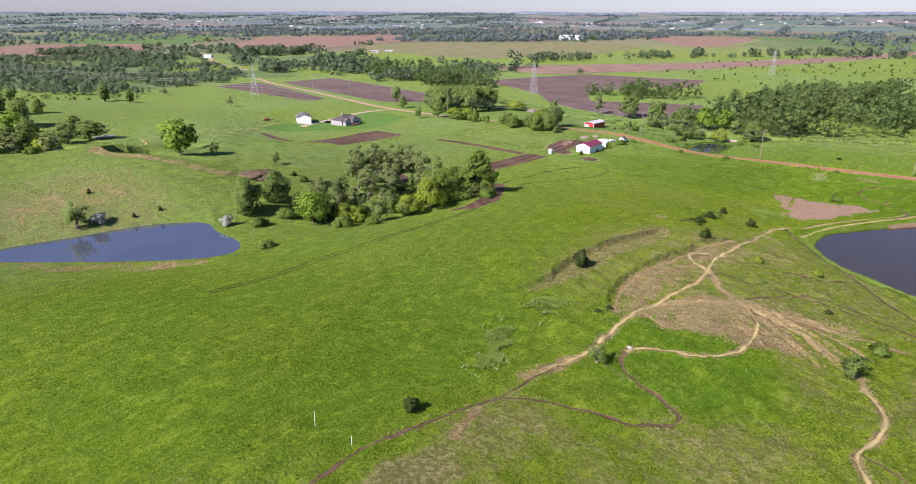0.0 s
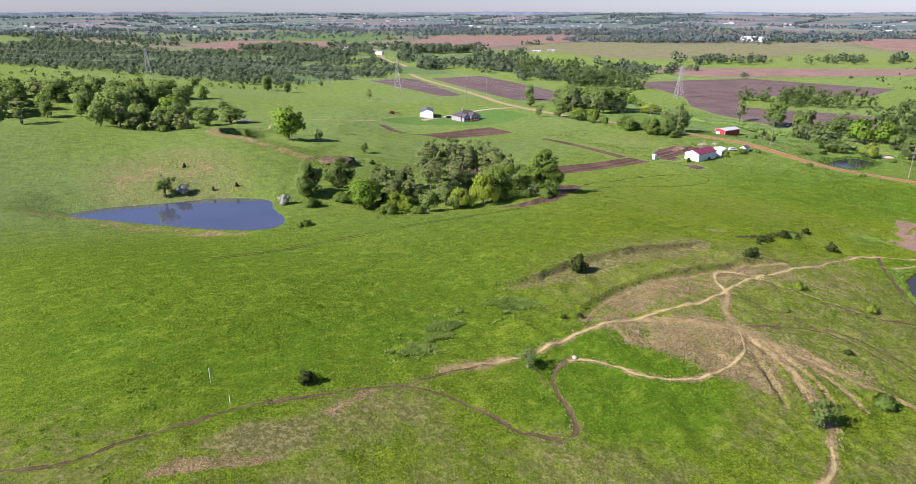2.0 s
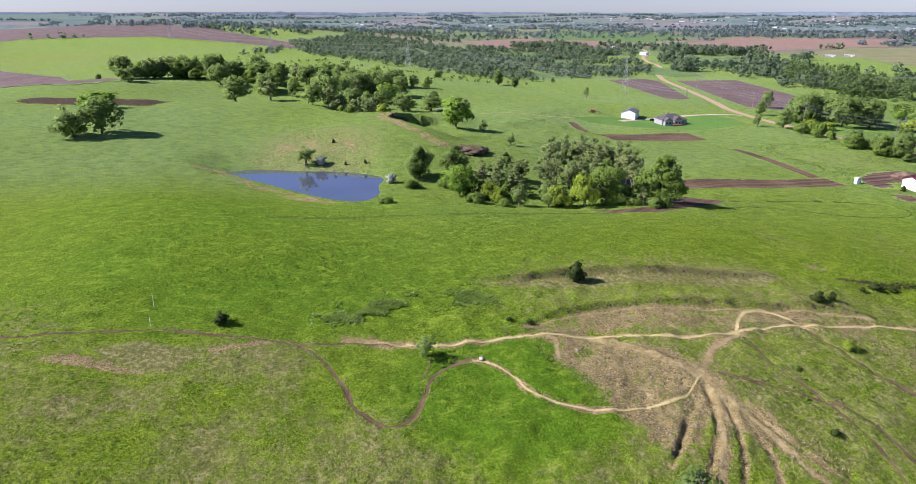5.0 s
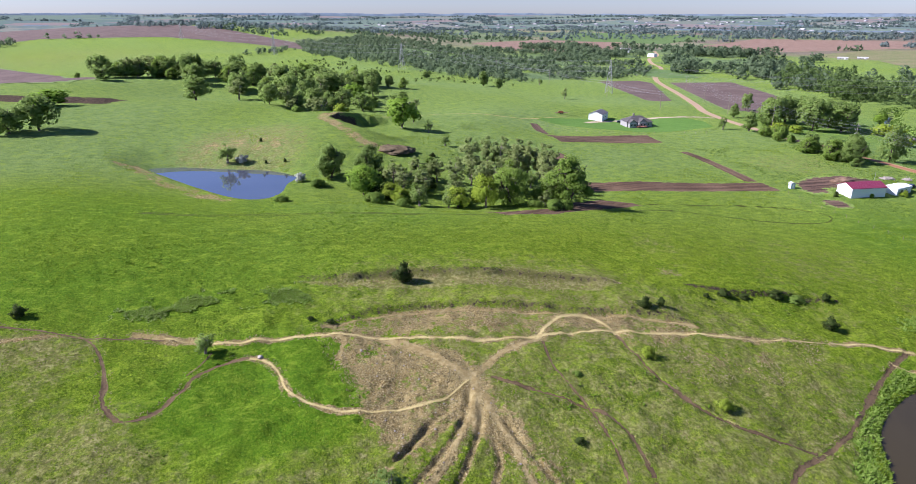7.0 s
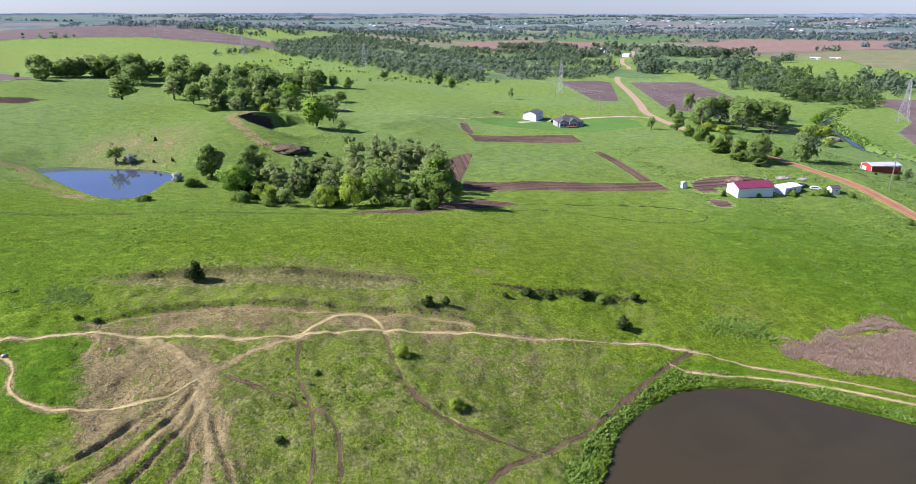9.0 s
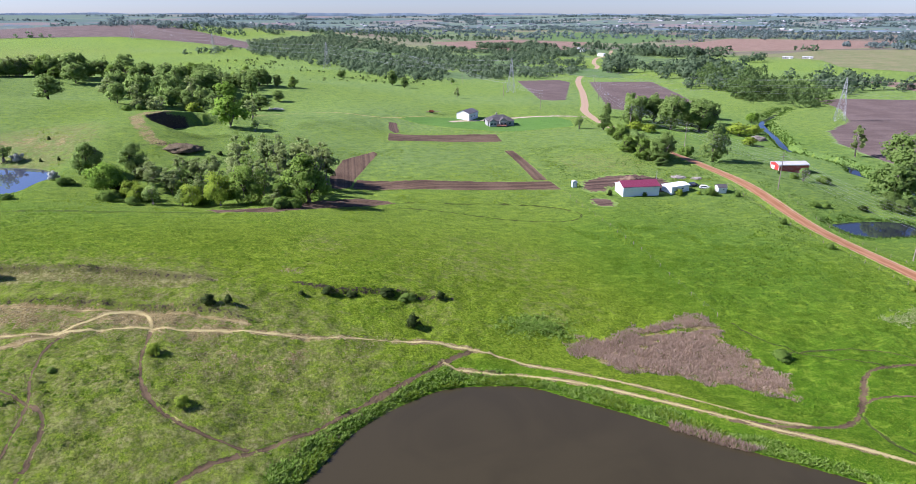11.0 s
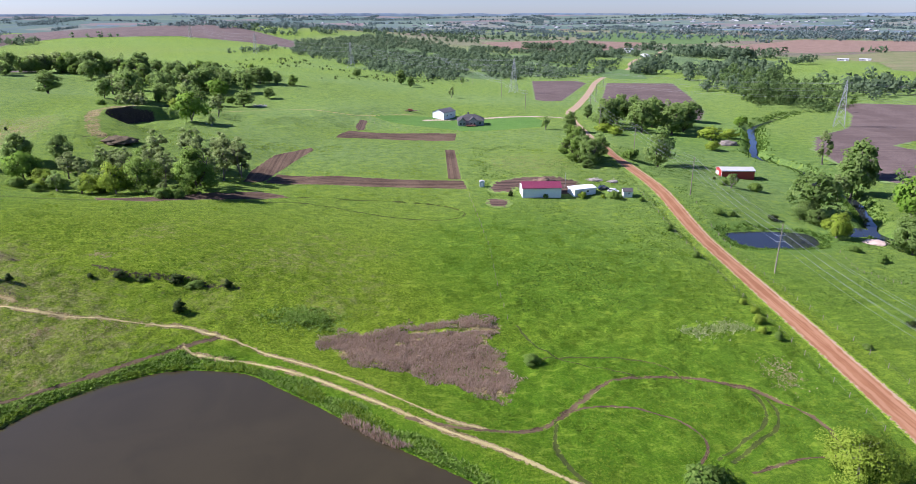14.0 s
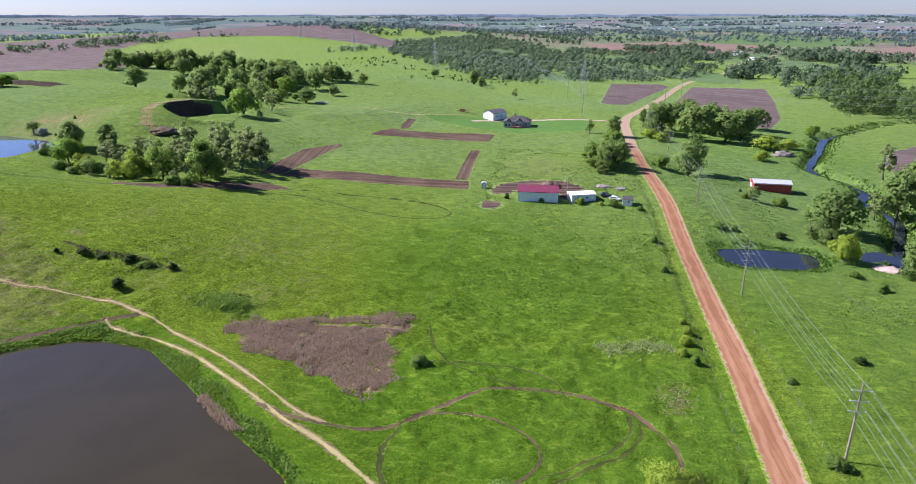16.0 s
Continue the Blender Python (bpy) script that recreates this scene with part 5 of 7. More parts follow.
# the grove below the pasture crest
tree("bright", -165.1, 135.3, 11.6, 14.0)
for kind, x, y, h, w in [("broad_e", -149.5, 208.8, 18.5, 15.5), ("broad_d", -152, 187.8, 15.5, 13.5), ("willow", -149.6, 177.8, 12.5, 10.5), ("willow", -161, 145.4, 7.1, 8.6), ("willow", -157.9, 148.5, 6.1, 7.1), ("willow", -151.2, 168.1, 8.2, 8.8), ("broad_b", -160, 206, 11.4, 9.3),
                         ("thin", -188.3, 179.3, 17.0, 8.7), ("thin_b", -198.6, 188.4, 15.8, 8.7), ("thin", -194.5, 193.8, 16.8, 9.3), ("thin", -200.5, 202.2, 15.5, 9.3), ("thin_b", -196.7, 205.7, 16.3, 9.4),
                         ("thin", -195.5, 211.4, 16.3, 10.0), ("thin_b", -189.4, 213.7, 17.0, 9.6), ("thin", -180.1, 209, 15.8, 8.9), ("thin_b", -185.5, 197.1, 15.6, 9.3)]:
    tree(kind, x, y, h, w)
for kind, x, y, h, w in [("broad_b", -184.3, 123.6, 13.6, 10.1), ("broad", -188.8, 137.7, 11.1, 10.6), ("thin_b", -186.2, 156.8, 8.7, 6.7), ("thin", -182.8, 164.9, 9.3, 6.7), ("thin_b", -177.2, 147.3, 9.9, 7.3), ("thin", -170.1, 150, 9.6, 6.9),
                         ("thin_b", -167.9, 157.3, 10.1, 7.5), ("thin", -175.2, 171.2, 12.7, 8.5), ("cedar", -164.1, 143.5, 5.9, 5.9), ("cedar", -169.1, 138.7, 5.8, 6.3), ("bush", -154.2, 139.1, 4.3, 7.0), ("bush", -158.4, 150.6, 4.6, 8.2),
                         ("bush", -175.4, 132.1, 4.1, 6.8), ("bush", -167.4, 170.2, 4.3, 7.5), ("thin_b", -176, 185.8, 12.6, 8.4), ("bush", -170, 196.2, 4.2, 7.3), ("thin", -180.4, 178.5, 12.5, 8.3), ("cedar", -181.8, 142.4, 6.1, 5.1)]:
    tree(kind, x, y, h, w)
for kind, x, y, h, w in [("bush", -150.2, 148.5, 3.3, 5.4), ("bush", -155.4, 170.3, 3.8, 6.6), ("bush", -145.8, 195, 3.1, 6.2), ("bush", -173.6, 157.5, 3.8, 7.4), ("bush", -173.3, 119.7, 3.0, 5.0), ("cedar", -176.3, 161.7, 5.3, 4.2),
                         ("thin", -171.6, 180.8, 11.6, 7.4), ("thin_b", -163.5, 191.2, 12.6, 8.4), ("bush", -163.1, 177.8, 4.3, 7.5), ("thin_b", -169.3, 206.5, 13.5, 8.3)]:
    tree(kind, x, y, h, w)
under_rng = np.random.default_rng(41)
for _ in range(13):
    kind = ("bush", "bush", "sapling", "thin_b")[under_rng.integers(4)]
    h = under_rng.uniform(2.5, 4.5) if kind == "bush" else under_rng.uniform(5, 9)
    s, k = under_rng.uniform(0, 1), under_rng.uniform(0, 1)
    tree(kind, -140 - 48 * k + 4 * s, 142 + 62 * s + 10 * k, h, h * (1.4 if kind == "bush" else 0.75))
# round the west pond and on the hill
for kind, x, y, h, w in [("sapling", -212, 80, 8.5, 7), ("blossom", -211, 86, 4.2, 6), ("blossom", -180, 112, 4.5, 4.8), ("bush", -152.8, 107.3, 2.4, 5.0), ("bush", -172, 118, 3.5, 5),
                         ("bright_b", -288.8, 159.6, 17.3, 16.8), ("thin", -311.4, 168, 13.0, 10.1), ("broad_b", -387.9, 162.6, 10.9, 16.4), ("sapling", -280.6, 173.3, 7.3, 4.8),
                         ("sapling", -238, 176, 6, 4.5), ("cedar_b", -206, 104, 2.0, 1.6), ("cedar_b", -208, 96, 1.7, 1.5), ("bush", -205.7, 165, 3.0, 4.0), ("cedar_b", -229, 92, 2.0, 1.8), ("cedar", -214, 167, 2.5, 2.6)]:
    tree(kind, x, y, h, w)
# groves on the western slope
for kind, x, y, h, w in [("broad", -487.6, -58.8, 17.9, 15.8), ("broad_c", -499.4, -35.6, 13.6, 14.7), ("broad_b", -510.4, -18.7, 17.2, 16.1), ("broad", -498.6, 4.8, 20.7, 18.4), ("broad_c", -513.2, 21.8, 16.0, 16.0), ("broad", -517.5, 39.1, 19.2, 17.0), ("broad_b", -508.4, 56.1, 13.4, 13.4),
                         ("broad_b", -371, 35.5, 15.4, 18.2), ("thin", -426.5, 52.7, 14.1, 14.1), ("broad", -366.3, 92.4, 18.9, 15.8), ("broad_c", -401, 101.3, 20.0, 16.7), ("broad", -440.2, 114.7, 17.8, 17.8), ("bright_b", -420.8, 134.8, 14.9, 17.8),
                         ("broad_b", -481.6, 114.2, 14.0, 14.0), ("broad_c", -476.3, 138.4, 13.8, 15.9), ("broad", -490, 150.4, 14.5, 18.7), ("broad_b", -428.3, 171.3, 8.4, 9.1), ("broad_c", -249, -19, 13.4, 15), ("broad", -255, -9, 16.3, 17), ("bright_b", -315, -26, 9.1, 20), ("broad_b", -494.9, 81, 11.0, 15.4)]:
    tree(kind, x, y, h, w)
for kind, x, y, h, w in [("broad", -484.6, 77.7, 15.6, 16.7), ("broad_b", -466.1, 92.2, 16.7, 15.6), ("broad_c", -446, 128.6, 13.2, 16.5), ("broad_c", -434.6, 88.3, 18.3, 18.3), ("thin", -419, 112.1, 16.8, 12.3), ("thin_b", -314.1, 114.2, 11.5, 8.6), ("willow", -356.6, 126, 8.4, 9.5),
                         ("broad_b", -490.8, 44.6, 17.2, 16.0), ("broad_c", -467.2, -49.8, 11.0, 14.3), ("broad", -478.2, 12.6, 15.8, 15.8), ("bush", -303.3, 102.9, 3.8, 5.7), ("bush", -406.4, 148.2, 5.0, 8.9), ("bush", -429.5, 148.3, 4.4, 7.7), ("broad_c", -465.5, 124.8, 14.1, 16.2)]:
    tree(kind, x, y, h, w)
grove_rng = np.random.default_rng(31)
for (cx, cy), (sx, sy), count, low, high in [((-502, -28), (9, 24), 27, 9, 17), ((-530, 10), (16, 16), 7, 9, 15), ((-353, 98), (9, 9), 7, 7, 14), ((-374, 120), (9, 13), 8, 8, 14), ((-462, 45), (12, 16), 6, 9, 15), ((-466, 108), (20, 22), 15, 10, 17), ((-498, 142), (12, 10), 11, 9, 14), ((-516, 78), (16, 22), 14, 9, 15)]:
    for _ in range(count):
        kind = ("broad", "broad_b", "broad_d", "thin", "broad_c", "broad_e", "broad_f", "bush")[grove_rng.integers(8)]
        h = grove_rng.uniform(low, high) if kind != "bush" else grove_rng.uniform(3.5, 6)
        tree(kind, cx + grove_rng.normal(0, sx), cy + grove_rng.normal(0, sy), h, h * grove_rng.uniform(0.75, 1.15))
# lone trees in the far pasture
for kind, x, y, h, w in [("broad_b", -598, 268.5, 15, 11.5), ("broad_b", -574, 279, 10.5, 8.8), ("thin", -482, 317, 9, 6), ("broad_c", -658.9, 216.3, 9.2, 10.3), ("sapling", -614.3, 332.9, 7.3, 5.2)]:
    tree(kind, x, y, h, w)
# along the road
for kind, x, y, h, w in [("broad_e", -216, 369, 10.5, 10.5), ("broad_c", -209, 374, 12.5, 12.5), ("broad_e", -234, 368, 8, 10.6), ("broad_b", -216, 380, 13, 9), ("bush", -240, 374, 4, 8), ("bush", -250, 380, 4, 8), ("broad_c", -227, 376, 9, 9),
                         ("broad_b", -314, 386, 12.5, 10.5), ("sapling", -321.8, 372.2, 9.1, 5.6), ("bush", -288, 387, 5.5, 7), ("bush", -272, 386, 4.5, 6), ("bush", -300, 386, 4.5, 6), ("broad_b", -374, 412, 10, 8), ("broad", -414, 447, 14, 10)]:
    tree(kind, x, y, h, w)
for kind, x, y, h, w in [("broad_f", -229.6, 414.7, 21, 14), ("bush", -235.6, 402.1, 6, 9.2), ("broad_c", -338, 415, 15, 16), ("broad", -350, 427, 18, 18), ("broad_b", -354, 440, 19, 18), ("broad", -339, 448, 20, 18), ("broad_c", -331, 457, 19, 17),
                         ("broad_b", -324, 464, 18, 16), ("broad", -370, 485, 15, 17), ("broad_c", -362, 455, 18, 16), ("willow", -316, 408, 6, 12), ("willow", -306, 414, 6, 10), ("willow", -298, 472, 9, 17), ("willow", -304, 486, 6.8, 10.8),
                         ("bright", -350, 514, 8.2, 10.4), ("willow", -267, 459, 6, 9), ("broad", -345, 470, 17, 17)]:
    tree(kind, x, y, h, w)
hedge_rng = np.random.default_rng(77)
for s in np.linspace(0, 1, 15):
    kind = ("broad_e", "broad_c", "broad_b", "bush")[hedge_rng.integers(4)]
    h = hedge_rng.uniform(4.5, 9.5)
    tree(kind, -296 + 92 * s + hedge_rng.normal(0, 2), 384.5 - 12 * s + hedge_rng.normal(0, 2), h, h * hedge_rng.uniform(0.9, 1.2))
# by the creek and the road pond
for kind, x, y, h, w in [("broad", -147, 449, 17, 17), ("broad", -182, 488, 22, 16), ("thin", -170, 474, 11, 8), ("willow", -119, 442, 10, 9), ("broad_b", -141, 441, 8, 8), ("bush", -178, 441, 4.4, 5.9),
                         ("sapling", -178, 430, 6.8, 5.5), ("bush", -183, 429, 3, 5), ("broad_c", -134, 443, 6.5, 7.5), ("bush", -141, 408, 2.6, 4.6), ("bush", -140, 413, 2.2, 3.2), ("cedar", -139, 429, 2.8, 4.2), ("cedar", -46, 416, 2.0, 2.8),
                         ("broad_b", -212, 511, 19, 16), ("bright_b", -144, 488, 17, 16), ("bright_b", -133, 497, 15, 14), ("broad_c", -172, 522, 12.3, 14), ("thin", -239, 508, 17, 9), ("broad_c", -119, 479, 11, 11),
                         ("broad", -317, 434, 21, 18), ("broad_b", -313, 452, 19, 17), ("broad", -332, 414, 20, 17), ("broad_c", -102, 458, 14, 15), ("bush", -97, 444, 2.7, 4.1), ("bush", -106, 440, 2.4, 4), ("cedar_b", -196, 430, 1.4, 1.8), ("cedar_b", -190, 433, 1.6, 2)]:
    tree(kind, x, y, h, w)
# round the yard
for kind, x, y, h, w in [("bush", -161, 344.4, 2.2, 2.4), ("cedar_b", -163.9, 330.2, 2.6, 2.6), ("bush_b", -160.8, 359.5, 3.0, 3.9), ("bush", -158.4, 372.4, 3.6, 5.3), ("bush", -153.7, 381.8, 2.1, 2.8), ("bush_b", -159.4, 367.7, 1.7, 2.0)]:
    tree(kind, x, y, h, w)
# cedars and bushes of the pasture
for kind, x, y, h, w in [("cedar", -68.5, 142, 5.3, 4.1), ("cedar", -52.5, 193, 3.3, 3.0), ("cedar_b", -53, 197, 2.1, 2.2), ("cedar", -49.3, 237, 3.7, 3.2), ("cedar", -62.5, 218, 2.2, 3.4), ("cedar", -62.5, 223.5, 1.6, 3), ("cedar", -62.5, 232, 3.0, 4),
                         ("bush", -61.5, 237, 1.8, 4.5), ("cedar", -61.3, 245, 2.5, 2.3), ("bush_b", -35.3, 186, 2.6, 2.9), ("bush_b", -21, 194, 2.2, 2.8), ("cedar", -54, 122, 1.0, 1.5), ("cedar", -53, 126, 1.1, 1.8), ("cedar_b", -60, 212, 1.2, 1.8)]:
    tree(kind, x, y, h, w)
for kind, x, y, h, w in [("cedar", -60, 66, 3.1, 2.9), ("sapling", -45, 103.5, 4.7, 3.8), ("sapling", -5, 134.5, 5.2, 5.2), ("bush", -2, 151.5, 3.2, 3.9), ("bush", -30, 170, 1.0, 1.7), ("cedar", -14, 165, 1.2, 1.8), ("bush", 8, 341, 4.4, 7.5), ("willow_b", 8, 367, 8.0, 14),
                         ("blossom", 17, 345, 3, 4), ("bush", -33, 319, 2.2, 4.6), ("bush", -98, 382, 2.2, 2.8), ("bush", -125, 383, 2.6, 3.2), ("bush_b", -62.8, 381, 1.8, 2.2), ("bush_b", -56.3, 381, 2.0, 2.6), ("bush_b", -51, 379.5, 2.8, 3.2), ("bush", -42, 380, 2.2, 2.4), ("bush_b", -46, 378, 2, 2.6), ("bush", -36, 398, 1.6, 2.4), ("bush", -8, 396, 2.4, 4.2)]:
    tree(kind, x, y, h, w)


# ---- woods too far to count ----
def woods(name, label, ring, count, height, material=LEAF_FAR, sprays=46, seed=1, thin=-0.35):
    """Many small tree crowns scattered over a ring, as one body."""
    rng = np.random.default_rng(seed)
    ring = np.array(ring, float)
    lo, hi = ring.min(0), ring.max(0)
    p = rng.uniform(lo, hi, (count * 8, 2))
    d = within(p[:, 0], p[:, 1], ring) + 12 * lattice(p[:, 0], p[:, 1], 40, seed)
    gaps = lattice(p[:, 0], p[:, 1], 55, seed + 4) + 0.5 * lattice(p[:, 0], p[:, 1], 24, seed + 5)
    p = p[(d > 0) & (gaps > thin)]
    p = p[away(p[:, 0], p[:, 1], ROAD)[0] > 13][:count]
    n = len(p)
    h = height * rng.uniform(0.45, 1.3, n)
    wide = h * rng.uniform(0.38, 0.62, n)
    z = sheet_z(p[:, 0], p[:, 1])
    d = rng.normal(0, 1, (n, sprays, 3))
    d /= np.linalg.norm(d, axis=2)[:, :, None]
    k = rng.uniform(0.65, 1.08, (n, sprays, 1))
    lump = 1 + 0.28 * np.sin(3 * np.arctan2(d[:, :, 1], d[:, :, 0]) + rng.uniform(0, 6, (n, 1)))[:, :, None]
    c = np.empty((n, sprays, 3))
    c[:, :, :2] = p[:, None, :] + d[:, :, :2] * k * lump[:, :, :] * wide[:, None, None]
    c[:, :, 2] = z[:, None] + h[:, None] * (0.52 + 0.46 * d[:, :, 2] * k[:, :, 0])
    if sprays > 60:  # near enough to show clumps of boughs
        k = sprays // 15
        knot = c[:, :15, :].copy()
        c = (knot[:, :, None, :] + rng.normal(0, 1, (n, 15, k, 3)) * (0.105 * wide)[:, None, None, None]).reshape(n, 15 * k, 3)
        d = (c - knot.repeat(k, axis=1)) / wide[:, None, None] * 6 + d[:, :15, :].repeat(k, axis=1) * 0.6
        sprays = 15 * k
    v, f = leaf_quads(rng, c.reshape(-1, 3), d.reshape(-1, 3) * 1.4, 1)
    v = v.reshape(-1, 4, 3)
    mid = c.reshape(-1, 1, 3)
    v = (mid + (v - mid) * (h.repeat(sprays)[:, None, None] * 0.13 * math.sqrt(46 / sprays) * (0.85 if sprays > 60 else 1))).reshape(-1, 3)
    me = soft_normals(raw_mesh(name, v.tolist(), f.tolist(), material), d.reshape(-1, 3) + np.array([0, 0, 0.25]))
    return tagged(new(name, me), label, "woods", kind="stuff")


def belts(name, label, count, near, far, height, material, seed, long=(150, 520)):
    """Tree lines and copses scattered over the far plain between two distances, as one body."""
    rng = np.random.default_rng(seed)
    px_, py_ = [], []
    for _ in range(count):
        a, r = rng.uniform(radians(35), radians(235)), math.sqrt(rng.uniform(near ** 2, far ** 2))
        cx, cy, length = -90 + r * math.cos(a), 225 + r * math.sin(a), rng.uniform(*long)
        way = rng.choice((0.12, 1.69)) + rng.normal(0, 0.12)
        n, deep = int(length / 7), rng.choice((3.0, 6.0, 14.0))
        s, k = rng.uniform(-0.5, 0.5, n) * length, rng.normal(0, deep, n) + 12 * np.sin(np.linspace(0, 5, n))
        px_.append(cx + s * math.cos(way) - k * math.sin(way))
        py_.append(cy + s * math.sin(way) + k * math.cos(way))
    p = np.stack([np.concatenate(px_), np.concatenate(py_)], -1)
    keep = np.hypot(p[:, 0], p[:, 1]) < 4700
    for ring in PLOTS:
        m = near_only(p[:, 0], p[:, 1], ring, 1)
        keep[m] &= within(p[m, 0], p[m, 1], ring) < 4
    p = p[keep]
    n, sprays = len(p), 9
    h = height * rng.uniform(0.5, 1.25, n)
    d = rng.normal(0, 1, (n, sprays, 3))
    d /= np.linalg.norm(d, axis=2)[:, :, None]
    k = rng.uniform(0.6, 1.05, (n, sprays, 1))
    c = np.empty((n, sprays, 3))
    c[:, :, :2] = p[:, None, :] + d[:, :, :2] * k * (h * rng.uniform(0.35, 0.6, n))[:, None, None]
    c[:, :, 2] = sheet_z(p[:, 0], p[:, 1])[:, None] + h[:, None] * (0.5 + 0.46 * d[:, :, 2] * k[:, :, 0])
    v, f = leaf_quads(rng, c.reshape(-1, 3), d.reshape(-1, 3) * 1.4, 1)
    mid = c.reshape(-1, 1, 3)
    v = (mid + (v.reshape(-1, 4, 3) - mid) * (h.repeat(sprays)[:, None, None] * 0.28)).reshape(-1, 3)
    return tagged(new(name, raw_mesh(name, v.tolist(), f.tolist(), material)), label, "woods", kind="stuff")


FAR_WORDS = "scattered dark green woods in the distance"
woods("woods", "scrubby green wooded hillside beyond the pasture", HILL_WOOD, 3000, 7.5, sprays=36, seed=2)
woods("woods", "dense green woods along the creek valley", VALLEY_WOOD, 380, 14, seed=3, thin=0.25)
woods("woods", "dense green woods along the creek", [(-160, 502), (-150, 540), (-130, 640), (-120, 700), (-60, 760), (-20, 700), (-10, 560), (-60, 500), (-100, 470)], 240, 18, LEAF_WOOD, 330, seed=4)
woods("woods", "row of green trees across the plowed field", [(-330, 615), (-300, 600), (-205, 640), (-190, 665), (-215, 668), (-310, 632)], 40, 15, LEAF_WOOD, 300, seed=5)
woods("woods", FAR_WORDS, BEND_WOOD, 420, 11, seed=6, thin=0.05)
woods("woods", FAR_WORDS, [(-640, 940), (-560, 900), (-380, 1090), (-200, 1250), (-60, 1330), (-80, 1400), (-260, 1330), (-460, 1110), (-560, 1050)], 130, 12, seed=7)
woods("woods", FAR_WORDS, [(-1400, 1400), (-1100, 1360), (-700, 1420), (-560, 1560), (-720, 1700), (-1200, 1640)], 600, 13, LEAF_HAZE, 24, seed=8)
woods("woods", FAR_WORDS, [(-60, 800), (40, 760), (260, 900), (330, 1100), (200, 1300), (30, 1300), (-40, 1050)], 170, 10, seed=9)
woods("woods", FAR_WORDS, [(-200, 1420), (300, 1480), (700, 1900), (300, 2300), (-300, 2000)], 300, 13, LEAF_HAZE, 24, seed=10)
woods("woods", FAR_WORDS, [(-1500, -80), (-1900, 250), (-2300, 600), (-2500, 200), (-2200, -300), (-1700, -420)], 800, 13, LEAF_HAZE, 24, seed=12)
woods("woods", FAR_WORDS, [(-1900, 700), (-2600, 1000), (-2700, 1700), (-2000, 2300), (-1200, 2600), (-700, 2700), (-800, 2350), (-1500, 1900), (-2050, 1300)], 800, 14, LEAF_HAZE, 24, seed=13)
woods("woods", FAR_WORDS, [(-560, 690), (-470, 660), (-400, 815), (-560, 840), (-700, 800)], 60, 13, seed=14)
woods("woods", "line of pale green trees by the creek", [(-420, 590), (-440, 560), (-520, 600), (-570, 660), (-520, 690), (-440, 660)], 70, 16, LEAF_WOOD, 300, seed=15)
woods("woods", "dark shelter belt on the western rise", [(-1010, -60), (-980, -20), (-1130, 110), (-1180, 100)], 26, 9, seed=16)
woods("cedar_scatter", "small dark cedars dotted over the far pasture", [(-371, 1010), (-73, 1425), (-30, 900), (-60, 760), (-190, 770), (-330, 880)], 150, 3.2, LEAF_DARK, 40, seed=17)
woods("cedar_scatter", "small dark cedars dotted over the far hillside", [(-640, 290), (-560, 330), (-640, 90), (-760, 20), (-950, 60), (-740, 200)], 110, 3.0, LEAF_DARK, 40, seed=18)
woods("woods", "tall green trees where creek and field meet", [(-640, 640), (-560, 575), (-440, 570), (-470, 610), (-560, 660)], 46, 19, LEAF_WOOD, 330, seed=19)
woods("woods", FAR_WORDS, [(-1230, -380), (-1020, -560), (-900, -620), (-980, -700), (-1300, -520)], 120, 12, seed=20)
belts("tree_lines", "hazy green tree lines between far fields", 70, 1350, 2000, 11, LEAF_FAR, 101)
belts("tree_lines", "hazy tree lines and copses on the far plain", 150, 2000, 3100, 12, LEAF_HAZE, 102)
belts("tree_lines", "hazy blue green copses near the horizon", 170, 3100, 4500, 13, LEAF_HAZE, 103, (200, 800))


# ---- ground cover ----
def blades(name, label, category, x, y, height, wide, count, material, seed, lean=0.5):
    """Upright tufts of pointed blades on the ground at the places x, y."""
    rng = np.random.default_rng(seed)
    n = len(x)
    z = sheet_z(x, y)
    h = height * rng.uniform(0.6, 1.4, (n, count, 1))
    a = rng.uniform(0, 2 * math.pi, (n, count))
    root = np.stack([x, y, z - 0.04], -1)[:, None, :] + np.stack([np.cos(a), np.sin(a), 0 * a], -1) * wide * 0.5 * rng.uniform(0, 1, (n, count, 1))
    b = a + rng.uniform(-1, 1, (n, count)) + math.pi / 2
    side = np.stack([np.cos(b), np.sin(b), 0 * b], -1) * wide * rng.uniform(0.25, 0.55, (n, count, 1))
    tip = root + np.stack([np.cos(a) * lean, np.sin(a) * lean, 0 * a + 1], -1) * h
    v = np.stack([root - side, root + side, tip], 2).reshape(-1, 3)
    f = np.arange(len(v)).reshape(-1, 3)
    return tagged(new(name, raw_mesh(name, v.tolist(), f.tolist(), material)), label, category, kind="stuff")


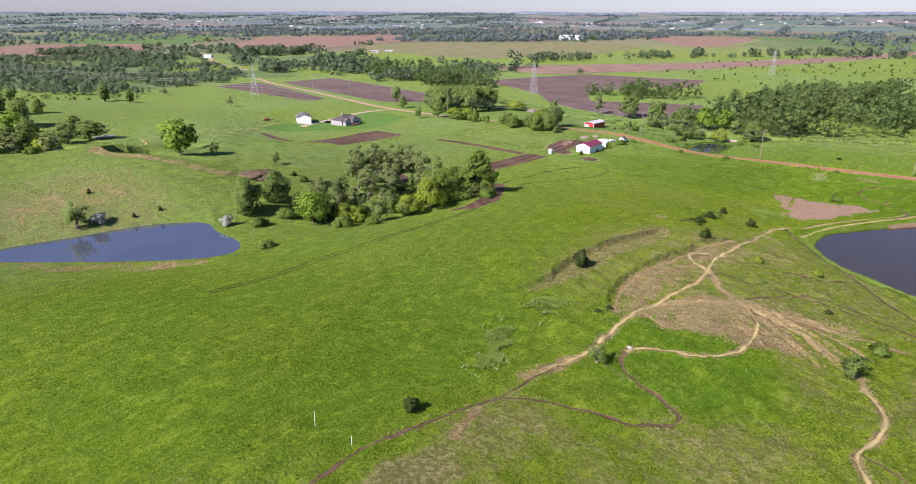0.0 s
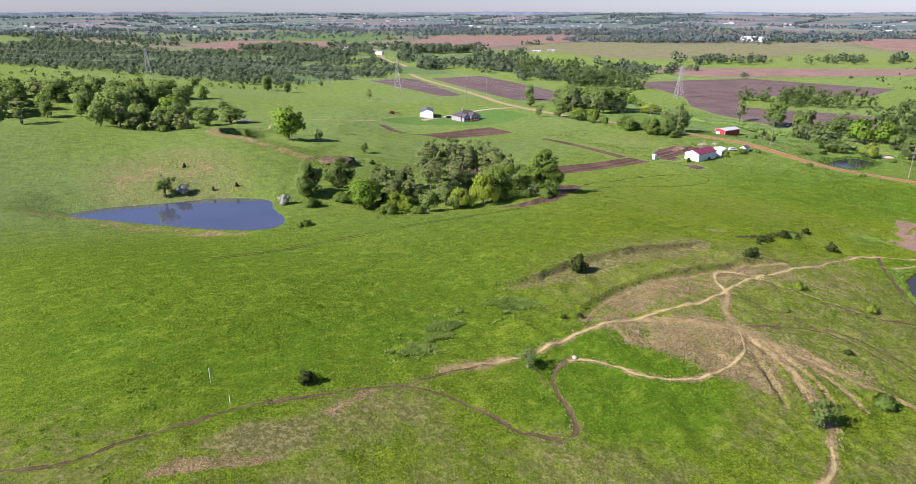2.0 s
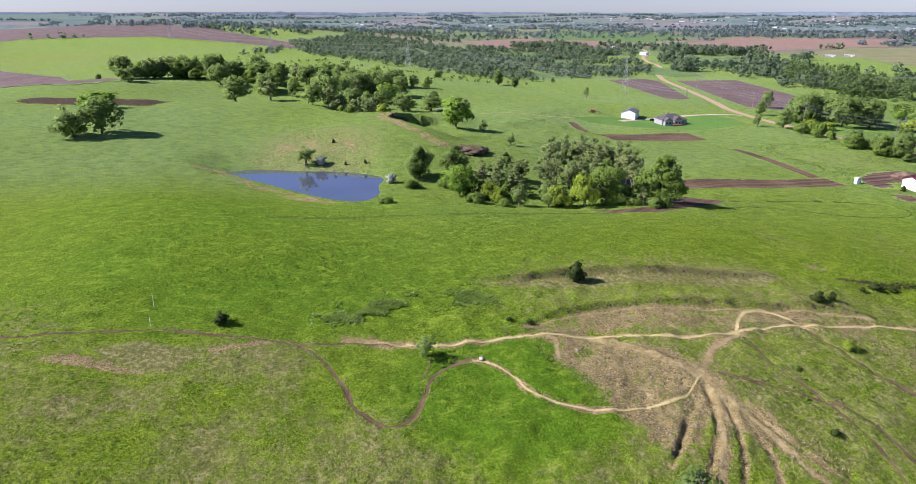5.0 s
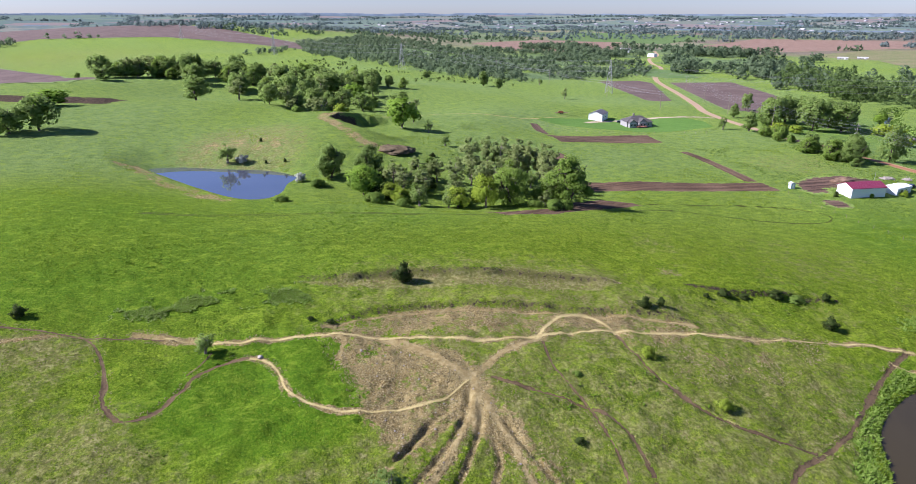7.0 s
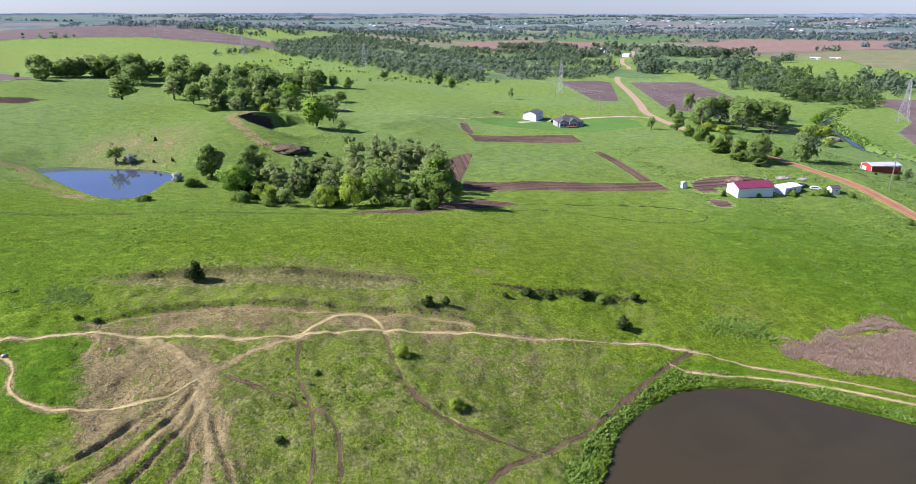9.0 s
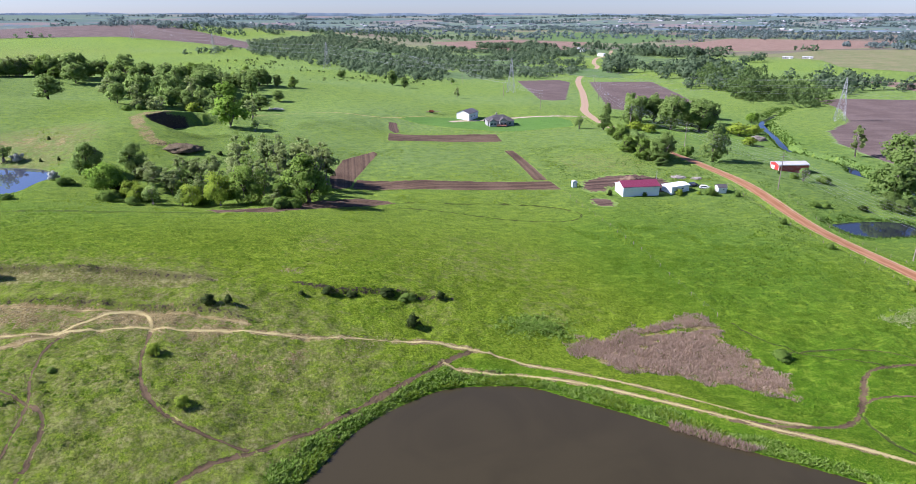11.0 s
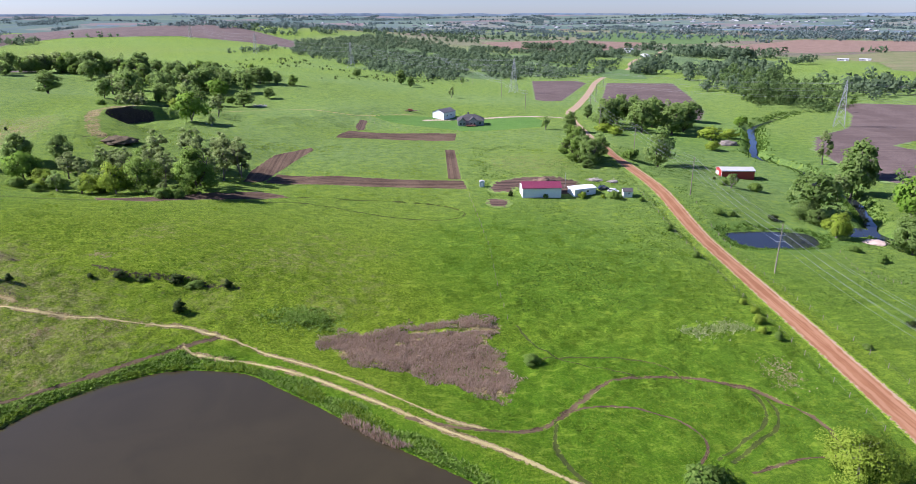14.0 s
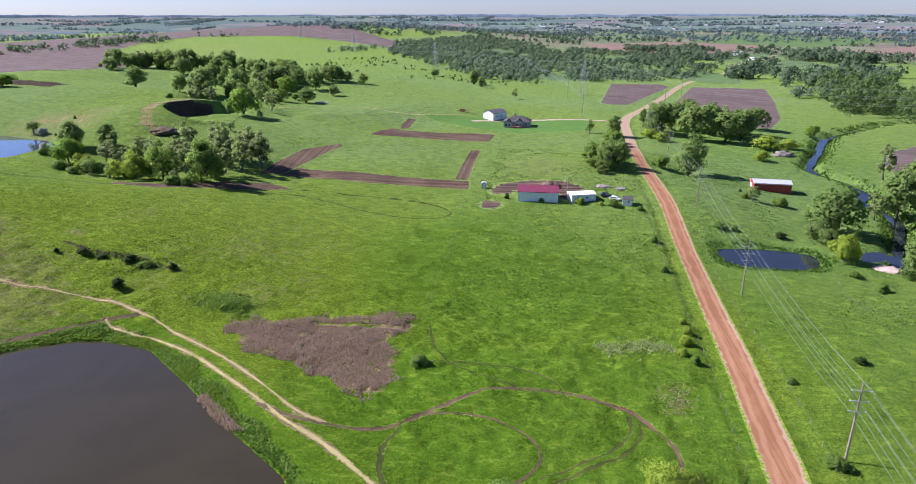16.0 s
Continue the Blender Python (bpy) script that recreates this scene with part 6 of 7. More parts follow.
def off_trails(x, y, margin=0.3):
    keep = np.ones(len(x), bool)
    for look_of, line, half, depth in TRAILS:
        m = near_only(x, y, line, 2)
        d, _ = away(x[m], y[m], line)
        keep[m] &= d > half + margin
    for ring, level in WATERS:
        m = near_only(x, y, ring, 1)
        keep[m] &= within(x[m], y[m], ring) < -0.3
    for ring in PLOTS:
        m = near_only(x, y, ring, 1)
        keep[m] &= within(x[m], y[m], ring) < 0.2
    d, _ = away(x, y, ROAD)
    return keep & (d > 4.2)


cover_rng = np.random.default_rng(5)
GRASS_CLUMP = mat_leaf("tuft_clump", (0.110, 0.215, 0.012), (0.110, 0.215, 0.012), (0.215, 0.310, 0.030), 0.55)


def scatter(n, x0, x1, y0, y1, size=0, seed=1, level=-1.0):
    """Random places in a box, thinned by drifts of noise."""
    x, y = cover_rng.uniform(x0, x1, n), cover_rng.uniform(y0, y1, n)
    if size:
        k = lattice(x, y, size, seed) + 0.5 * lattice(x, y, size * 0.37, seed + 1) > level
        x, y = x[k], y[k]
    k = off_trails(x, y)
    return x[k], y[k]


x, y = scatter(60000, -105, 18, 38, 398, 9, 2, -0.1)
k = soil_at(x, y) < 0.35
blades("grass_tufts", "short bright green pasture grass tufts", "grass", x[k], y[k], 0.22, 0.30, 3, GRASS_TUFT, 1, 0.9)
x, y = scatter(24000, -115, 18, 30, 398, 6, 7, 0.6)
k = soil_at(x, y) < 0.6
blades("weed_tufts", "dark green weed clumps in the pasture", "weeds", x[k], y[k], 0.26, 0.34, 4, GRASS_CLUMP, 2, 0.7)
x, y = scatter(60000, -75, 5, 45, 240, 7, 11, 0.0)
k = (soil_at(x, y) > 0.12) & (soil_at(x, y) < 0.97)
blades("dry_tufts", "dry straw coloured grass tufts on bare soil", "dry grass", x[k], y[k], 0.22, 0.26, 3, GRASS_DRY, 3, 0.6)
x, y = scatter(30000, -260, -105, 30, 400, 12, 15, 0.45)
blades("grass_tufts", "coarse green grass clumps farther off", "grass", x, y, 0.32, 0.50, 3, GRASS_TUFT, 4, 0.7)
x, y = scatter(45000, -330, -70, 20, 400, 5, 61, -0.1)
k = soil_at(x, y) < 0.4
blades("grass_tufts", "rough light green grass tufts of the wide pasture", "grass", x[k], y[k], 0.22, 0.42, 2, GRASS_TUFT, 14, 1.2)
x, y = scatter(26000, -330, -70, 20, 400, 4, 64, 0.62)
blades("weed_tufts", "coarse green weed clumps of the wide pasture", "weeds", x, y, 0.30, 0.44, 3, GRASS_CLUMP, 15, 1.1)
x, y = scatter(15000, -260, -60, 320, 470, 14, 17, 0.0)
blades("weed_tufts", "green weed clumps by road and yard", "weeds", x, y, 0.34, 0.42, 3, GRASS_WEED, 5, 0.9)
x, y = scatter(30000, -130, -5, 300, 392, 5, 19, 0.35)
blades("weed_tufts", "dark green weed tufts in the bottom pasture", "weeds", x, y, 0.28, 0.36, 3, GRASS_CLUMP, 13, 1.1)
# single dark weed clumps dotted over the slopes
x, y = scatter(3200, -130, -20, 25, 270, 26, 71, 0.15)
k = soil_at(x, y) < 0.3
blades("weed_clumps", "dark green weed clumps dotted over the pasture", "weeds", x[k], y[k], 0.22, 0.7, 7, GRASS_CLUMP, 22, 1.5)
# rank growth on the pond banks
GRASS_BANK = mat_leaf("bank_growth", (0.175, 0.290, 0.036), (0.175, 0.290, 0.036), (0.360, 0.470, 0.120), 0.55)
x, y = scatter(60000, -45, 30, 205, 335)
d = -within(x, y, POND_EAST)
k = (d < 1.2 + 3.0 * (1 + lattice(x, y, 6, 21)) * 0.9) & (d > -0.9 + 0.8 * lattice(x, y, 2.3, 22))
blades("bank_weeds", "rank green weeds along the pond bank", "weeds", x[k], y[k], 0.40, 0.5, 4, GRASS_BANK, 6, 1.3)
k = (d < 2.6 + 2.0 * lattice(x, y, 5, 23)) & (lattice(x, y, 9, 24) > 0.1)
blades("bank_grass", "tall light green grass on the pond bank", "grass", x[k], y[k], 0.5, 0.4, 3, GRASS_TUFT, 7, 0.9)
# reed bed, dry and pinkish tan
x, y = cover_rng.uniform(-58, -16, 52000), cover_rng.uniform(268, 320, 52000)
d = within(x, y, REEDS) + 2.6 * lattice(x, y, 5, 31) + 1.8 * lattice(x, y, 1.6, 32)
k = (d > cover_rng.uniform(-1.5, 2.0, len(d))) & ~((np.abs(x + 47.5 + (y - 300) * 0.12) < 0.9) & (y > 291)) & (lattice(x, y, 2.4, 33) > -0.8)
blades("reed_bed", "dense bed of dry pinkish tan reeds", "reeds", x[k], y[k], 0.42, 0.26, 3, REED_DRY, 8, 0.45)
x, y = cover_rng.uniform(-11, -1, 3000), cover_rng.uniform(280, 294, 3000)
d = within(x, y, POND_EAST) + 0.5 * lattice(x, y, 1.8, 35)
k = (d > -1.2) & (d < 0.9)
blades("reed_bed", "strip of dry pinkish tan reeds along the water", "reeds", x[k], y[k], 0.9, 0.17, 3, REED_DRY, 19, 0.3)
# silvery weeds below the crest and a dark fern patch
WEED_SILVER = mat_leaf("weed_silver", (0.28, 0.36, 0.10), (0.28, 0.36, 0.10), (0.56, 0.55, 0.32), 0.55)
s = cover_rng.uniform(0, 1, 5200)
x, y = -62.4 - 3.0 * s + 1.2 * np.sin(9 * s) + cover_rng.normal(0, 1.6, 5200), 84 + 38 * s + cover_rng.normal(0, 1.0, 5200)
k = lattice(x, y, 4.2, 41) + 0.6 * lattice(x, y, 1.7, 42) > 0.05
blades("pale_weeds", "strip of rank weeds with silvery seed heads", "weeds", x[k][::3], y[k][::3], 0.34, 0.34, 4, WEED_SILVER, 9, 1.1)
blades("bank_weeds", "low rank green weeds below the crest", "weeds", x[k], y[k], 0.36, 0.46, 4, GRASS_BANK, 21, 1.2)
x, y = cover_rng.normal(-49.5, 2.4, 1500), cover_rng.normal(266, 4.6, 1500)
blades("nettle_patch", "dense green nettle patch in the grass", "weeds", x[::2], y[::2], 0.4, 0.5, 4, GRASS_BANK, 10, 1.1)
x, y = cover_rng.normal(0, 1.6, 420), cover_rng.uniform(0, 1, 420)
blades("pale_weeds", "silvery weeds in a strip by the road", "weeds", -46 - 4 * y + x, 359 + 17 * y + 0.6 * x, 0.5, 0.4, 3, WEED_SILVER, 17, 0.8)
x, y = cover_rng.normal(-27, 3.2, 260), cover_rng.normal(373, 2.0, 260)
blades("dry_tufts", "pale dry grass patch near the road", "dry grass", x, y, 0.3, 0.35, 3, GRASS_DRY, 18, 0.9)
x, y = cover_rng.uniform(-140, -108, 5000), cover_rng.uniform(400, 440, 5000)
d = -within(x, y, POND_ROAD)
k = (d > 0.2) & (d < 4.5 + 2 * lattice(x, y, 6, 43))
blades("bank_weeds", "rank green weeds round the road pond", "weeds", x[k][::3], y[k][::3], 0.7, 0.6, 3, GRASS_WEED, 11, 0.8)
s = cover_rng.integers(0, len(CREEK), 9000)
x, y = CREEK[s, 0] + cover_rng.normal(0, 3.6, 9000), CREEK[s, 1] + cover_rng.normal(0, 3.6, 9000)
d, _ = away(x, y, CREEK)
k = (d > 2.6) & (lattice(x, y, 11, 44) > -0.2)
blades("bank_weeds", "weedy green creek banks", "weeds", x[k], y[k], 0.9, 0.8, 3, GRASS_WEED, 12, 0.6)


# ---- stones ----
def stone(x, y, size, label, seed, flat=0.6, group=""):
    rng = np.random.default_rng(seed)
    bm = bmesh.new()
    bmesh.ops.create_icosphere(bm, subdivisions=2, radius=1)
    for v in bm.verts:
        d = v.co.normalized()
        v.co *= 1 + 0.22 * noise.noise(d * 1.7 + Vector((seed, 0, 0))) + 0.1 * noise.noise(d * 4 + Vector((0, seed, 0)))
        v.co.z *= flat
    me = bpy.data.meshes.new("boulder")
    bm.to_mesh(me)
    bm.free()
    me.materials.append(STONE)
    ob = new("boulder", me)
    ob.matrix_basis = pose(x, y, float(sheet_z(x, y)[0]) + size * flat * 0.35, 0, 0, rng.uniform(0, 360)) @ Matrix.Diagonal((size, size * 0.8, size, 1))
    return tagged(ob, label, "boulder", group)


stone(-42.6, 113.4, 0.6, "pale grey boulder lying in green grass", 1)
rock_rng = np.random.default_rng(9)
first = None
for i in range(46):
    x, y = rock_rng.uniform(-44, -10), rock_rng.uniform(128, 158)
    if soil_at(np.array([x]), np.array([y]))[0] < 0.6:
        continue
    size = rock_rng.uniform(0.1, 0.24)
    if first is None:
        first = stone(x, y, 1.0, "small pale stone on bare eroded soil", 3, 0.6, "loose stones")
        first.scale = (1, 1, 1)
        first.matrix_basis = pose(x, y, float(sheet_z(x, y)[0]) + size * 0.2) @ Matrix.Diagonal((size, size, size, 1))
        base_mesh = first.data
    else:
        ob = tagged(new("boulder", base_mesh), "small pale stone on bare eroded soil", "boulder", "loose stones")
        ob.matrix_basis = pose(x, y, float(sheet_z(x, y)[0]) + size * 0.2, 0, 0, rock_rng.uniform(0, 360)) @ Matrix.Diagonal((size, size * 0.8, size, 1))


# ---- buildings ----
def wall_shape(length, wide, high, rise):
    """A gabled body: length along x, gables at its ends."""
    s = Shape()
    w = wide / 2
    for x0, x1 in ((-length / 2, -length / 2 + 0.2), (length / 2 - 0.2, length / 2)):
        n = len(s.v)
        pts = [(-w, -0.6), (w, -0.6), (w, high), (0, high + rise), (-w, high)]
        v = [(x0, y, z) for y, z in pts] + [(x1, y, z) for y, z in pts]
        s.add(v, [(4, 3, 2, 1, 0), (5, 6, 7, 8, 9)] + [(i, (i + 1) % 5, 5 + (i + 1) % 5, 5 + i) for i in range(5)])
    s.box(-length / 2 + 0.2, -w, -0.6, length / 2 - 0.2, -w + 0.2, high)
    s.box(-length / 2 + 0.2, w - 0.2, -0.6, length / 2 - 0.2, w, high)
    return s


def roof_shape(length, wide, high, rise, over, thick=0.16):
    """Two sloping slabs with overhanging eaves."""
    s = Shape()
    w, l = wide / 2 + over, length / 2 + over
    drop = rise * over / (wide / 2)
    for k in (-1, 1):
        a = [(-l, k * w, high - drop + 0.02), (l, k * w, high - drop + 0.02), (l, 0, high + rise + 0.02), (-l, 0, high + rise + 0.02)]
        b = [(x, y, z + thick) for x, y, z in a]
        f = [(3, 2, 1, 0), (4, 5, 6, 7)] + [(i, (i + 1) % 4, 4 + (i + 1) % 4, 4 + i) for i in range(4)]
        s.add(a + b, f if k < 0 else [tuple(reversed(q)) for q in f])
    return s


def on_wall(shape, face, at, low, wide, high, length, depth, out=0.04):
    """A panel on a wall; face: '+x', '-x', '+y' or '-y', at: place along that wall."""
    if face[1] == "x":
        x = (length / 2) * (1 if face[0] == "+" else -1)
        return shape.box(min(x, x + out * np.sign(x)), at - wide / 2, low, max(x, x + out * np.sign(x)), at + wide / 2, low + high)
    y = (depth / 2) * (1 if face[0] == "+" else -1)
    return shape.box(at - wide / 2, min(y, y + out * np.sign(y)), low, at + wide / 2, max(y, y + out * np.sign(y)), low + high)


def window(parent, face, at, low, wide, high, length, depth):
    f = part("window", on_wall(Shape(), face, at, low, wide, high, length, depth, 0.05), WHITE_PAINT, parent, "white framed window")
    part("pane", on_wall(Shape(), face, at, low + 0.08, wide - 0.16, high - 0.16, length, depth, 0.07), GLASS_DARK, f)


def door(parent, face, at, wide, high, length, depth, material, label):
    d = part("door", on_wall(Shape(), face, at, 0.02, wide, high, length, depth, 0.06), material, parent, label)
    part("handle", on_wall(Shape(), face, at + wide * 0.38, 1.0, 0.12, 0.12, length, depth, 0.11), STEEL, d)


def building(name, label, category, x, y, turn, length, wide, high, rise, wall, roof, over=0.35, lift=0.0):
    t = thing(name, pose(x, y, float(land(x, y)) + lift, 0, 0, turn), label, category)
    part("wall", wall_shape(length, wide, high, rise), wall, t)
    part("roof", roof_shape(length, wide, high, rise, over), roof, t)
    for k in (-1, 1):
        s = Shape()
        s.box(-length / 2 - over, k * (wide / 2 + over) - 0.06, high - 0.34, length / 2 + over, k * (wide / 2 + over) + 0.06, high - 0.2)
        part("gutter", s, WHITE_PAINT, t)
    return t


# shed with the maroon roof; its length runs along y
shed = building("shed", "white metal shed with a maroon roof", "shed", -165.2, 342.7, 90, 15.9, 8.6, 3.5, 1.7, WHITE_METAL, ROOF_MAROON, 0.3, 0.15)
door(shed, "+x", 0, 3.6, 3.4, 16.2, 8.6, WHITE_PAINT, "large white sliding door")
window(shed, "+y", 6, 1.3, 1.1, 0.9, 16.2, 8.6)
door(shed, "+y", -5.5, 1.0, 2.1, 16.2, 8.6, WHITE_PAINT, "plain white door")
door(shed, "-x", 1.5, 3.2, 3.2, 16.2, 8.6, WHITE_PAINT, "large white sliding door")
low = building("outbuilding", "low white outbuilding with a pale roof", "outbuilding", -165.3, 360.1, 108, 10.0, 5.8, 2.5, 0.5, WHITE_METAL, WHITE_METAL, 0.25, 0.1)
door(low, "-y", -2.5, 1.0, 2.0, 10.0, 5.8, WHITE_PAINT, "plain white door")
window(low, "-y", 1.2, 1.0, 1.1, 0.8, 10.0, 5.8)
hut = building("hut", "little white hut with a grey shingle roof", "hut", -159.8, 377.7, 85, 3.6, 3.4, 2.2, 1.0, WHITE_PAINT, ROOF_GREY, 0.25, 0.1)
door(hut, "-x", 0, 0.9, 1.9, 3.6, 3.4, SIDING_GREY, "grey plank door")
window(hut, "-y", 0.4, 1.0, 0.8, 0.7, 3.6, 3.4)
booth = building("booth", "small pale blue grey privy booth", "booth", -177.6, 319.4, 0, 1.9, 1.9, 2.2, 0.35, mat_plain("pale_blue_board", (0.42, 0.50, 0.54), 0.8), ROOF_WHITE, 0.12, 0.1)
door(booth, "+x", 0, 0.8, 1.8, 1.9, 1.9, WHITE_PAINT, "plain white door")
barn = building("barn", "red metal barn with a pale roof", "barn", -213, 448, 85.5, 16.0, 8.0, 3.9, 1.0, RED_SHEET, ROOF_WHITE, 0.3, 0.15)
door(barn, "-x", 1.4, 2.8, 2.8, 16.0, 8.0, WHITE_PAINT, "white sliding door on the gable")
for k in (-1, 1):
    part("corner_trim", Shape().box(-8.05, k * 3.98 - 0.1, -0.2, -7.85, k * 3.98 + 0.1, 3.8), WHITE_PAINT, barn, "white corner trim")
garage = building("garage", "white metal garage with a grey roof", "garage", -378, 307.9, 143, 14.5, 10, 4.4, 2.0, WHITE_METAL, ROOF_STEEL, 0.3, 0.1)
for at in (-3.2, 1.6):
    window(garage, "-y", at, 1.6, 1.4, 0.9, 14.5, 10)
door(garage, "-y", 5.2, 1.0, 2.1, 14.5, 10, WHITE_PAINT, "plain white door")


def hip_roof(x0, y0, x1, y1, z, rise, over=0.5):
    """Four slopes meeting in a ridge along the longer side."""
    x0, y0, x1, y1 = x0 - over, y0 - over, x1 + over, y1 + over
    s, half = Shape(), min(x1 - x0, y1 - y0) / 2
    if x1 - x0 >= y1 - y0:
        a, b = (x0 + half, (y0 + y1) / 2, z + rise), (x1 - half, (y0 + y1) / 2, z + rise)
        faces = [(0, 1, 5, 4), (2, 3, 4, 5), (1, 2, 5), (3, 0, 4), (3, 2, 1, 0)]
    else:
        a, b = ((x0 + x1) / 2, y0 + half, z + rise), ((x0 + x1) / 2, y1 - half, z + rise)
        faces = [(1, 2, 5, 4), (3, 0, 4, 5), (0, 1, 4), (2, 3, 5), (3, 2, 1, 0)]
    return s.add([(x0, y0, z), (x1, y0, z), (x1, y1, z), (x0, y1, z), a, b], faces)


# house: x is its garden front's normal
house = thing("house", pose(-351, 325.5, float(land(-351, 325.5)) + 0.15, 0, 0, -2), "large grey sided house with hipped shingle roofs", "house")
part("wall", Shape().box(-7, -9, -0.6, 5, 9, 3.6), SIDING_GREY, house)
part("roof", hip_roof(-7, -9, 5, 9, 3.6, 3.4), ROOF_GREY, house)
for y0, y1, x1, h in ((-8.2, -3.4, 8.0, 3.4), (-1.2, 4.0, 7.4, 3.8)):
    wing = part("wing", Shape().box(4.8, y0, -0.6, x1, y1, h), SIDING_GREY, house, "gabled bay with white trim")
    mid = (y0 + y1) / 2
    gable = Shape().add([(x1, y0, h), (x1, y1, h), (x1, mid, h + 1.9), (x1 - 0.2, y0, h), (x1 - 0.2, y1, h), (x1 - 0.2, mid, h + 1.9)], [(0, 1, 2), (5, 4, 3), (0, 3, 4, 1), (1, 4, 5, 2), (2, 5, 3, 0)])
    part("gable", gable, SIDING_GREY, wing)
    r = Shape()
    for k, yy in ((-1, y0 - 0.4), (1, y1 + 0.4)):
        v = [(x1 + 0.4, yy, h - 0.25), (0.5, yy, h - 0.25), (0.5, mid, h + 2.05), (x1 + 0.4, mid, h + 2.05)]
        v += [(x, y, z + 0.15) for x, y, z in v]
        f = [(0, 1, 2, 3), (7, 6, 5, 4), (0, 4, 5, 1), (1, 5, 6, 2), (2, 6, 7, 3), (3, 7, 4, 0)]
        r.add(v, f if k > 0 else [tuple(reversed(q)) for q in f])
    part("roof", r, ROOF_GREY, wing)
    for dy in (-1.1, 1.1):
        g = part("window", Shape().box(x1, mid + dy - 0.75, 1.0, x1 + 0.06, mid + dy + 0.75, 2.6), WHITE_PAINT, wing, "white framed window")
        part("pane", Shape().box(x1 + 0.05, mid + dy - 0.65, 1.1, x1 + 0.08, mid + dy + 0.65, 2.5), GLASS_DARK, g)
    part("fascia", Shape().box(x1 + 0.41, y0 - 0.3, h - 0.3, x1 + 0.47, y1 + 0.3, h - 0.12), WHITE_PAINT, wing, "white fascia board")
deck = part("deck", Shape().box(7.5, -3.6, 0.9, 10.6, 3.4, 1.1), DECK_WOOD, house, "reddish brown wooden deck")
for y0 in np.linspace(-3.5, 3.3, 6):
    part("post", Shape().box(10.45, y0 - 0.06, -0.5, 10.58, y0 + 0.06, 2.0), DECK_WOOD, deck)
part("rail", Shape().box(10.42, -3.6, 1.95, 10.6, 3.4, 2.06), DECK_WOOD, deck)
for y0 in (-7.0, 6.2):
    g = part("window", Shape().box(5.0, y0 - 0.7, 1.1, 5.06, y0 + 0.7, 2.5), WHITE_PAINT, house, "white framed window")
    part("pane", Shape().box(5.05, y0 - 0.6, 1.2, 5.08, y0 + 0.6, 2.4), GLASS_DARK, g)
for x0 in (-4.5, 0.5):
    g = part("window", Shape().box(x0 - 0.7, 9.0, 1.1, x0 + 0.7, 9.06, 2.5), WHITE_PAINT, house, "white framed window")
    part("pane", Shape().box(x0 - 0.6, 9.05, 1.2, x0 + 0.6, 9.08, 2.4), GLASS_DARK, g)
part("chimney", Shape().box(-3.2, -2.2, 4.5, -2.2, -1.2, 8.2), STONE, house, "grey stone chimney")
part("garage_door", Shape().box(-5.6, 9.0, 0.0, -5.5, 9.05, 2.4), WHITE_PAINT, house)
part("patio", Shape().box(5.0, -9.6, -0.1, 11.6, 5.4, 0.12), CONCRETE, house, "pale concrete patio")


# ---- vehicles and yard things ----
def vehicle(name, label, x, y, turn, paint, high=1.5):
    t = thing(name, pose(x, y, float(sheet_z(x, y)[0]) + 0.05, 0, 0, turn), label, "car")
    body = Shape().prism([(-2.25, 0.35), (2.2, 0.35), (2.3, 0.75), (1.3, 0.92), (0.75, high - 0.02), (-1.5, high), (-2.15, 0.95), (-2.3, 0.7)], -0.88, 0.88)
    part("body", body, paint, t)
    part("windscreen", Shape().prism([(1.26, 0.95), (0.78, high - 0.08), (0.70, high - 0.08), (1.18, 0.95)], -0.8, 0.8), GLASS_DARK, t)
    for k in (-1, 1):
        part("side_window", Shape().prism([(1.05, 0.95), (0.66, high - 0.1), (-1.45, high - 0.1), (-1.9, 0.95)], k * 0.885 - 0.01, k * 0.885 + 0.01), GLASS_DARK, t)
        for x0 in (-1.4, 1.45):
            w = part("wheel", Shape().tube((x0, k * 0.72, 0.33), (x0, k * 0.92, 0.33), 0.33, 0.33, 14), TYRE, t)
            part("rim", Shape().tube((x0, k * 0.915, 0.33), (x0, k * 0.935, 0.33), 0.2, 0.2, 10), STEEL, w)
        part("headlight", Shape().box(2.2, k * 0.65 - 0.15, 0.6, 2.3, k * 0.65 + 0.15, 0.74), WHITE_PAINT, t)
    return t


vehicle("car", "dark blue estate car parked in the yard", -168.8, 370.2, 96, CAR_DARK, 1.6)
vehicle("car", "white car parked on the grass by the bush", -164.7, 373.3, 60, CAR_WHITE, 1.45)
vehicle("car", "dark car parked behind the house", -365.4, 319.6, 80, CAR_DARK, 1.6)


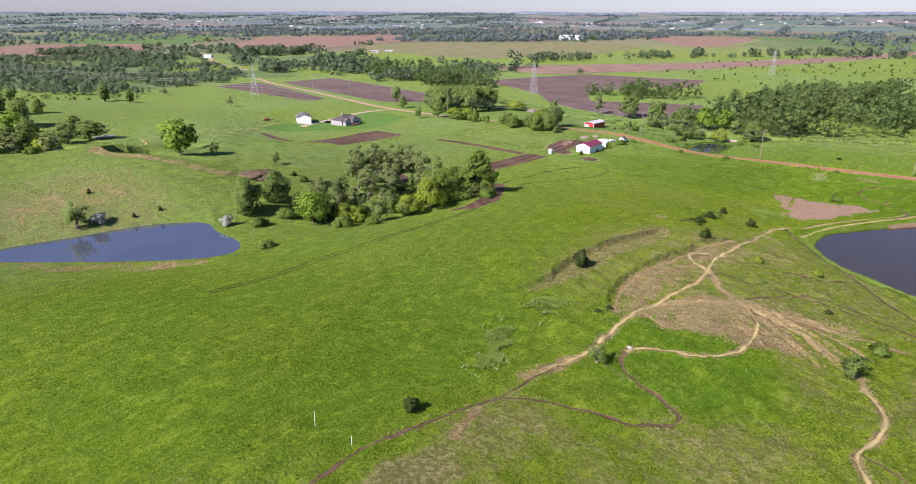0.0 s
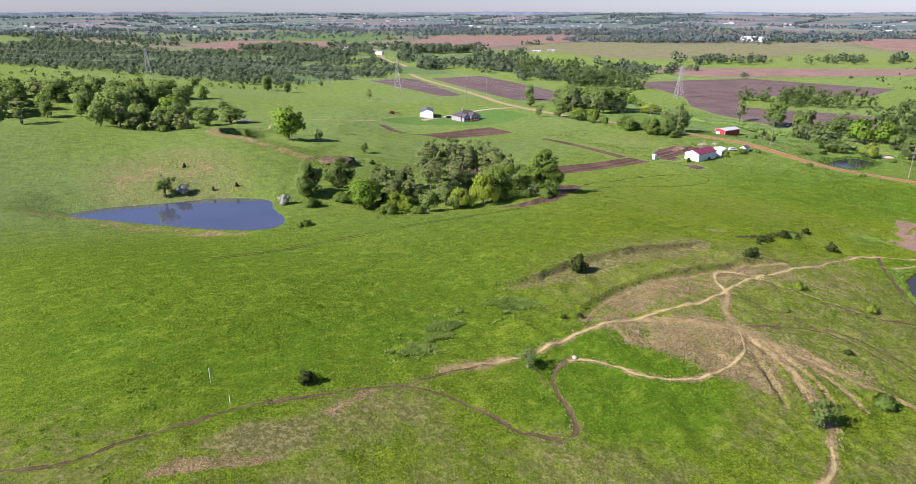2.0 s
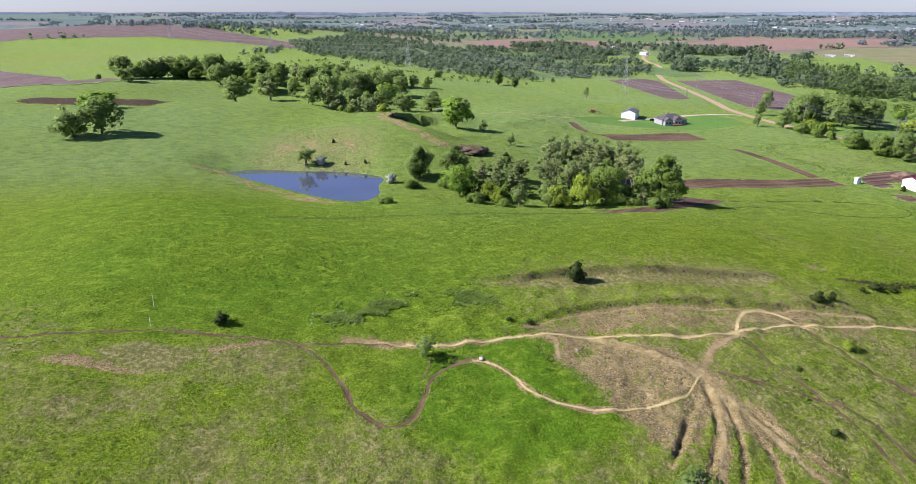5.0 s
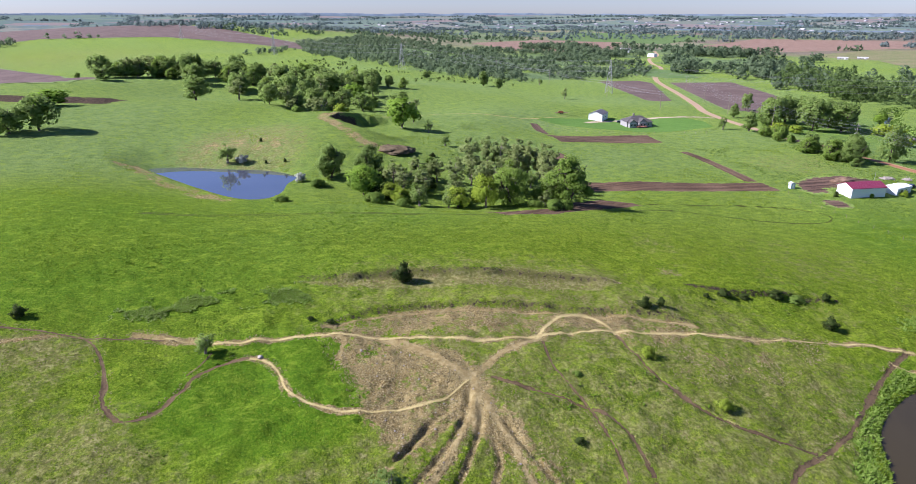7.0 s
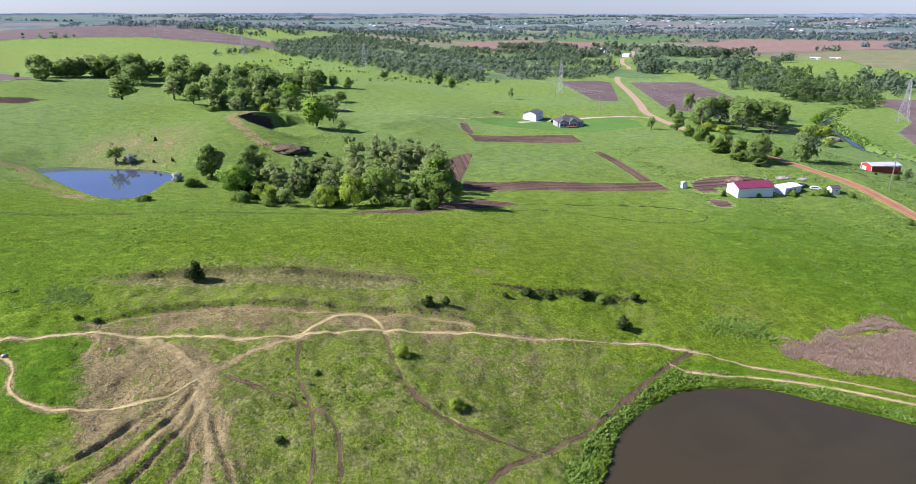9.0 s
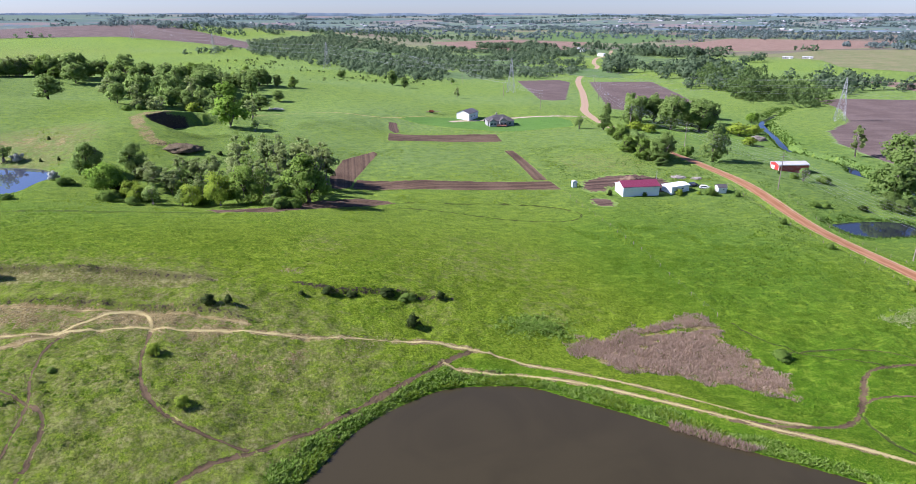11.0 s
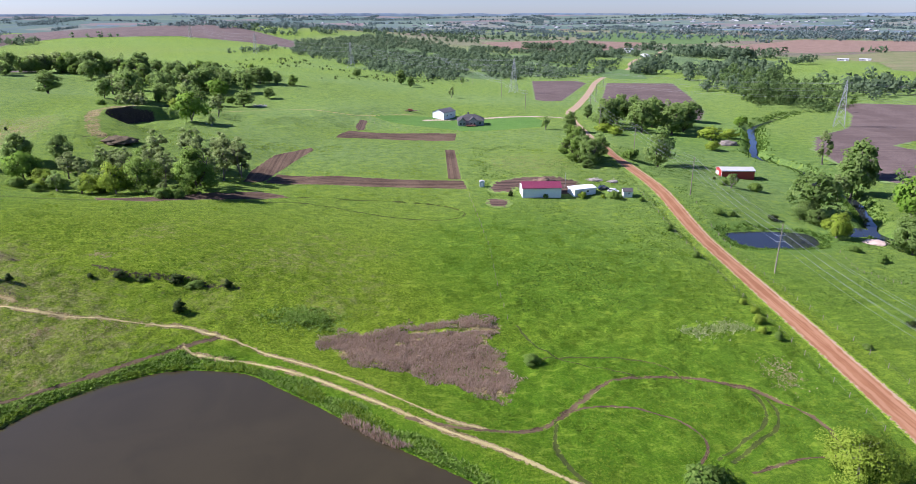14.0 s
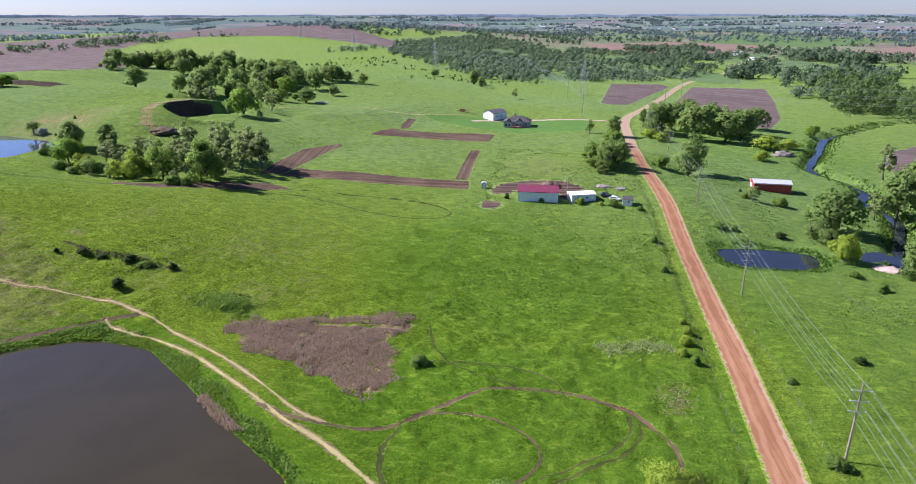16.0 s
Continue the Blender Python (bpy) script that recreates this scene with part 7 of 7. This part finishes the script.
def trailer(x, y, turn, length, paint, label):
    t = thing("trailer", pose(x, y, float(sheet_z(x, y)[0]) + 0.1, 0, 0, turn), label, "trailer")
    part("bed", Shape().box(-length / 2, -1.1, 0.7, length / 2, 1.1, 0.95), paint, t)
    part("load", Shape().prism([(-length * 0.3, 0.95), (length * 0.15, 0.95), (length * 0.1, 1.9), (-length * 0.22, 2.1)], -0.9, 0.9), ORANGE, t, "orange machine on the bed")
    part("drawbar", Shape().box(length / 2, -0.08, 0.7, length / 2 + 1.6, 0.08, 0.82), STEEL, t)
    for x0 in (-0.8, 0.4):
        for k in (-1, 1):
            part("wheel", Shape().tube((x0, k * 1.12, 0.4), (x0, k * 1.36, 0.4), 0.4, 0.4, 12), TYRE, t)


trailer(-388.1, 283.7, 75, 9, BRUSHWOOD, "low farm trailer with an orange machine")


def heap(name, label, category, x, y, wide, high, count, material, seed, core=0.85):
    """A loose pile of sticks and clods."""
    rng, s = np.random.default_rng(seed), Shape()
    for _ in range(count):
        a, k = rng.uniform(0, 6.28), math.sqrt(rng.random())
        c = np.array([math.cos(a) * wide * 0.5 * k, math.sin(a) * wide * 0.35 * k, high * (1 - k * k) * rng.uniform(0.2, 1)])
        d = rng.normal(0, 1, 3) * np.array([1, 1, 0.35])
        d = d / np.linalg.norm(d) * rng.uniform(0.5, 1.4)
        s.tube(c - d, c + d, 0.10, 0.05, 5)
    bm = bmesh.new()
    bmesh.ops.create_icosphere(bm, subdivisions=4, radius=1)
    for v in bm.verts:
        k = core * (1 + 0.13 * noise.noise(v.co * 9 + Vector((seed, seed, 0))) + 0.28 * noise.noise(v.co * 1.6 + Vector((seed, 0, 0))) + 0.16 * noise.noise(v.co * 4.2 + Vector((0, seed, 0))))
        v.co = Vector((v.co.x * wide * 0.5 * k, v.co.y * wide * 0.36 * k, max(-0.3, v.co.z * high * k)))
    s.add([tuple(v.co) for v in bm.verts], [tuple(v.index for v in f.verts) for f in bm.faces])
    bm.free()
    ob = part(name, s, material, smooth_faces=True)
    ob.matrix_basis = pose(x, y, float(sheet_z(x, y)[0]), 0, 0, rng.uniform(0, 40) + 70)
    return tagged(ob, label, category)


heap("brush_pile", "brown heap of brushwood behind the shed", "brush pile", -180.4, 346.7, 12, 2.4, 200, BRUSHWOOD, 1)
heap("brush_pile", "low weathered rubble heap in the grass", "rubble", -181.7, 370, 7, 0.8, 60, STONE, 2)
heap("brush_pile", "low weathered rubble heap in the grass", "rubble", -178.1, 377.1, 5, 0.7, 40, STONE, 3)
heap("dead_brush", "grey heap of fallen dead branches by the creek", "brush pile", -284, 476, 13, 2.6, 170, BARK_GREY, 4)
heap("soil_mound", "brown mound of dug earth and stones with weeds on it", "mound", -217, 150, 21, 2.5, 60, DUG_EARTH, 5)
heap("rubble_pile", "pale pile of broken concrete near the trees", "rubble", -393.8, 172.4, 12, 1.0, 120, CONCRETE, 7, 0.3)
heap("sand_bar", "pale sand spit at the creek bend", "sand", -114, 453, 10, 0.7, 4, mat_plain("pale_sand", (0.55, 0.42, 0.33), 0.95, 0.2), 8)


# ---- posts and fences ----
def fence(label, points, spacing, high=1.3):
    line = curve_through(points, spacing)
    x0, y0 = line[0]
    t = thing("fence", pose(x0, y0, float(sheet_z(x0, y0)[0])), label, "fence")
    z0 = float(sheet_z(x0, y0)[0])
    tops = []
    for x, y in line:
        z = float(sheet_z(x, y)[0]) - z0
        lean = tree_rng.normal(0, 0.05, 2)
        part("post", Shape().tube((x - x0, y - y0, z - 0.3), (x - x0 + lean[0], y - y0 + lean[1], z + high), 0.075, 0.06, 6), WOOD_POLE, t)
        tops.append((x - x0, y - y0, z + high))
    for f in (0.55, 0.95):
        s = Shape()
        for a, b in zip(tops, tops[1:]):
            s.tube((a[0], a[1], a[2] - high * (1 - f)), (b[0], b[1], b[2] - high * (1 - f)), 0.007, 0.007, 3, False)
        part("wire", s, WOOD_POLE, t)


fence("wire fence on wooden posts across the pasture", [(-170.4, 312.9), (-132.5, 314.8), (-101, 315.8), (-75, 315.5), (-55.4, 316.2)], 6)
fence("wire fence on wooden posts beside the clay road", [(-165.6, 384.3), (-111, 384.2), (-67, 383), (-35, 382.5), (-5, 380.5)], 6)
fence("wire fence on wooden posts beyond the clay road", [(-150, 402.8), (-121, 399.8), (-77, 397), (-40, 397), (0, 395)], 6)
fence("weathered pale rail fence by the creek pool", [(-104, 434), (-90, 431), (-85, 432), (-79, 432.4), (-76, 435), (-75, 441), (-76, 450)], 4, 1.0)
fence("garden fence posts along the house lawn", [(-374.3, 257.3), (-350.4, 257.2), (-331.1, 275.3), (-318, 301.4), (-317.4, 322.6), (-309.8, 353.8)], 6, 1.2)


def stake(x, y, high, label, material=WHITE_PAINT, r=0.04):
    t = thing("marker_post", pose(x, y, float(sheet_z(x, y)[0])), label, "post")
    part("post", Shape().tube((0, 0, -0.3), (0.05, 0.02, high), r, r, 8), material, t)
    part("cap", Shape().tube((0.05, 0.02, high), (0.05, 0.02, high + 0.08), r * 1.3, r * 1.1, 8), material, t)


stake(-67.4, 52.4, 2.6, "white marker post standing in the pasture")
stake(-60.3, 53.2, 1.6, "short white marker post in the pasture")
stake(-172.3, 354.5, 6.5, "thin grey steel mast beside the shed", STEEL, 0.07)


# ---- power line ----
# where the conductors hang: across the line, and height
ARM_PLACES = [(-1.55, 14.4), (1.55, 14.4), (-1.45, 12.4), (1.45, 12.4), (-1.35, 10.4), (1.35, 10.4), (0.0, 15.9)]
POLE_LINE = [(70, 395), (-9.8, 398.1), (-84.5, 401.2), (-158.7, 403.6), (-248, 407.5), (-322, 407.5), (-392, 418), (-470, 442), (-560, 472)]
pole_first, pole_tops = None, []
for i, (x, y) in enumerate(POLE_LINE):
    ax, ay = POLE_LINE[max(0, i - 1)]
    bx, by = POLE_LINE[min(len(POLE_LINE) - 1, i + 1)]
    turn = math.degrees(math.atan2(by - ay, bx - ax))
    z = float(sheet_z(x, y)[0])
    m = pose(x, y, z, 0, 0, turn)
    if pole_first is None:
        pole_first = thing("utility_pole", m, "tall weathered wooden utility pole with steel arms", "utility pole", "roadside poles")
        part("pole", Shape().tube((0, 0, -0.5), (0, 0, 16), 0.21, 0.13, 10), WOOD_POLE, pole_first)
        for h, reach in ((14.2, 1.55), (12.2, 1.45), (10.2, 1.35)):
            arm = part("crossarm", Shape().box(-0.06, -reach, h - 0.06, 0.06, reach, h + 0.06), STEEL, pole_first, "grey steel crossarm")
            for k in (-1, 1):
                part("insulator", Shape().tube((0, k * reach, h), (0, k * reach, h + 0.22), 0.07, 0.04, 8), WHITE_PAINT, arm)
    else:
        copy_thing(pole_first, m)
    pole_tops.append([m @ Vector((0, a, h)) for a, h in ARM_PLACES])


def cable(label, spans, sag, r, material=CABLE):
    """A wire hung from point to point."""
    s = Shape()
    for a, b in zip(spans, spans[1:]):
        n = 10
        pts = [a.lerp(b, k / n) - Vector((0, 0, sag * 4 * (k / n) * (1 - k / n))) for k in range(n + 1)]
        for p, q in zip(pts, pts[1:]):
            s.tube(p, q, r, r, 4, False)
    return tagged(part("power_cable", s, material), label, "cable", "overhead wires")


for k in range(7):
    cable("thin bright overhead wire along the road", [p[k] for p in pole_tops], 1.3, 0.022)
SIDE_LINE = [(-412, 372), (-500, 363), (-620, 345), (-770, 320), (-940, 306)]
side_tops = []
for x, y in SIDE_LINE:
    m = pose(x, y, float(sheet_z(x, y)[0]), 0, 0, 175)
    copy_thing(pole_first, m)
    side_tops.append([m @ Vector((0, a, h)) for a, h in ARM_PLACES])
for k in (0, 1, 2, 3):
    cable("thin overhead wire across the far pasture", [p[k] for p in side_tops], 1.6, 0.045)


# ---- lattice pylons ----
LEVELS = [(0, 4.4), (9, 3.5), (17, 2.7), (24, 2.0), (30, 1.4), (36, 1.0), (42, 0.35)]
pylon_first, pylon_tops = None, []
PYLONS = [(-38, 1245), (-194, 914), (-349, 585), (-533, 378), (-768, 198), (-1004, 19), (-1284, -179)]
for x, y in PYLONS:
    m = pose(x, y, float(sheet_z(x, y)[0]) - 0.2, 0, 0, 62) @ Matrix.Diagonal((0.9, 0.9, 0.87, 1))
    if pylon_first is None:
        pylon_first = thing("pylon", m, "tall grey steel lattice pylon", "pylon", "pylon line")
        for sx, sy in ((-1, -1), (1, -1), (1, 1), (-1, 1)):
            s = Shape()
            for (za, wa), (zb, wb) in zip(LEVELS, LEVELS[1:]):
                s.tube((sx * wa, sy * wa, za - (1 if za == 0 else 0)), (sx * wb, sy * wb, zb), 0.16, 0.14, 4)
            part("leg", s, STEEL, pylon_first)
        for (za, wa), (zb, wb) in zip(LEVELS, LEVELS[1:]):
            s = Shape()
            for (ax, ay), (bx, by) in (((-1, -1), (1, -1)), ((1, -1), (1, 1)), ((1, 1), (-1, 1)), ((-1, 1), (-1, -1))):
                s.tube((ax * wa, ay * wa, za), (bx * wb, by * wb, zb), 0.08, 0.08, 4)
                s.tube((bx * wa, by * wa, za), (ax * wb, ay * wb, zb), 0.08, 0.08, 4)
                s.tube((ax * wb, ay * wb, zb), (bx * wb, by * wb, zb), 0.07, 0.07, 4)
            part("bracing", s, STEEL, pylon_first)
        for h, reach in ((26, 6.5), (31.5, 7.5), (37, 5.5)):
            s = Shape()
            for k in (-1, 1):
                for d in (-0.8, 0.8):
                    s.tube((d, 0, h), (0, k * reach, h), 0.1, 0.06, 4)
                    s.tube((d * 0.6, 0, h + 2.2), (0, k * reach, h), 0.08, 0.05, 4)
                s.tube((0, k * reach, h), (0, k * reach, h - 2.2), 0.09, 0.09, 6)
            part("crossarm", s, STEEL, pylon_first)
    else:
        copy_thing(pylon_first, m)
    pylon_tops.append([m @ Vector((0, k * reach, h - 2.2)) for h, reach in ((26, 6.5), (31.5, 7.5), (37, 5.5)) for k in (-1, 1)])
for k in range(6):
    cable("thin high voltage wire between pylons", [p[k] for p in pylon_tops], 6.0, 0.035)


# ---- far farms, town and the rim of the land ----
for x, y, turn, l, w, h, wall, roof, label in [(-1275, 712, 20, 22, 12, 5, WHITE_METAL, ROOF_WHITE, "white farm building among far trees"), (-1240, 700, 60, 12, 9, 5, WHITE_METAL, ROOF_GREY, "white farmhouse among far trees"),
                                               (-1100, 690, 30, 14, 9, 4, WHITE_METAL, ROOF_WHITE, "white outbuilding by the far bend"), (-940, 957, 50, 16, 5, 3, SIDING_GREY, ROOF_WHITE, "low grey building on a far rise"),
                                               (-928, 985, 50, 16, 5, 3, SIDING_GREY, ROOF_WHITE, "low grey building on a far rise"), (-790, 1500, 10, 60, 20, 7, WHITE_METAL, ROOF_WHITE, "long pale farm building far away")]:
    b = building("farm_building", label, "building", x, y, turn, l, w, h, w * 0.18, wall, roof, 0.4)
    window(b, "-y", -l * 0.2, 1.2, 1.6, 1.2, l, w)
    door(b, "-y", l * 0.2, 2.4, 2.6, l, w, WHITE_PAINT, "plain white door")


def town(name, label, spots, spread, count, low, high, material, seed):
    """Far blocks of houses and halls as one body."""
    rng, s = np.random.default_rng(seed), Shape()
    for _ in range(count):
        cx, cy = spots[rng.integers(len(spots))]
        x, y = cx + rng.normal(0, spread), cy + rng.normal(0, spread)
        if math.hypot(x, y) > 4600:
            continue
        z = float(sheet_z(x, y)[0])
        a, l, w, h = rng.uniform(0, 3.14), rng.uniform(10, 30), rng.uniform(8, 15), rng.uniform(low, high) * 0.75
        c, n = math.cos(a), math.sin(a)
        v = [(x + c * dx * l / 2 - n * dy * w / 2, y + n * dx * l / 2 + c * dy * w / 2, z - 2 + dz * (h + 2)) for dz in (0, 1) for dy in (-1, 1) for dx in (-1, 1)]
        ridge = [(x - c * l / 2, y - n * l / 2, z + h * 1.3), (x + c * l / 2, y + n * l / 2, z + h * 1.3)]
        s.add(v + ridge, [(0, 1, 5, 4), (2, 6, 7, 3), (0, 4, 8, 6, 2), (1, 3, 7, 9, 5), (4, 5, 9, 8), (7, 6, 8, 9)])
    return tagged(part(name, s, material), label, "town", kind="stuff")


PALE_FAR, GREY_FAR = mat_plain("far_white_walls", (0.42, 0.42, 0.42), 0.8, 0.3, 0.05), mat_plain("far_grey_walls", (0.22, 0.22, 0.23), 0.8, 0.3, 0.05)
SPOTS = [(-3500, 1950), (-3300, 2300), (-3000, 2600), (-2700, 2800), (-2400, 3000), (-2000, 3100), (-1600, 3300), (-2300, 2400), (-3000, 1500), (-3200, 1000), (-3300, 400)]
town("town", "pale scattered buildings of a far town", SPOTS, 190, 130, 4, 9, PALE_FAR, 1)
town("town", "grey scattered buildings of a far town", SPOTS, 260, 230, 4, 9, GREY_FAR, 2)
town("town", "pale scattered farm buildings on the plain", [(-1200, 3500), (-700, 3700), (-200, 3800), (-2100, 1900), (-3600, -300), (-1800, 2300)], 200, 46, 5, 10, PALE_FAR, 3)


def rim(name, radius, base, high, material, label, seed):
    """A long low wooded rise closing the view."""
    a = np.linspace(radians(20), radians(260), 1500)
    x, y = -90 + radius * np.cos(a), 225 + radius * np.sin(a)
    top = base + high * (0.30 + 0.55 * lattice(a * 40, a * 0, 1.7, seed) + 0.22 * lattice(a * 40, a * 0, 0.5, seed + 1) + 0.16 * lattice(a * 40, a * 0, 0.13, seed + 2))
    rows = [(x, y, sheet_z(x, y) - 3), (x * 1.004, y * 1.004, top * 0.75 + 0.25 * (sheet_z(x, y) - 3)), (x * 1.012, y * 1.012, top), (x * 1.03, y * 1.03, top - 8)]
    me = grid_mesh(name, np.array([r[0] for r in rows]), np.array([r[1] for r in rows]), np.array([r[2] for r in rows]), material)
    return tagged(new(name, me), label, "distance", kind="structure")


def veil(name, near, far, lift, material, label):
    """The hazy land between two distances."""
    a = np.linspace(radians(20), radians(262), 260)
    r = np.linspace(near, far, 26)
    rr, aa = np.meshgrid(r, a)
    rr = rr + (rr < near + 1) * 160 * lattice(aa * 30, aa * 0, 1.1, 61)
    x, y = -90 + rr * np.cos(aa), 225 + rr * np.sin(aa)
    z = sheet_z(x.ravel(), y.ravel()).reshape(x.shape) + lift - 2 * lift * (rr < near + 200)
    me = grid_mesh(name, x.T, y.T, z.T, material)
    return tagged(new(name, me), label, "distance", kind="structure")


# backdrop sheet and rims; their haze is only colour
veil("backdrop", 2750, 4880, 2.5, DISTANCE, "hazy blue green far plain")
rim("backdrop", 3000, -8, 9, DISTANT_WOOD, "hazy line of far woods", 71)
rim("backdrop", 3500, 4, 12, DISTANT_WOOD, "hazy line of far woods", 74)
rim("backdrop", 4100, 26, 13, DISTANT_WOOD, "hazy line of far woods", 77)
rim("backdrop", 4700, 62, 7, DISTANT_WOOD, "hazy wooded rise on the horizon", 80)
